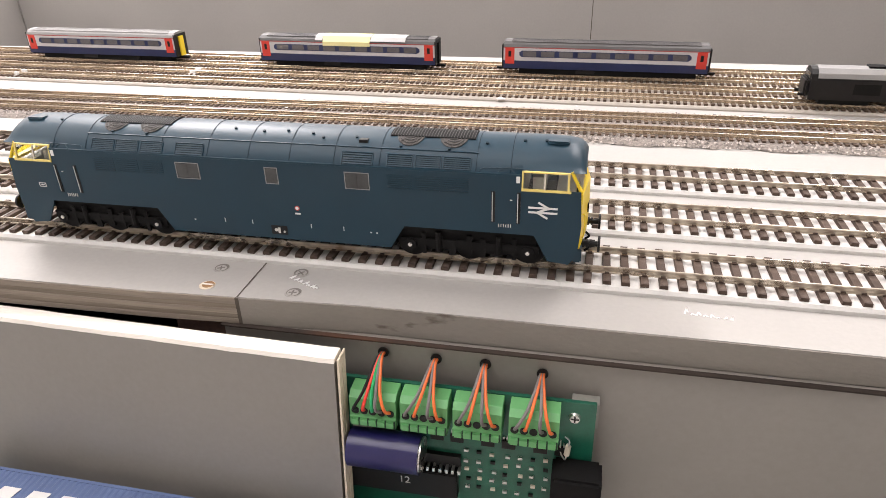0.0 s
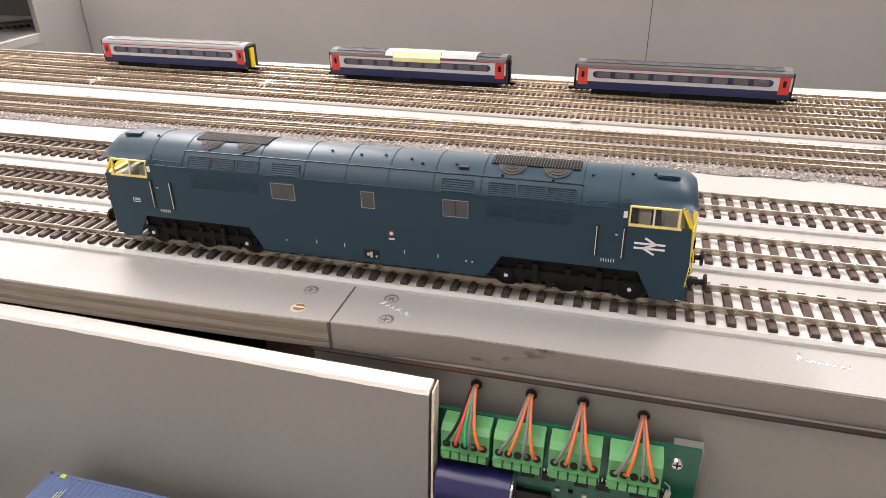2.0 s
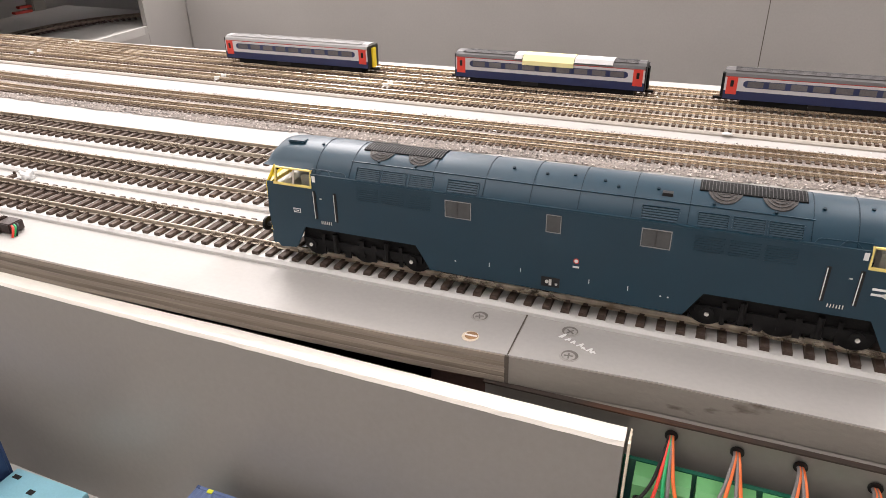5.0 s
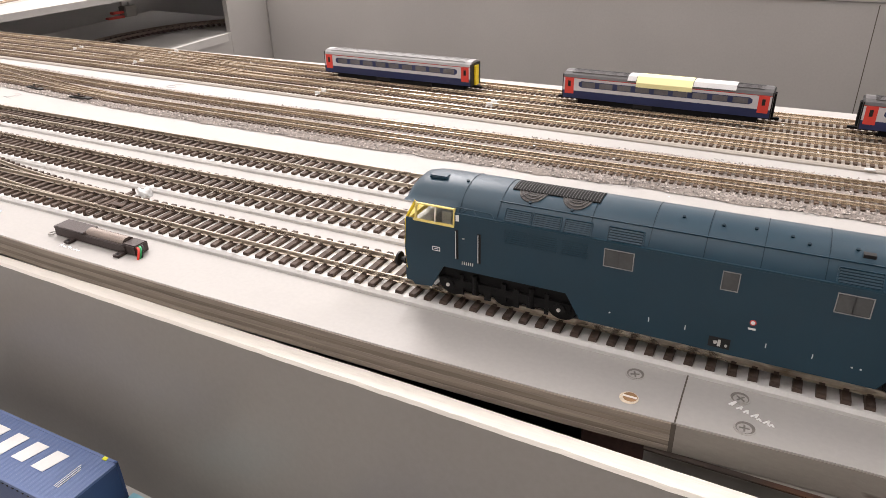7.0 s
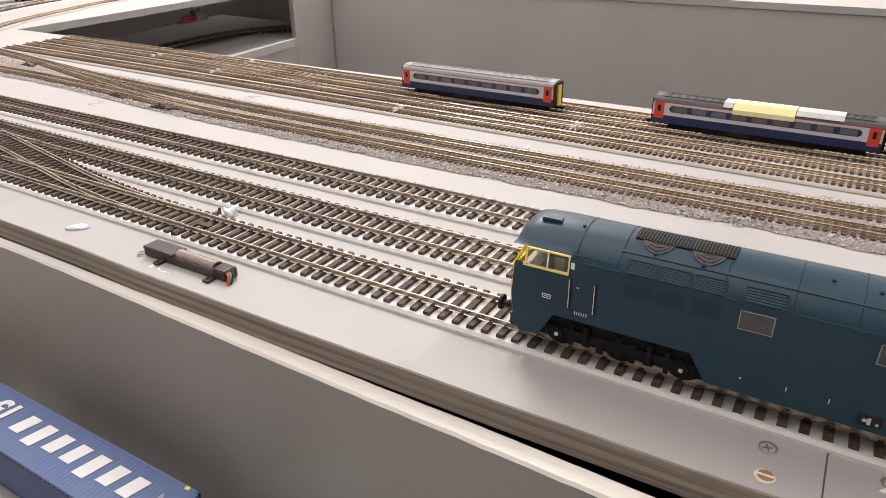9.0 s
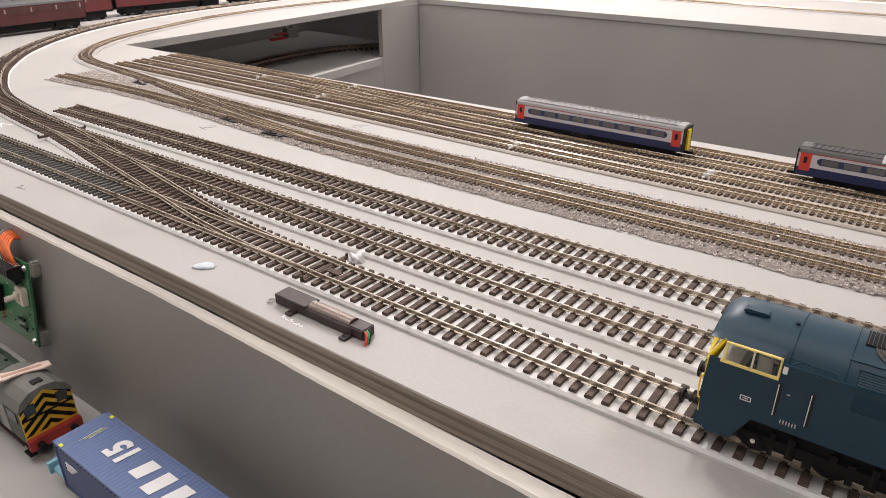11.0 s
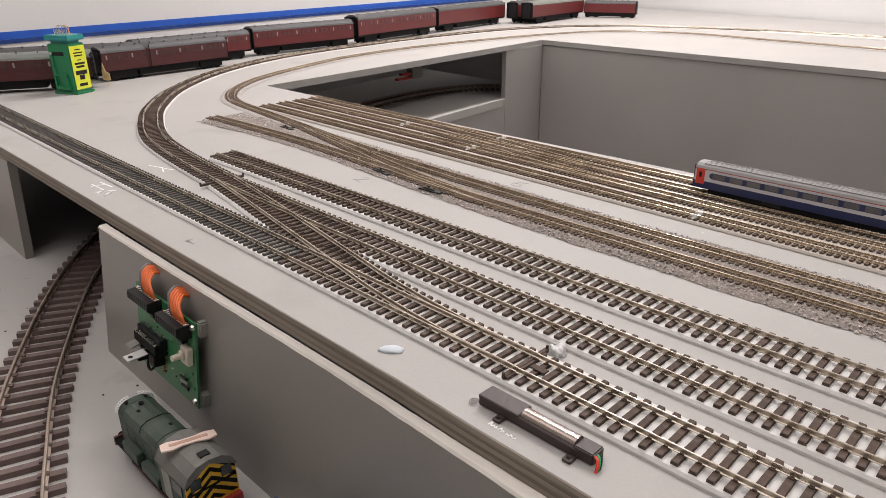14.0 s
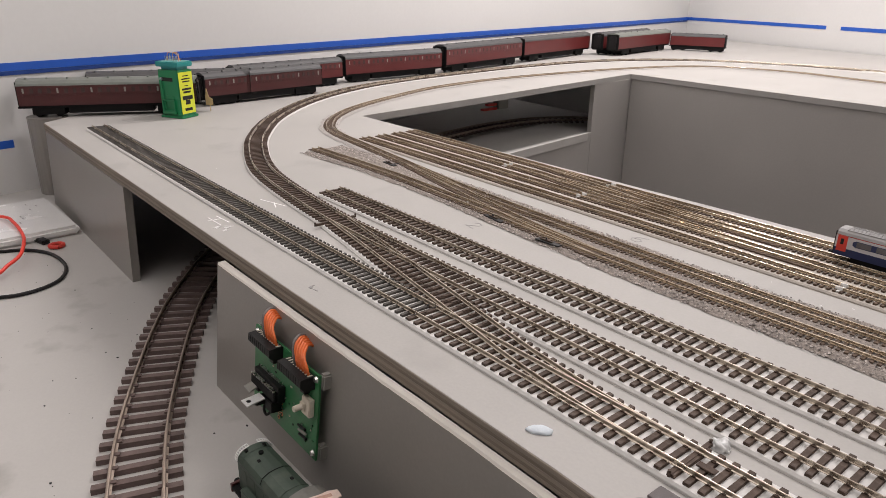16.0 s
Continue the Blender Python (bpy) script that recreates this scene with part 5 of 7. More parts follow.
coach_maroon((-1.150, 0.090), (-1.030, 0.332), "dull maroon coach with a greenish-grey roof at the board corner", M_GREENGREYROOF, M_DULLMAROON)
coach_maroon((-1.182, 0.200), (-1.085, 0.452), "maroon coach with a dark roof standing behind another", M_MAROONROOF, M_DULLMAROON)
coach_maroon((-1.0780, 0.362), (-1.1050, 0.612), "faded brown-crimson coach with a grey roof on the board", None, M_DULLMAROON)
coach_maroon((-1.160, 0.455), (-1.188, 0.712), "crimson coach with a grey roof standing behind another")
coach_maroon((-1.1985, 0.722), (-1.2020, 1.000), "bright crimson coach with a row of pale windows")
coach_maroon((-1.2045, 1.010), (-1.2720, 1.345), "bright crimson coach with a row of pale windows")
coach_maroon((-1.2790, 1.360), (-1.3480, 1.735), "weathered crimson coach with a grey roof beside the wall", windows=False)
coach_maroon((-1.2450, 1.745), (-1.2990, 2.112), "weathered maroon coach with a mossy grey roof", M_GREENGREYROOF, windows=False)
coach_maroon((-1.2960, 1.735), (-1.3550, 2.080), "weathered maroon coach with a dark end", windows=False)
coach_maroon((-1.2900, 2.105), (-1.1180, 2.165), "short maroon coach turned across the board corner", windows=False)

# ---- rounded grey post at the end of the board ----
post = bmesh.new()
cyl(post, (-1.150, 0.128, -0.60), (-1.150, 0.128, -0.0005), 0.030, seg=28)
tagged(link("support_post", post, M_FASCIA, smooth=False), "round grey post under the corner of the board", "post", "", "structure")


# ---- green box with wires on top ----
def glue_box():
    th = thing("plastic_box", "green plastic box with a teal lid and yellow label", "plastic box", (-1.016, 0.2935, 0.0), 27.0)
    part("body", boxbm(-0.0200, 0.0200, -0.0160, 0.0160, 0.0030, 0.0640, bevel=0.0012), M_BOXGREEN, th)
    part("foot", boxbm(-0.0225, 0.0225, -0.0180, 0.0180, 0.0, 0.0034, bevel=0.0008), M_BOXGREEN, th)
    part("slot", boxbm(-0.0120, 0.0090, -0.0163, -0.0158, 0.0490, 0.0540), M_BLACK, th)
    part("panel_ridge", boxbm(-0.0080, 0.0080, -0.0170, -0.0158, 0.0150, 0.0300), M_BOXGREEN, th)
    part("tray", boxbm(-0.0150, 0.0120, -0.0200, -0.0158, 0.0060, 0.0110, bevel=0.0008), M_BOXGREEN, th)
    part("knob", cylbm((-0.0130, -0.0158, 0.0520), (-0.0130, -0.0185, 0.0520), 0.0022, seg=14), M_STEEL, th)
    part("pump_rod", tubebm([(-0.0130, -0.0178, 0.0515), (-0.0110, -0.0180, 0.0300), (-0.0085, -0.0178, 0.0120)], 0.0009, seg=7), M_BOXGREEN, th)
    part("tray_post", boxbm(-0.0145, -0.0125, -0.0195, -0.0160, 0.0108, 0.0250), M_BOXGREEN, th)
    part("tray_post", boxbm(0.0085, 0.0105, -0.0195, -0.0160, 0.0108, 0.0250), M_BOXGREEN, th)
    part("tray_bar", boxbm(-0.0145, 0.0105, -0.0195, -0.0180, 0.0235, 0.0250), M_BOXGREEN, th)
    part("neck", boxbm(-0.0150, 0.0150, -0.0120, 0.0120, 0.0638, 0.0680), M_BOXTEAL, th)
    part("lid", boxbm(-0.0220, 0.0220, -0.0170, 0.0170, 0.0678, 0.0745, bevel=0.001), M_BOXTEAL, th)
    comb = bmesh.new()
    for k in range(9):
        cyl(comb, (-0.0120 + k * 0.003, -0.004, 0.0744), (-0.0120 + k * 0.003, -0.004, 0.0810), 0.0006, seg=6)
    part("pin_row", comb, M_STEEL, th)
    for k, m in enumerate((M_COPPER, M_STEEL, M_COPPER)):
        part("wire", tubebm([(-0.012 + k * 0.006, 0.0, 0.0745), (-0.006 + k * 0.005, -0.003, 0.0850), (0.004 + k * 0.003, 0.002, 0.0840), (0.012, 0.004 - k * 0.003, 0.0745)], 0.0005, seg=6), m, th)
    lab = part("label_sheet", boxbm(0.0200, 0.0204, -0.0148, 0.0148, 0.0060, 0.0610), M_LABEL, th, "yellow-green printed label")
    for k, (z, hw, t) in enumerate(((0.056, 0.006, 0.0006), (0.052, 0.009, 0.0008), (0.0485, 0.008, 0.0008), (0.043, 0.004, 0.0005), (0.0385, 0.010, 0.0013), (0.0345, 0.008, 0.0013), (0.027, 0.011, 0.0026), (0.021, 0.005, 0.003), (0.0115, 0.008, 0.0018))):
        part("print_bar", boxbm(0.0203, 0.0206, -hw, hw, z - t, z + t), M_BLACK, lab)
    th.scale = (1.0, 1.0, 1.17)
    return th


glue_box()
tag = thing("paper_tag", "tan card tag standing beside the green box", "tag", (-1.036, 0.352, 0.0), 30)
M_TAN = material("tan_card", (0.66, 0.47, 0.24), 0.7, vary=0.12, scale=90, bump=0.05)
part("card", prismbm([(-0.007, 0.010), (0.007, 0.010), (0.007, 0.021), (0.0, 0.024), (-0.004, 0.038), (-0.007, 0.024)], "y", -0.0004, 0.0004), M_TAN, tag)
part("stick", cylbm((0.001, 0, 0.0), (0.001, 0, 0.012), 0.0006, seg=6), M_TAN, tag)


# ---- containers on wagons on the lower board ----
def container(x0, x1, y0, y1, label, words):
    zt, zb = -0.080, -0.112
    th = thing("container_wagon", label, "container wagon", (0, 0, 0))
    top = bmesh.new()
    n = int((x1 - x0) / 0.0028)
    prof = []
    for k in range(n):
        xa = x0 + (x1 - x0) * k / n
        st = (x1 - x0) / n
        prof += [(xa, zt), (xa + st * 0.4, zt), (xa + st * 0.5, zt - 0.00018), (xa + st * 0.9, zt - 0.00018)]
    prof += [(x1, zt), (x1, zt - 0.0015), (x0, zt - 0.0015)]
    prism(top, prof, "y", y0 + 0.0012, y1 - 0.0012)
    # walls, posts and lower rails take the shaded copy of the blue
    c = part("container", boxbm(x0 + 0.0004, x1 - 0.0004, y0 + 0.0004, y1 - 0.0004, zb, zt - 0.0010), M_CONTSIDE, th, "container walls in the blue darkened as the shaded side")
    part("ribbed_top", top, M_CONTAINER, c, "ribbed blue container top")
    for y in (y0, y1 - 0.0014):
        part("top_rail", boxbm(x0, x1, y, y + 0.0014, zt - 0.0016, zt + 0.0002), M_CONTAINER, c)
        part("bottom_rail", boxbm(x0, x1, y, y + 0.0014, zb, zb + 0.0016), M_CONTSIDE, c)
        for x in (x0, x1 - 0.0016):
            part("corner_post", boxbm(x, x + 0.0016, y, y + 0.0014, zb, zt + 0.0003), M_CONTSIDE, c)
    for x in (x0 + 0.0060, x1 - 0.0085):
        for y in (y0 + 0.0003, y1 - 0.0022):
            part("corner_mark", boxbm(x, x + 0.0026, y, y + 0.0019, zt, zt + 0.0004), M_LABEL, c, "yellow corner mark")
    rivets = bmesh.new()
    k = 0
    x = x0 + 0.004
    while x < x1 - 0.004:
        box(rivets, x - 0.0004, x + 0.0004, y0 - 0.0002, y0 + 0.0004, zt - 0.0026, zt - 0.0020)
        x += 0.0036
    part("rivet_row", rivets, M_BLACK, c)
    for k in range(3):
        part("small_print", boxbm(x0 + 0.0115 + k * 0.0012, x0 + 0.0118 + k * 0.0012, y0 + 0.009 + k * 0.002, y1 - 0.0095 + k * 0.0012, zt + 0.0001, zt + 0.0003), M_WHITE if k != 1 else M_LABEL, c)
        part("small_print", boxbm(x1 - 0.0120 - k * 0.0012, x1 - 0.0117 - k * 0.0012, y0 + 0.008, y1 - 0.011 + k * 0.001, zt + 0.0001, zt + 0.0003), M_WHITE, c)
        part("side_print", boxbm(x0 + 0.010, x0 + 0.022 - k * 0.003, y0 - 0.0002, y0 + 0.0003, zt - 0.010 - k * 0.0022, zt - 0.0092 - k * 0.0022), M_WHITE, c)
    # wagon
    part("wagon_deck", boxbm(x0 - 0.022, x1 + 0.022, y0 + 0.003, y1 - 0.003, -0.1155, -0.1122, bevel=0.0004), M_WAGON, th, "pale blue flat wagon")
    for e, xe in ((-1, x0 - 0.022), (1, x1 + 0.022)):
        hb = bmesh.new()
        box(hb, xe - 0.0012, xe + 0.0012, y0 + 0.001, y1 - 0.001, -0.1160, -0.1085)
        part("headstock", hb, M_WAGON, th)
        bx = xe - e * 0.026
        bg = part("bogie", boxbm(bx - 0.016, bx + 0.016, y0 + 0.006, y1 - 0.006, -0.1225, -0.1156), M_BLACKMATT, th)
        for dx in (-0.010, 0.010):
            ws = bmesh.new()
            ym = (y0 + y1) / 2
            for s in (-1, 1):
                cyl(ws, (bx + dx, ym + s * 0.0085, -0.1195), (bx + dx, ym + s * 0.0108, -0.1195), 0.0055, seg=16)
            part("wheelset", ws, M_BLACKMATT, bg)
        for k in range(4):
            part("deck_slot", boxbm(xe - e * 0.006 - 0.0015, xe - e * 0.006 + 0.0015, y0 + 0.007 + k * 0.005, y0 + 0.0095 + k * 0.005, -0.1124, -0.1119), M_BLACK, th)
    return th, c


wag, cont = container(-0.107, 0.0705, 0.0338, 0.0652, "blue ribbed container on a pale blue flat wagon", True)
ym = 0.0515
lettering("15", 0.0178, M_WHITE, cont, pose(-0.0585, ym + 0.0066, -0.0797, 0, 0, 180), "number_marking", "bold white number upside down", shear=0.15, squeeze=1.02, bold=0.0008)
# brand word as plain slanted white bars
def word_bars(x_from, x_to, y_mid, count, parent):
    w = (x_to - x_from) / count
    for k in range(count):
        xa = x_from + k * w
        tall = 0.0088 if k % 3 == 1 else 0.0062
        bmw = prismbm([(xa + w * 0.08 + 0.0012, y_mid + 0.0062), (xa + w * 0.66 + 0.0012, y_mid + 0.0062), (xa + w * 0.66 - 0.0016, y_mid - tall), (xa + w * 0.08 - 0.0016, y_mid - tall)], "z", -0.0799, -0.0797)
        part("marking_bar", bmw, M_WHITE, parent, "plain white marking bar")


word_bars(-0.052, 0.050, ym, 7, cont)
# raised end platform of the first wagon, with dark slots
platform = part("end_platform", boxbm(0.0725, 0.1180, 0.0345, 0.0668, -0.1035, -0.1000, bevel=0.0004), M_WAGON, wag, "pale blue raised end platform")
for px_, py_, ra, rb in ((0.0755, 0.0610, 0.0042, 0.0022), (0.0905, 0.0560, 0.0036, 0.0026), (0.1040, 0.0480, 0.0036, 0.0026)):
    part("slot", boxbm(px_, px_ + ra, py_, py_ + rb, -0.1002, -0.0997), M_BLACK, platform)
part("platform_web", boxbm(0.0730, 0.1170, 0.0360, 0.0655, -0.1122, -0.1035), M_WAGON, wag)

wag2, cont2 = container(0.180, 0.360, 0.0430, 0.0745, "blue ribbed container on a second flat wagon", True)
word_bars(0.205, 0.335, 0.059, 9, cont2)


# ---- green shunter with striped end ----
def shunter():
    th = thing("shunting_locomotive", "dusty green model shunter with black and yellow chevron end", "locomotive", (-0.205, 0.0515, LOWZ), 0.5)
    w = 0.0115
    part("footplate", boxbm(-0.056, 0.052, -0.0160, 0.0160, 0.0135, 0.0155), M_BLACKMATT, th)
    prof = [(-w, 0.0155), (-w, 0.0370), (-w + 0.002, 0.0410), (-0.005, 0.0432), (0, 0.0436), (0.005, 0.0432), (w - 0.002, 0.0410), (w, 0.0370), (w, 0.0155)]
    part("bonnet", prismbm(prof, "x", -0.052, 0.014), M_LOCOGREEN, th, "dusty green bonnet", smooth=False)
    for x in (-0.046, -0.020, 0.002):
        rb = bmesh.new()
        prism(rb, [(y * 1.01, z + 0.0003) for y, z in prof[1:-1]] + [(y * 0.97, z - 0.0006) for y, z in prof[-2:0:-1]], "x", x, x + 0.0005)
        part("bonnet_joint", rb, M_BLACKMATT if x == -0.020 else M_LOCOGREEN, th)
    for s in (-1, 1):
        dg = bmesh.new()
        for k in range(5):
            box(dg, -0.050 + k * 0.012, -0.040 + k * 0.012, s * w - 0.0002, s * w + 0.0003, 0.0180, 0.0340)
        part("bonnet_door", dg, M_LOCOGREEN, th)
        sb = bmesh.new()
        box(sb, -0.040, -0.018, min(s * 0.0115, s * 0.0165), max(s * 0.0115, s * 0.0165), 0.0155, 0.0240, bevel=0.0006)
        box(sb, -0.012, 0.012, min(s * 0.0115, s * 0.0168), max(s * 0.0115, s * 0.0168), 0.0155, 0.0225, bevel=0.0006)
        part("side_tank", sb, M_LOCOGREEN, th)
        lad = bmesh.new()
        for k in range(9):
            a = math.pi * 0.5 * k / 8
            y0, z0 = s * (0.0035 + 0.0088 * math.sin(a)), 0.0372 + 0.0075 * math.cos(a)
            if k < 8:
                a2 = math.pi * 0.5 * (k + 1) / 8
                y1, z1 = s * (0.0035 + 0.0088 * math.sin(a2)), 0.0372 + 0.0075 * math.cos(a2)
                for x in (-0.0535, -0.0505):
                    tube(lad, [(x, y0, z0), (x, y1, z1)], 0.0004, seg=5, steps=1)
            tube(lad, [(-0.0535, y0, z0), (-0.0505, y0, z0)], 0.0003, seg=5, steps=1)
        part("white_ladder_rail", lad, M_WHITE, th, "white curved ladder rail")
        for x in (-0.034, 0.0, 0.034):
            part("wheel", cylbm((x, s * 0.0085, 0.0085), (x, s * 0.0112, 0.0085), 0.0085, seg=24), M_BLACKMATT, th)
        part("coupling_rod", boxbm(-0.036, 0.036, min(s * 0.0135, s * 0.0145), max(s * 0.0135, s * 0.0145), 0.0065, 0.0085), M_DULLMAROON, th)
        part("outside_frame", boxbm(-0.050, 0.046, min(s * 0.0118, s * 0.0130), max(s * 0.0118, s * 0.0130), 0.0060, 0.0136), M_BLACKMATT, th)
    # cab
    cw = 0.0158
    cprof = [(-cw, 0.0155), (-cw, 0.0385), (-0.0130, 0.0440), (-0.0075, 0.0478), (0, 0.0490), (0.0075, 0.0478), (0.0130, 0.0440), (cw, 0.0385), (cw, 0.0155)]
    cab = part("cab", prismbm(cprof, "x", 0.014, 0.0485), M_LOCOGREEN, th)
    rprof = [(-cw - 0.0006, 0.0385), (-0.0134, 0.0446), (-0.0077, 0.0484), (0, 0.0497), (0.0077, 0.0484), (0.0134, 0.0446), (cw + 0.0006, 0.0385), (cw, 0.0380), (0, 0.0470), (-cw, 0.0380)]
    part("cab_roof", prismbm(rprof, "x", 0.0130, 0.0500), M_SHUNTROOF, th, "dusty grey cab roof")
    part("roof_hatch", boxbm(0.0405, 0.0455, -0.0025, 0.0035, 0.0490, 0.0503), M_BLACK, th)
    end = part("cab_end", prismbm([(y * 0.99, z) for y, z in cprof], "x", 0.0485, 0.0492), M_WASPYELLOW, th, "yellow and black chevron cab end")
    # chevron stripes clipped to the end outline
    def inside(y):
        y = abs(y)
        pts = cprof[4:8]
        for (y0, z0), (y1, z1) in zip(pts, pts[1:]):
            if y0 <= y <= y1:
                return z0 + (z1 - z0) * (y - y0) / (y1 - y0)
        return 0.0385
    for k in range(-2, 7):
        zc = 0.0165 + k * 0.0062
        for s in (-1, 1):
            cv = bmesh.new()
            prev = None
            for j in range(13):
                y = j * 0.0152 / 12
                lo, hi = zc - y * 0.75 + 0.006, zc - y * 0.75 + 0.0092
                top = inside(y) - 0.0004
                lo, hi = max(0.0200, min(lo, top)), max(0.0200, min(hi, top))
                cur = (cv.verts.new((0.0494, s * y, lo)), cv.verts.new((0.0494, s * y, hi)))
                if prev and (prev[1].co.z - prev[0].co.z > 1e-5 or hi - lo > 1e-5):
                    cv.faces.new((prev[0], cur[0], cur[1], prev[1]))
                prev = cur
            bmesh.ops.solidify(cv, geom=cv.faces[:], thickness=0.0001)
            if cv.faces:
                part("chevron_stripe", cv, M_BLACK, end)
            else:
                cv.free()
    for s in (-1, 1):
        part("end_window", boxbm(0.0490, 0.0498, s * 0.0095 - 0.0032, s * 0.0095 + 0.0032, 0.0335, 0.0405, bevel=0.0002), M_GREYWIN, end)
        part("cab_door", boxbm(0.020, 0.030, min(s * cw, s * (cw + 0.0004)), max(s * cw, s * (cw + 0.0004)), 0.0165, 0.0370), M_CABGREY, cab)
        part("cab_side_window", boxbm(0.0330, 0.0450, min(s * cw, s * (cw + 0.0005)), max(s * cw, s * (cw + 0.0005)), 0.0290, 0.0370), M_GREYWIN, cab)
        part("buffer", cylbm((0.0530, s * 0.0100, 0.0140), (0.0575, s * 0.0100, 0.0140), 0.0022, seg=14), M_BLACKMATT, th)
        part("buffer", cylbm((-0.0560, s * 0.0100, 0.0140), (-0.0610, s * 0.0100, 0.0140), 0.0022, seg=14), M_BLACKMATT, th)
        part("cab_step", boxbm(0.040, 0.048, min(s * 0.0120, s * 0.0160), max(s * 0.0120, s * 0.0160), 0.0050, 0.0062), M_BLACKMATT, th)
    part("buffer_beam", boxbm(0.0492, 0.0530, -0.0160, 0.0160, 0.0110, 0.0185, bevel=0.0004), M_DULLRED, th, "red buffer beam")
    part("buffer_beam", boxbm(-0.0575, -0.0555, -0.0160, 0.0160, 0.0110, 0.0170), M_DULLMAROON, th, "grimy maroon buffer beam")
    for bx_, by_ in ((-0.049, -0.006), (-0.0475, 0.006), (-0.034, -0.0045), (-0.006, 0.0035), (0.008, 0.002)):
        part("bonnet_fitting", boxbm(bx_ - 0.0012, bx_ + 0.0012, by_ - 0.0009, by_ + 0.0009, 0.0405, 0.0432 + 0.0006), M_BLACKMATT, th)
    part("end_rail", boxbm(0.0492, 0.0502, -0.0148, 0.0148, 0.0312, 0.0319), M_BLACKMATT, end, "black rail across the cab end")
    part("chimney", cylbm((-0.040, 0, 0.0430), (-0.040, 0, 0.0450), 0.0016, seg=12), M_BLACKMATT, th)
    return th


shunter()
pad = tagged(link("fabric_plaster", prismbm([(-0.016, -0.0032), (-0.010, -0.0045), (-0.004, -0.0030), (0.004, -0.0030), (0.011, -0.0045), (0.016, -0.0028), (0.0155, 0.0032), (0.010, 0.0042), (0.004, 0.0030), (-0.004, 0.0028), (-0.011, 0.0045), (-0.0155, 0.0034)], "z", 0.0, 0.0010), M_PINK), "pale pink sticking strip lying on the shunter roof", "sticking strip")
part("wound_pad", boxbm(-0.0110, 0.0110, -0.0012, 0.0014, 0.0009, 0.0012), M_PADTAN, pad, "darker gauze pad")
pad.matrix_world = pose(-0.178, 0.0515, LOWZ + 0.0500, 0, 3, 78)


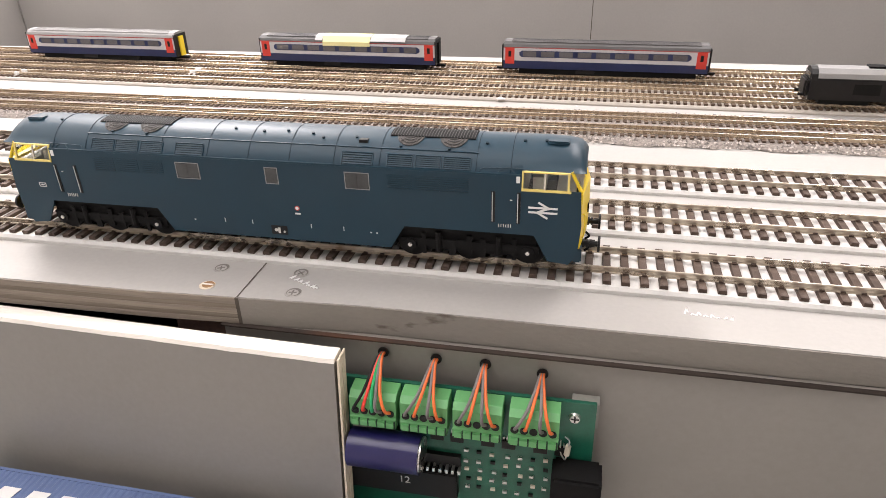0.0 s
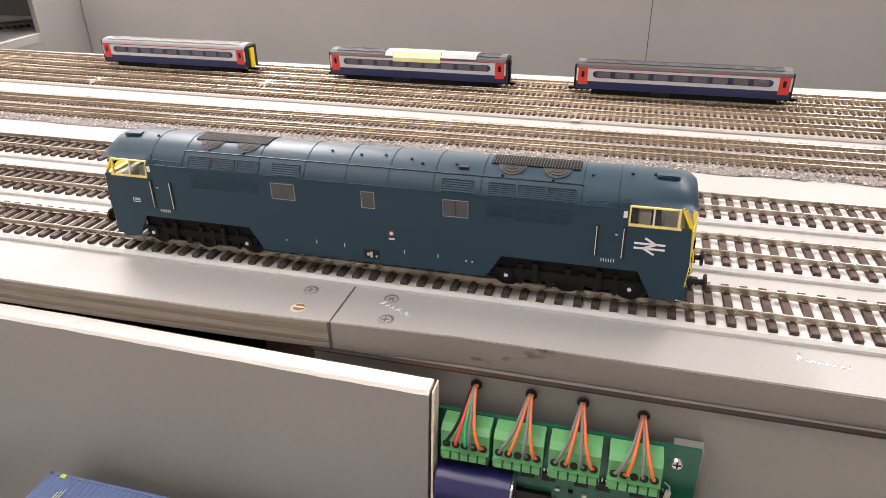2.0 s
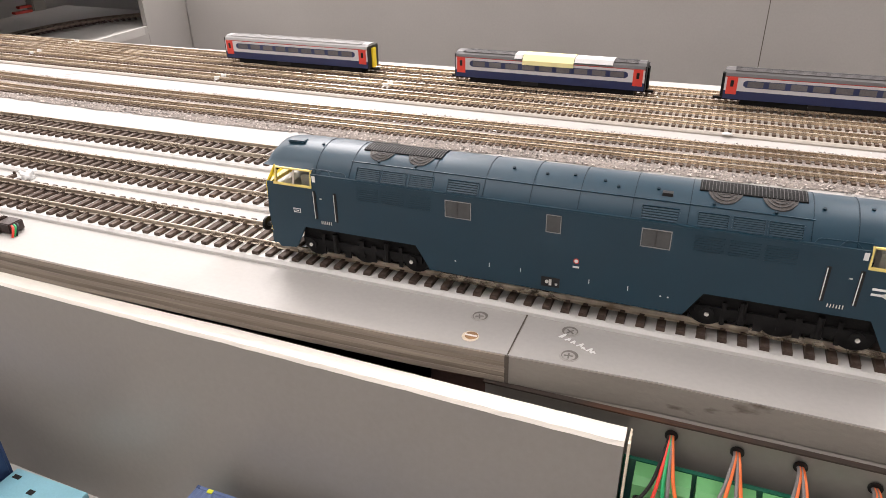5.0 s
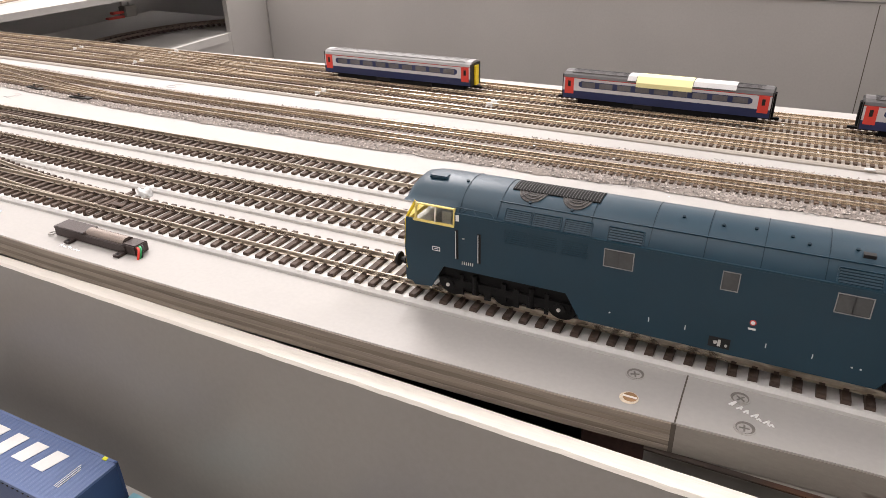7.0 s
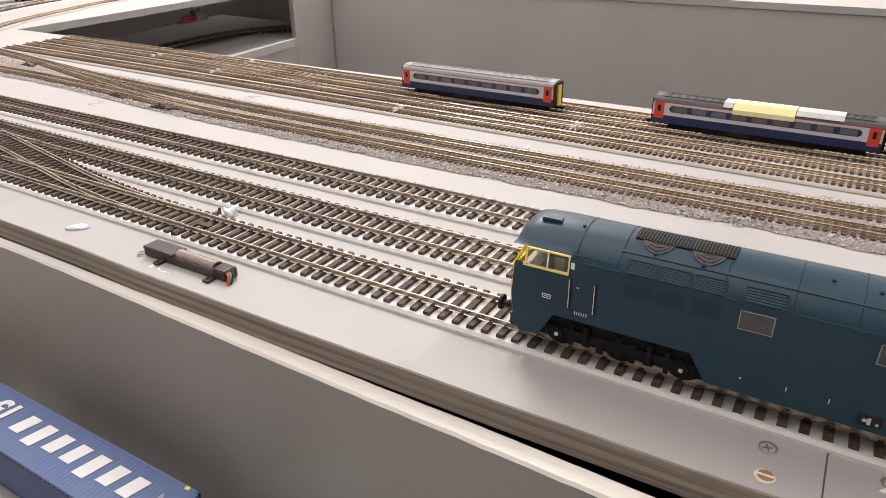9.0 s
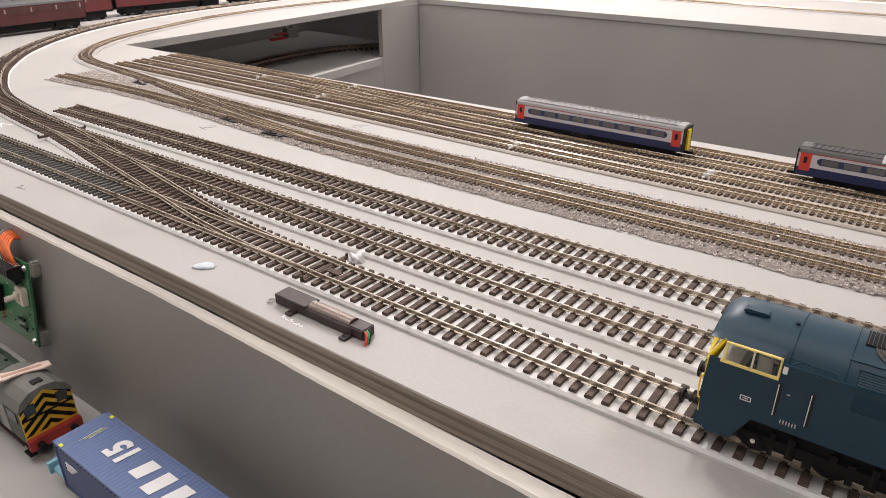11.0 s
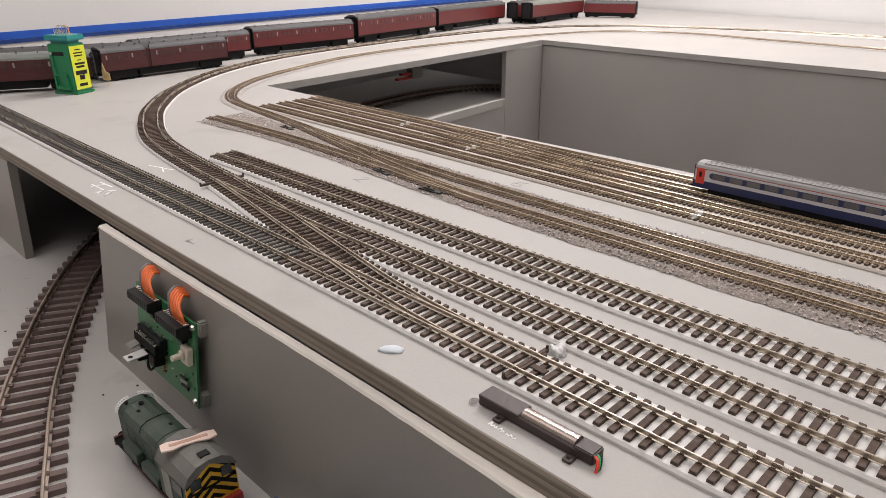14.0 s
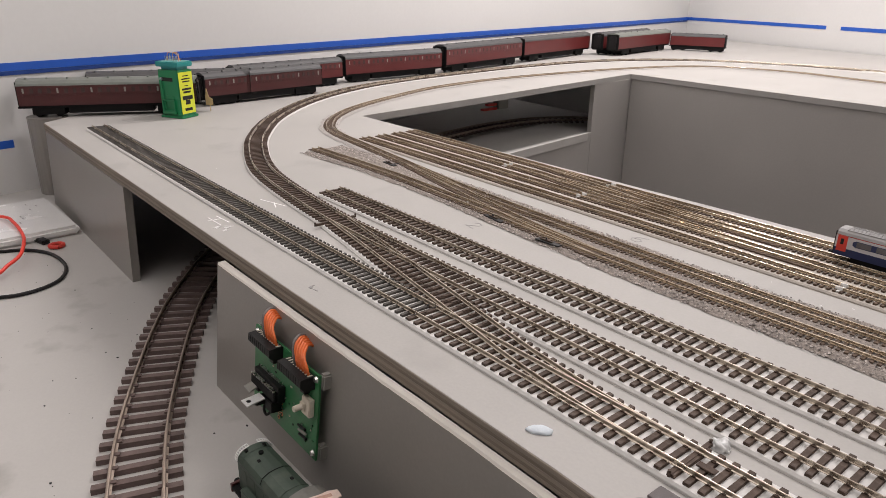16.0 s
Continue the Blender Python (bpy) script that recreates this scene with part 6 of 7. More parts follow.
# ---- circuit board with black connectors on the front panel ----
def board_black():
    th = thing("circuit_board", "light green circuit board with black connectors on the panel", "circuit board", (-0.277, 0.0866, -0.0630), -0.6)
    th.matrix_world = th.matrix_world @ Matrix.Rotation(radians(-6.6), 4, "X")
    hx, hz = 0.0465, 0.0312
    part("laminate", boxbm(-hx, hx, -0.0008, 0.0008, -hz, hz), M_PCBLIGHT, th)
    for sx in (-1, 1):
        for sz in (-1, 1):
            part("standoff", boxbm(sx * (hx - 0.0010) - 0.003, sx * (hx - 0.0010) + 0.003, 0.0008, 0.0090, sz * (hz - 0.005) - 0.0055, sz * (hz - 0.005) + 0.0055, bevel=0.0012), M_CABGREY, th, "grey plastic mounting block")
            sc = bmesh.new()
            cyl(sc, (sx * (hx - 0.0036), -0.0008, sz * (hz - 0.004)), (sx * (hx - 0.0036), -0.0024, sz * (hz - 0.004)), 0.0024, 0.0016, seg=14)
            part("screw", sc, M_STEEL, th)
    # stepped terminal strips with a row of contact slots and a fan of looped wires
    for xa, xb, zt, wires in ((-0.0365, -0.0030, 0.0312, 6), (0.0085, 0.0415, 0.0290, 6)):
        profile = [(-0.0008, zt - 0.0095), (-0.0080, zt - 0.0095), (-0.0112, zt - 0.0066), (-0.0112, zt - 0.0008), (-0.0062, zt), (-0.0008, zt)]
        con = part("connector", prismbm(profile, "x", xa, xb), M_BLACK, th, "black stepped plastic connector")
        foot = bmesh.new()
        box(foot, xb - 0.0120, xb - 0.0060, -0.0050, -0.0008, zt - 0.0150, zt - 0.0096)
        part("foot", foot, M_BLACK, con)
        for k in range(10):
            x = xa + 0.0020 + k * (xb - xa - 0.0040) / 9
            part("contact", boxbm(x - 0.0006, x + 0.0006, -0.0056, -0.0020, zt - 0.0003, zt + 0.0003), M_CREAM, con)
        for k in range(11):
            x = xa + 0.0004 + k * (xb - xa - 0.0008) / 10
            part("rib", boxbm(x - 0.0002, x + 0.0002, -0.01135, -0.0090, zt - 0.0064, zt - 0.0012), M_BLACKMATT, con)
        for k in range(wires):
            xw = xa + 0.0125 + k * 0.0034
            xh = xa + 0.0050 + k * 0.0021
            top = zt + 0.0172 - 0.0006 * k
            part("wire", tubebm([(xw, -0.0040, zt), (xw + 0.0004, -0.0056, zt + 0.0055), (xw * 0.6 + xh * 0.4, -0.0046, top - 0.0036), (xw * 0.3 + xh * 0.7, -0.0010, top - 0.0004), (xh, 0.0035, top - 0.0002), (xh, 0.0110, top - 0.0036)], 0.00112 - 0.0001 * (k % 2), seg=8), M_ORANGE if k else M_WGREY, con)
    # long chip in its socket
    ic = part("chip_socket", boxbm(-0.0360, 0.0025, -0.0062, -0.0008, -0.0095, 0.0030, bevel=0.0004), M_BLACK, th)
    part("chip", boxbm(-0.0352, 0.0017, -0.0092, -0.0062, -0.0085, -0.0005, bevel=0.0006), M_BLACKMATT, ic, "matt black chip")
    for dz, dy in ((-0.0002, -0.0080), (0.0034, -0.0014)):
        for k in range(14):
            part("pin", boxbm(-0.0345 + k * 0.0026, -0.0333 + k * 0.0026, dy - 0.0014, dy + 0.0012, dz - 0.0008, dz + 0.0004), M_STEEL, ic)
    # two power transistors standing off the board, one with its bright tab outwards
    for x, z, tip, bright in ((-0.0215, -0.0110, 0.0245, True), (-0.0345, -0.0080, 0.0170, False)):
        tr_ = part("transistor", boxbm(x, x + 0.0098, -tip + 0.0085, -0.0050, z - 0.0044, z - 0.0010, bevel=0.0004), M_BLACK, th, "black power transistor")
        tab = bmesh.new()
        prism(tab, [(x + 0.0040, -tip), (x + 0.0138, -tip), (x + 0.0096, -0.0090), (x + 0.0001, -0.0090)], "z", z - 0.0009, z)
        part("heat_tab", tab, M_TAB if bright else M_CABGREY, tr_, "bright metal heat tab" if bright else "dull metal heat tab")
        if bright:
            part("tab_hole", cylbm((x + 0.0080, -tip + 0.0038, z - 0.0010), (x + 0.0080, -tip + 0.0038, z + 0.0002), 0.0017, seg=16), M_BLACK, tr_)
        for k in range(3):
            part("lead", tubebm([(x + 0.0024 + k * 0.0025, -0.0055, z - 0.0027), (x + 0.0024 + k * 0.0025, -0.0006, z - 0.0027)], 0.0004, seg=6), M_STEEL, tr_)
    part("relay", boxbm(-0.0120, -0.0020, -0.0090, -0.0008, -0.0185, -0.0105, bevel=0.0005), M_BLACK, th)
    part("cable", tubebm([(-0.0150, -0.0060, -0.0140), (-0.0145, -0.0085, -0.0200), (-0.0115, -0.0080, -0.0240), (-0.0090, -0.0060, -0.0210), (-0.0085, -0.0030, -0.0160)], 0.0010, seg=8), M_BLACK, th)
    wc = part("push_switch", boxbm(0.0320, 0.0425, -0.0050, -0.0008, -0.0005, 0.0125, bevel=0.0006), M_CREAM, th, "cream plastic switch")
    part("rod", cylbm((0.0355, -0.0050, 0.0060), (0.0362, -0.0128, 0.0058), 0.0022, 0.0020, seg=12), M_CREAM, wc)
    part("rod_collar", boxbm(0.0328, 0.0383, -0.0068, -0.0048, 0.0030, 0.0088, bevel=0.0004), M_CREAM, wc)
    rnd = random.Random(4)
    for k in range(44):
        x, z = rnd.uniform(-hx + 0.004, hx - 0.004), rnd.uniform(-hz + 0.004, hz - 0.012)
        wide = rnd.uniform(0.0005, 0.0013)
        part("chip_component", boxbm(x - wide, x + wide, -0.0014, -0.0008, z - 0.0005, z + 0.0005), (M_BLACK, M_STEEL, M_SOLDERMASK, M_CREAM)[k % 4], th)
    for k in range(7):
        x, z = -0.006 + (k % 2) * 0.0042, -0.0120 - (k // 2) * 0.0044
        part("solder_pad", cylbm((x, -0.0008, z), (x, -0.0011, z), 0.0016, seg=14), M_COPPER, th)
        part("solder_hole", cylbm((x, -0.0010, z), (x, -0.0012, z), 0.0008, seg=10), M_BLACK, th)
    for k in range(3):
        part("resistor", tubebm([(0.024 + 0.001 * k, -0.0022, -0.0150 - 0.003 * k), (0.034 + 0.001 * k, -0.0022, -0.0140 - 0.003 * k)], 0.0009, seg=8), M_BLACK if k != 1 else M_CABGREY, th)
    return th


board_black()


# ---- circuit board with green terminals on the recessed fascia ----
def board_green():
    y = 0.0985
    th = thing("circuit_board", "dark green circuit board with four green terminal blocks", "circuit board", (0, 0, 0))
    part("laminate", boxbm(0.330, 0.4490, y, y + 0.0016, -0.105, -0.0265), M_PCB, th)
    for zc in (-0.034, -0.098):
        part("standoff", boxbm(0.4400, 0.4500, y + 0.0016, 0.1054, zc - 0.005, zc + 0.006), M_CABGREY, th)
    part("screw", cylbm((0.4415, y, -0.0335), (0.4415, y - 0.0012, -0.0335), 0.0023, 0.0018, seg=18), M_STEEL, th)
    part("screw_slot", boxbm(0.4400, 0.4430, y - 0.00135, y - 0.0011, -0.0338, -0.0332), M_BLACK, th)
    part("screw_slot", boxbm(0.4412, 0.4418, y - 0.00135, y - 0.0011, -0.0350, -0.0320), M_BLACK, th)
    wires = [("k", "r", "g", "w", "o"), ("w", "o", "", "w", "o"), ("w", "o", "", "w", "o"), ("w", "o", "", "w", "o")]
    mats = {"k": M_BLACK, "r": M_WRED, "g": M_WGREEN, "w": M_WGREY, "o": M_ORANGE}
    holes = ((0.3670, -0.0185), (0.3880, -0.0190), (0.4070, -0.0190), (0.4285, -0.0205))
    for k, x0 in enumerate((0.3572, 0.3770, 0.3972, 0.4180)):
        x1 = x0 + 0.0182
        prof = [(y, -0.0270), (y - 0.0060, -0.0274), (y - 0.0085, -0.0294), (y - 0.0088, -0.0370), (y - 0.0098, -0.0374), (y - 0.0098, -0.0410), (y, -0.0414)]
        tb = part("terminal_block", prismbm(prof, "x", x0, x1), M_TERMGREEN, th, "green screw terminal block")
        for j in range(5):
            xc = x0 + 0.0022 + j * 0.00345
            part("socket", cylbm((xc, y - 0.0080, -0.0350), (xc, y - 0.0092, -0.0350), 0.0015, seg=12), M_BLACK, tb)
            fl = bmesh.new()
            box(fl, xc - 0.0014, xc + 0.0014, y - 0.0108, y - 0.0097, -0.0406, -0.0380)
            part("lever", fl, M_TERMGREEN, tb)
            part("lever_gap", boxbm(xc + 0.0014, xc + 0.0020, y - 0.0102, y - 0.0097, -0.0411, -0.0376), M_TERMHOLE, tb)
            c = wires[k][j]
            if c:
                hx, hz = holes[k]
                bow = (xc - hx) * 0.75
                part("wire", tubebm([(xc, y - 0.0085, -0.0349), (xc - (0.001 if bow > 0 else -0.001), y - 0.0125, -0.0305), (hx + bow * 0.62, y - 0.0090, -0.0250), (hx + bow * 0.18, 0.1000, hz + 0.0004), (hx + bow * 0.1, 0.1060, hz - 0.0002)], 0.00062, seg=8), mats[c], tb)
        hx, hz = holes[k]
        part("cable_hole", cylbm((hx, 0.1052, hz), (hx, 0.1058, hz), 0.0022, seg=14), M_BLACK, th)
    cap = part("capacitor", cylbm((0.3562, y - 0.0090, -0.0535), (0.3845, y - 0.0090, -0.0535), 0.0078, seg=72), M_PURPLE, th, "blue-violet sleeved capacitor", smooth=False)
    part("capacitor_rim", cylbm((0.3846, y - 0.0090, -0.0535), (0.3853, y - 0.0090, -0.0535), 0.0070, seg=30), M_STEEL, cap)
    part("glue_blob", cylbm((0.3562, y - 0.004, -0.0475), (0.3640, y - 0.004, -0.0478), 0.0018, seg=10), M_CABGREY, th)
    ic = part("chip", boxbm(0.352, 0.3975, y - 0.0055, y - 0.0002, -0.0800, -0.0665, bevel=0.0004), M_BLACK, th)
    lettering("12", 0.0050, M_WHITE, ic, Matrix.Translation((0.3735, y - 0.0057, -0.0735)) @ Matrix.Rotation(radians(90), 4, "X"), "pen_number", "white hand-written number")
    pr = bmesh.new()
    for k in range(8):
        box(pr, 0.3800 + k * 0.00254, 0.3812 + k * 0.00254, y - 0.0050, y - 0.0020, -0.0660, -0.0640)
    part("pin_row", pr, M_STEEL, ic)
    part("header", boxbm(0.3790, 0.3985, y - 0.0020, y, -0.0650, -0.0595), M_BLACK, th)
    jack = part("power_jack", boxbm(0.4345, 0.4530, y - 0.0130, y, -0.0800, -0.0530, bevel=0.0012), M_BLACKMATT, th, "dusty black power jack")
    part("jack_face", boxbm(0.4370, 0.4480, y - 0.0134, y - 0.0128, -0.0720, -0.0640), M_CABGREY, jack)
    rs = part("resistor", cylbm((0.4395, y - 0.0025, -0.0500), (0.4400, y - 0.0025, -0.0455), 0.0011, seg=10), M_CREAM, th)
    part("lead", tubebm([(0.4400, y - 0.0025, -0.0455), (0.4402, y - 0.002, -0.0435), (0.4385, y - 0.0005, -0.0430)], 0.0003, seg=5), M_STEEL, rs)
    part("lead", tubebm([(0.4395, y - 0.0025, -0.0500), (0.4390, y - 0.003, -0.0520), (0.4372, y - 0.0015, -0.0500), (0.4370, y, -0.0450)], 0.0003, seg=5), M_STEEL, rs)
    rnd = random.Random(8)
    for k in range(8):
        x = 0.3690 + (k // 2) * 0.0202 + (k % 2) * 0.0080
        sm = part("driver_chip", boxbm(x - 0.0026, x + 0.0026, y - 0.0016, y, -0.0520, -0.0482), M_BLACK, th)
        lg = bmesh.new()
        for j in range(4):
            box(lg, x - 0.0022 + j * 0.0013, x - 0.0016 + j * 0.0013, y - 0.0010, y, -0.0482, -0.0466)
        part("legs", lg, M_STEEL, sm)
    for k in range(34):
        x, z = 0.4010 + (k % 7) * 0.0052 + rnd.uniform(-0.0006, 0.0006), -0.0570 - (k // 7) * 0.0048 + rnd.uniform(-0.0006, 0.0006)
        if x < 0.4330:
            part("chip_component", boxbm(x - 0.0009, x + 0.0009, y - 0.0009, y, z - 0.0006, z + 0.0006), (M_STEEL, M_BLACK, M_CREAM, M_STEEL)[k % 4], th)
    return th


board_green()


# ---- point motor beside the turnout ----
def point_motor():
    th = thing("point_motor", "brown-black point motor with coloured wires on the board", "point motor", (0.0196, 0.1216, 0.0), -0.6)
    th.matrix_world = th.matrix_world @ Matrix.Diagonal((0.78, 0.74, 0.56, 1.0))
    part("case", boxbm(-0.0380, 0.0300, -0.0062, 0.0062, 0.0006, 0.0085, bevel=0.0005), M_MOTOR, th)
    part("gear_cover", boxbm(-0.0380, -0.0090, -0.0066, 0.0066, 0.0080, 0.0105, bevel=0.0005), M_MOTOR, th)
    hb = bmesh.new()
    pts = [(0.0048 * math.cos(math.pi * k / 12), 0.0080 + 0.0048 * math.sin(math.pi * k / 12)) for k in range(13)]
    prism(hb, pts, "x", -0.0085, 0.0265)
    part("motor_can", hb, M_STEELBROWN, th, "shiny brown motor can")
    part("end_cap", boxbm(0.0265, 0.0385, -0.0055, 0.0055, 0.0006, 0.0100, bevel=0.0008), M_MOTOR, th)
    for x in (-0.0200, 0.0270):
        f = part("foot", boxbm(x - 0.0026, x + 0.0026, -0.0125, -0.0060, 0.0, 0.0026, bevel=0.0004), M_MOTOR, th)
        part("screw_recess", boxbm(x - 0.0012, x + 0.0012, -0.0112, -0.0092, 0.0025, 0.0028), M_BLACKMATT, f)
    part("loop", tubebm([(-0.0380, -0.004, 0.0015), (-0.0420, -0.0035, 0.0015), (-0.0440, -0.0065, 0.0015), (-0.0415, -0.0090, 0.0015), (-0.0390, -0.0065, 0.0015)], 0.0006, seg=7), M_CABGREY, th, "grey wire eyelet")
    for k, m in enumerate((M_WRED, M_WGREEN, M_BLACK)):
        part("wire", tubebm([(0.0370, -0.003 + k * 0.0018, 0.0085), (0.0405, -0.0045 + k * 0.0018, 0.0075), (0.0420, -0.0065 + k * 0.0015, 0.0040), (0.0420, -0.0078 + k * 0.0015, 0.0)], 0.0008, seg=7), m, th)
    return th


M_MOTOR = material("brown_black_plastic", (0.056, 0.041, 0.038), 0.42, vary=0.2, scale=200, fine=2000, bump=0.15, shine=0.28)
M_STEELBROWN = material("brown_tinted_steel", (0.30, 0.25, 0.22), 0.25, metal=0.9, vary=0.1, scale=100)
point_motor()


def lump(name, label, category, x, y, z, rx, ry, rz, mat, seed, rough=0.25, turn=0):
    bm = bmesh.new()
    bmesh.ops.create_icosphere(bm, subdivisions=3, radius=1.0)
    for v in bm.verts:
        k = 1 + rough * noise.noise(v.co * 1.7 + Vector((seed, seed * 2, 0)))
        v.co = Vector((v.co.x * rx * k, v.co.y * ry * k, max(-0.2, v.co.z) * rz * k))
    ob = link(name, bm, mat, smooth=True)
    ob.matrix_world = pose(x, y, z + rz * 0.2, 0, 0, turn)
    return tagged(ob, label, category)


lump("putty_blob", "flattened pale blue putty blob on the board", "putty", -0.0735, 0.1212, 0.0, 0.0068, 0.0037, 0.0017, M_PAD, 3, 0.24, 38)
lump("plastic_scrap", "crumpled clear plastic scrap beside the points", "plastic scrap", -0.0105, 0.1770, 0.0, 0.0046, 0.0032, 0.0042, M_SCRAP, 9, 0.9)
lump("clay_crumb", "orange clay crumb beside the near track", "crumb", 0.3765, 0.1352, 0.0, 0.0026, 0.0012, 0.0015, M_RUST, 5)
lump("clay_crumb", "orange clay crumb between the sleepers", "crumb", 0.4800, 0.1345, 0.0015, 0.0010, 0.0008, 0.0008, M_RUST, 6)

# turnout tie bars and levers
for x, y0, y1, z in ((-0.0130, 0.1380, 0.1720, UZ), (-0.4000, 0.1860, 0.2280, UZ)):
    tb = thing("turnout_tie_bar", "black tie bar moving the turnout blades", "tie bar", (x, 0, z))
    part("bar", boxbm(-0.0012, 0.0012, y0, y1, 0.0, 0.0019), M_SLEEPER, tb)
    for y in (y0, y1):
        part("stud", cylbm((0, y, 0.0), (0, y, 0.0034), 0.0008, seg=10), M_SLEEPER, tb)
sp_ = thing("turnout_spring_box", "black spring housing between the turnout rails", "spring housing", (-0.004, 0.1535, UZ + 0.0016))
part("case", boxbm(-0.0045, 0.0045, -0.0020, 0.0020, 0.0, 0.0009, bevel=0.0002), M_SLEEPER, sp_)


# ---- screws and holes in the board ----
def wood_screw(x, y, turn):
    th = thing("wood_screw", "countersunk steel cross-head screw in the board", "screw", (x, y, 0.0), turn, "board screws")
    part("rim", cylbm((0, 0, -0.0004), (0, 0, 0.00012), 0.0036, 0.0034, seg=22), M_SCREWGREY, th)
    # off-centre dark disc paints the shadow crescent round the head
    part("countersink", cylbm((0.0002, 0.0003, -0.0004), (0.0002, 0.0003, 0.0002), 0.0030, seg=22), M_SINK, th, "countersunk rim with its shadow painted as a dark ring")
    part("head", cylbm((-0.0001, -0.0003, -0.0004), (-0.0001, -0.0003, 0.0003), 0.0027, 0.0023, seg=20), M_SCREWGREY, th)
    part("slot", boxbm(-0.0017, 0.0015, -0.0006, 0.0000, 0.0002, 0.0004), M_SINK, th)
    part("slot", boxbm(-0.0004, 0.0002, -0.0020, 0.0014, 0.0002, 0.0004), M_SINK, th)


for x, y, a in ((0.2910, 0.1265, 20), (0.3290, 0.1130, 5), (0.3262, 0.1280, 50)):
    wood_screw(x, y, a)
hl_ = thing("countersunk_hole", "countersunk raw wood hole with a splintered rim", "hole", (0.2920, 0.1125, 0.0), 0, kind="structure")
part("rim", cylbm((0, 0, -0.0004), (0, 0, 0.0002), 0.0035, 0.0032, seg=22), M_ENDPLY, hl_)
part("bore", cylbm((0.0003, 0.0004, 0.0001), (0.0003, 0.0004, 0.0003), 0.0025, seg=18), M_BROWNWOOD, hl_)
part("splinter", boxbm(-0.0022, 0.0026, -0.0001, 0.0007, 0.0002, 0.0005), M_RAWWOOD, hl_)
jl = bmesh.new()
strokes(jl, [[(0.3083, 0.1064), (0.3082, 0.1200), (0.3082, 0.1345)]], 0.00055, Matrix.Translation((0, 0, 0.0001)))
tagged(link("board_joint", jl, M_DARK), "dark joint line between two boards", "joint", "", "structure")


def scribble(x, y, turn, size, n, seed, mat=None, label="faint white chalk scribble on the board"):
    rnd = random.Random(seed)
    lines = []
    px = 0.0
    for k in range(n):
        px += size * rnd.uniform(0.35, 0.6)
        h = size * rnd.uniform(0.15, 0.5) if k else size * 0.9
        lines.append([(px, 0), (px + size * rnd.uniform(0.05, 0.2), h), (px + size * rnd.uniform(0.15, 0.35), h * rnd.uniform(0, 0.5))])
    bm = bmesh.new()
    strokes(bm, lines, size * 0.13, pose(x, y, 0.0001, 0, 0, turn))
    tagged(link("chalk_mark", bm, mat or M_PENCIL), label, "chalk mark", "", "structure")


scribble(0.3205, 0.1245, -25, 0.0050, 7, 2)
scribble(0.4760, 0.1235, -6, 0.0046, 8, 3)
scribble(0.0005, 0.1098, -2, 0.0045, 8, 4)
scribble(-0.4600, 0.1290, -30, 0.0080, 4, 5)
scribble(-0.4640, 0.1170, 5, 0.0080, 2, 6)
scribble(-0.2960, 0.1180, 10, 0.0060, 4, 7, M_GREYPEN, "grey pencil scribble on the board")
scribble(0.2900, 0.3700, 60, 0.0060, 2, 9, M_GREYPEN, "grey pencil mark beside the sidings")


# single figures pencilled and chalked on the grey paint
def pen_lines(lines, x, y, turn, width, mat, label):
    bm = bmesh.new()
    strokes(bm, lines, width, pose(x, y, 0.0001, 0, 0, turn))
    tagged(link("pen_mark", bm, mat), label, "pen mark", "", "structure")


TWO = [[(-0.006, 0.004), (-0.003, 0.007), (0.002, 0.006), (0.003, 0.002), (-0.006, -0.006), (0.006, -0.006)]]
SIX = [[(0.004, 0.008), (-0.003, 0.004), (-0.006, -0.002), (-0.003, -0.006), (0.003, -0.006), (0.005, -0.002), (0.001, 0.001), (-0.005, -0.001)]]
pen_lines(TWO, -0.3190, 0.3030, -10, 0.0009, M_GREYPEN, "pencilled figure on the grey board")
pen_lines(SIX, -0.2050, 0.3890, -10, 0.0009, M_GREYPEN, "pencilled figure on the grey board")
pen_lines([[(-0.020, 0.004), (0.016, 0.006)], [(-0.002, 0.006), (0.012, -0.003)]], -0.4910, 0.1885, 12, 0.0012, M_PENCIL, "white chalk stroke beside the curved track")
pen_lines([[(-0.012, 0.006), (0.012, 0.006)], [(-0.012, -0.002), (0.014, -0.003)], [(-0.002, 0.006), (-0.004, -0.006)]], -0.4760, 0.1275, 4, 0.0012, M_PENCIL, "white chalk marks beside the straight track")


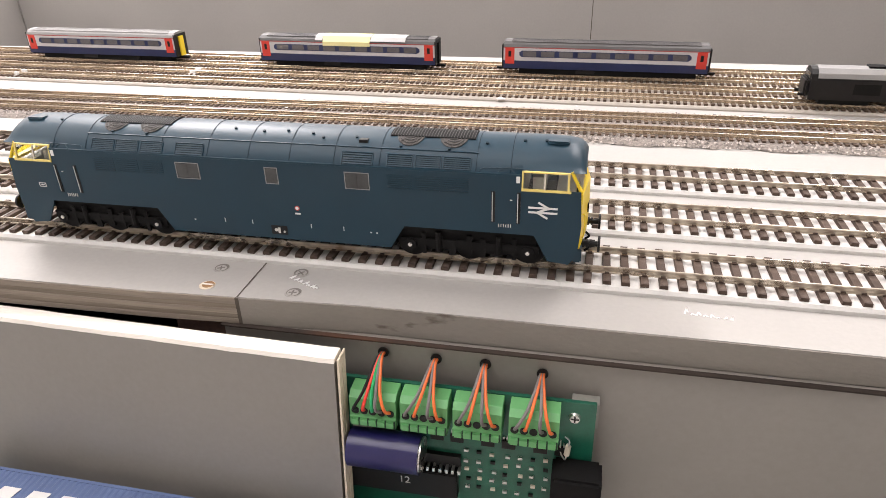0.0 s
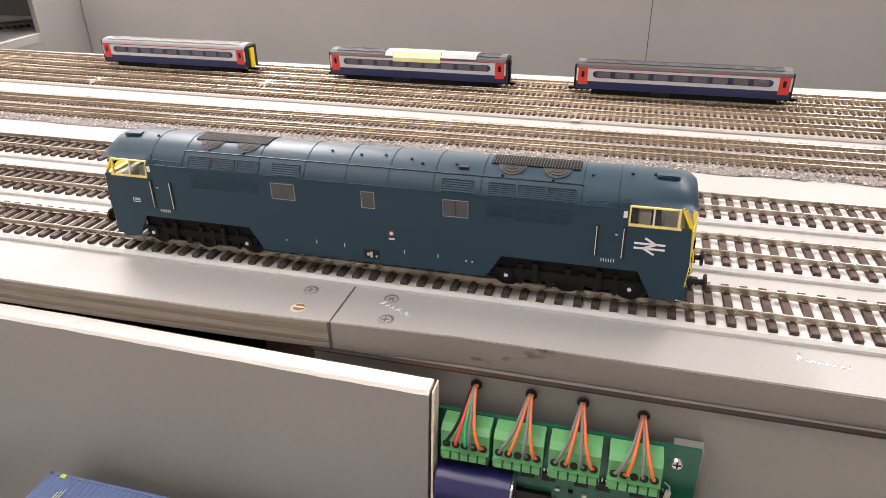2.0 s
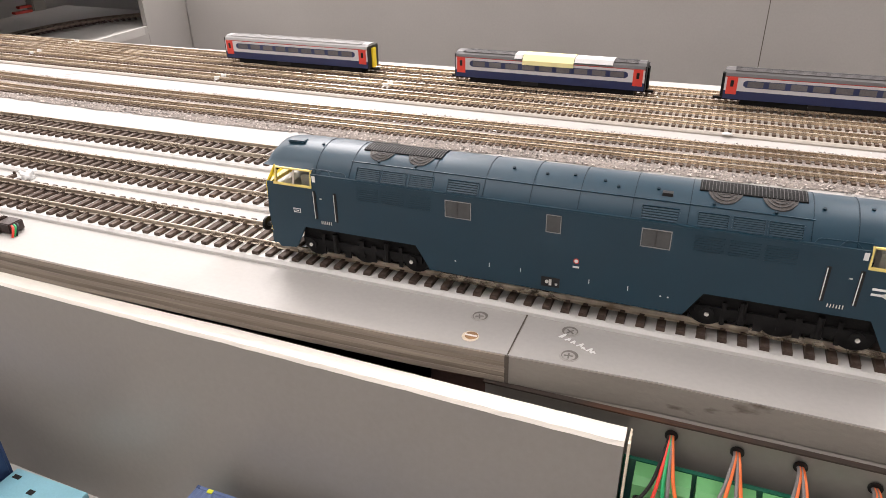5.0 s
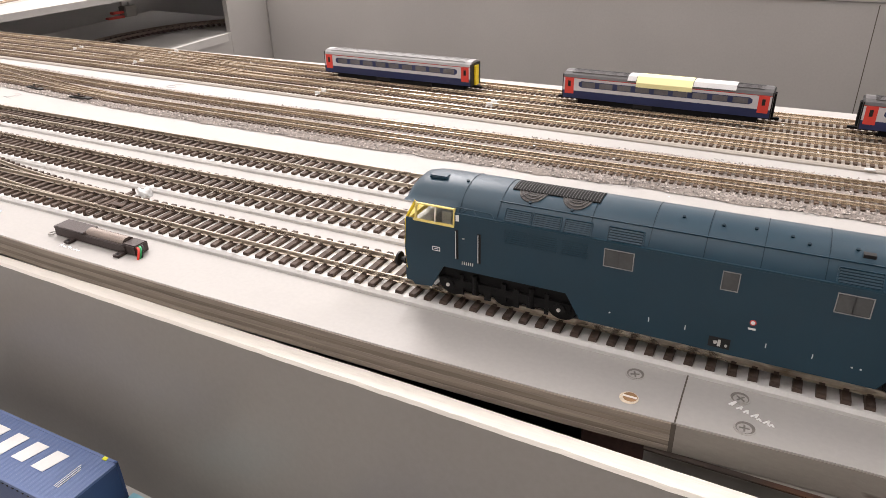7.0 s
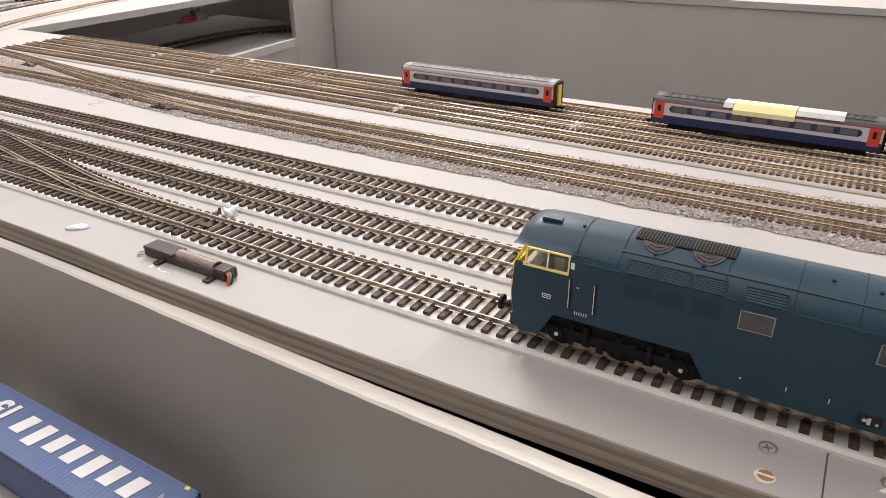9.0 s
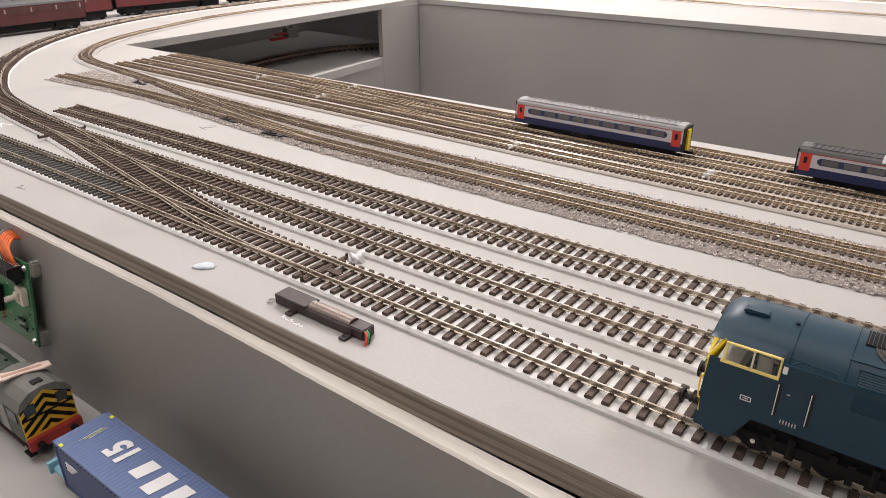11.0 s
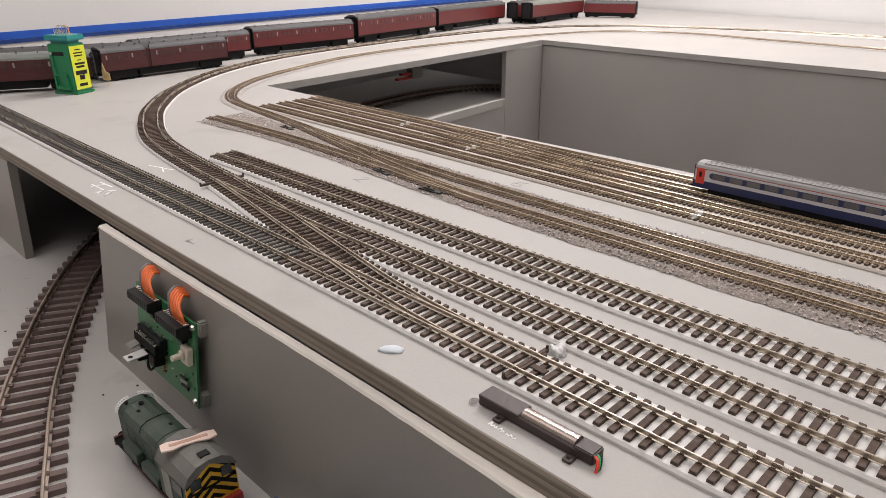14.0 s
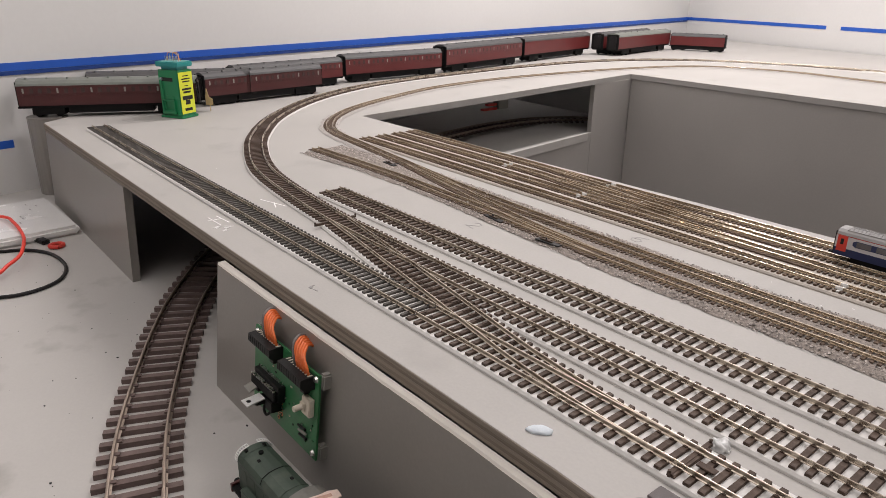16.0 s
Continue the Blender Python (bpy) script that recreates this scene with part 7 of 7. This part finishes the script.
# ---- black small-gauge locomotive beside the sidings ----
def small_loco():
    th = thing("small_locomotive", "black small-gauge diesel locomotive with a grey roof", "locomotive", (0.6420, 0.3915, 0.0053), -1.6)
    hl, w = 0.0640, 0.0092
    prof = [(-w, 0.0040), (-w, 0.0165), (-w + 0.0012, 0.0205), (-0.0050, 0.0232), (0, 0.0240), (0.0050, 0.0232), (w - 0.0012, 0.0205), (w, 0.0165), (w, 0.0040)]
    part("body", prismbm(prof, "x", -hl, hl), M_BLACK, th)
    rp = [(-w - 0.0002, 0.0180), (-w + 0.0010, 0.0210), (-0.0050, 0.0237), (0, 0.0245), (0.0050, 0.0237), (w - 0.0010, 0.0210), (w + 0.0002, 0.0180), (w - 0.002, 0.0175), (0, 0.0230), (-w + 0.002, 0.0175)]
    part("roof", prismbm(rp, "x", -hl + 0.004, hl - 0.004), M_ROOFGREY, th, "weathered grey roof")
    for k in range(3):
        part("fan_box", boxbm(-0.030 + k * 0.030, -0.020 + k * 0.030, -0.0035, 0.0035, 0.0236, 0.0252), M_BLACKMATT, th)
    for e in (-1, 1):
        nose = bmesh.new()
        box(nose, min(e * hl, e * (hl + 0.003)), max(e * hl, e * (hl + 0.003)), -0.0075, 0.0075, 0.0050, 0.0170, bevel=0.0012)
        part("nose", nose, M_BLACK, th)
        part("windscreen", boxbm(min(e * (hl - 0.0005), e * (hl + 0.0006)), max(e * (hl - 0.0005), e * (hl + 0.0006)), -0.0068, 0.0068, 0.0172, 0.0208), M_GREYWIN, th)
        bx = e * 0.042
        bg = part("bogie", boxbm(bx - 0.0150, bx + 0.0150, -0.0080, 0.0080, 0.0012, 0.0042), M_BLACKMATT, th)
        for dx in (-0.009, 0.0, 0.009):
            ws = bmesh.new()
            for s in (-1, 1):
                cyl(ws, (bx + dx, s * 0.0046, 0.0036), (bx + dx, s * 0.0060, 0.0036), 0.0035, seg=14)
            part("wheelset", ws, M_BLACKMATT, bg)
        for s in (-1, 1):
            part("buffer", cylbm((e * (hl + 0.002), s * 0.0055, 0.0065), (e * (hl + 0.0055), s * 0.0055, 0.0065), 0.0010, seg=10), M_BLACKMATT, th)
            part("side_grille", boxbm(e * 0.030 - 0.008, e * 0.030 + 0.008, min(s * w, s * (w + 0.0003)), max(s * w, s * (w + 0.0003)), 0.0080, 0.0150), M_BLACKMATT, th)
    return th


small_loco()

# ---- white socket plate, leads and odds and ends on the lower board ----
pl = thing("socket_plate", "glossy white plastic socket plate lying on the lower board", "socket plate", (-0.985, 0.022, LOWZ), 2)
part("plate", boxbm(-0.088, 0.088, -0.072, 0.072, 0.0, 0.013, bevel=0.004), M_WHITEPLASTIC, pl)
rnd_ = random.Random(12)
for k in range(9):
    x, y = rnd_.uniform(-0.07, 0.07), rnd_.uniform(-0.06, 0.06)
    part("pin_slot", boxbm(x - 0.004, x + 0.004, y - 0.0009, y + 0.0009, 0.0128, 0.0132), M_GREYPEN, pl)
lead = tagged(link("red_lead", tubebm([(-1.06, -0.05, LOWZ + 0.012), (-0.990, 0.016, LOWZ + 0.018), (-0.949, 0.0262, LOWZ + 0.018), (-0.898, 0.0273, LOWZ + 0.015), (-0.857, 0.0212, LOWZ + 0.015), (-0.816, 0.0096, LOWZ + 0.015), (-0.796, -0.0058, LOWZ + 0.013), (-0.780, -0.030, LOWZ + 0.008), (-0.790, -0.10, LOWZ + 0.003), (-0.83, -0.18, LOWZ + 0.003)], 0.0022, seg=8), M_WRED), "red test lead looping over the lower board", "cable")
tagged(link("black_lead", tubebm([(-0.96, -0.12, LOWZ + 0.0022), (-0.905, -0.040, LOWZ + 0.0022), (-0.8835, -0.0033, LOWZ + 0.0022), (-0.8725, 0.0203, LOWZ + 0.0022), (-0.8458, 0.0411, LOWZ + 0.0022), (-0.8113, 0.0500, LOWZ + 0.0022), (-0.7740, 0.0493, LOWZ + 0.0022), (-0.7431, 0.0380, LOWZ + 0.0022), (-0.7266, 0.0197, LOWZ + 0.0022), (-0.7202, -0.0042, LOWZ + 0.0022), (-0.7258, -0.0279, LOWZ + 0.0022), (-0.757, -0.10, LOWZ + 0.0022), (-0.82, -0.19, LOWZ + 0.0022)], 0.0022, seg=8), M_BLACK), "black test lead coiled on the lower board", "cable")
ring_ = bmesh.new()
tube(ring_, [(0.008 * math.cos(k * 0.5236), 0.008 * math.sin(k * 0.5236), 0.003) for k in range(13)], 0.0026, seg=8, steps=3)
ring_ob = tagged(link("red_ring", ring_, M_RED), "small red plastic ring on the lower board", "ring")
ring_ob.matrix_world = pose(-0.862, 0.058, LOWZ)
part("clip", boxbm(-0.012, 0.012, -0.005, 0.005, 0.0, 0.006, bevel=0.001), M_BLACK, thing("plug_end", "black plug end lying on the lower board", "plug", (-0.893, 0.047, LOWZ), 15))


def flecks(name, label, area, z, count, size, mat, seed):
    rnd = random.Random(seed)
    verts, faces = [], []
    for _ in range(count):
        x, y, s = rnd.uniform(area[0], area[1]), rnd.uniform(area[2], area[3]), size * rnd.uniform(0.4, 1.2)
        k = len(verts)
        a0 = rnd.uniform(0, 6.28)
        for j in range(5):
            r = s * rnd.uniform(0.5, 1.1)
            verts.append((x + r * math.cos(a0 + j * 1.2566), y + r * 0.7 * math.sin(a0 + j * 1.2566), z + 0.0002))
        verts.append((x, y, z + s * 0.5))
        faces += [(k + j, k + (j + 1) % 5, k + 5) for j in range(5)]
    me = bpy.data.meshes.new(name)
    me.from_pydata(verts, [], faces)
    me.materials.append(mat)
    return tagged(new(name, me), label, "debris", "", "stuff")


flecks("paint_flecks", "dark crumbs scattered on the lower board", (-0.95, -0.28, -0.06, 0.085), LOWZ, 60, 0.0016, M_BLACK, 1)
flecks("ballast_crumbs", "pale crumbs scattered over the sidings", (-0.65, 0.62, 0.335, 0.50), 0.0040, 90, 0.0014, M_WHITE, 2)
flecks("dust_crumbs", "pale crumbs scattered on the board", (-1.05, 0.6, 0.115, 0.41), 0.0, 40, 0.0010, M_WHITE, 3)
for x, y, s in ((-0.0545, 0.4105, 0.0034), (-0.320, 0.5080, 0.0034), (-0.300, 0.4930, 0.002), (0.375, 0.385, 0.0022), (0.375, 0.412, 0.002)):
    lump("white_crumb", "white plaster crumb beside the sidings", "crumb", x, y, 0.002, s * 1.4, s * 0.7, s * 0.5, M_WHITE, x * 50)

# unit hanging under the board, seen through the opening of the well
ur = thing("signal_unit", "grey unit with red bars hanging on a white bracket", "signal unit", (-1.075, 1.060, -0.052))
part("case", boxbm(-0.010, 0.012, 0.000, 0.034, -0.020, 0.004, bevel=0.002), M_CABGREY, ur, "smoky grey unit case")
for yy in (0.006, 0.026):
    part("bracket_leg", boxbm(-0.003, 0.003, yy - 0.004, yy + 0.004, 0.004, 0.039), M_WHITEPLASTIC, ur, "white bracket leg")
part("bracket_bar", boxbm(-0.004, 0.004, 0.002, 0.038, 0.012, 0.018), M_WHITEPLASTIC, ur, "white bracket bar")
for zz, yy in ((-0.018, -0.044), (-0.008, -0.030)):
    part("red_bar", boxbm(-0.004, 0.008, yy, 0.000, zz - 0.0025, zz + 0.0025, bevel=0.0008), M_RED, ur, "red plastic bar")
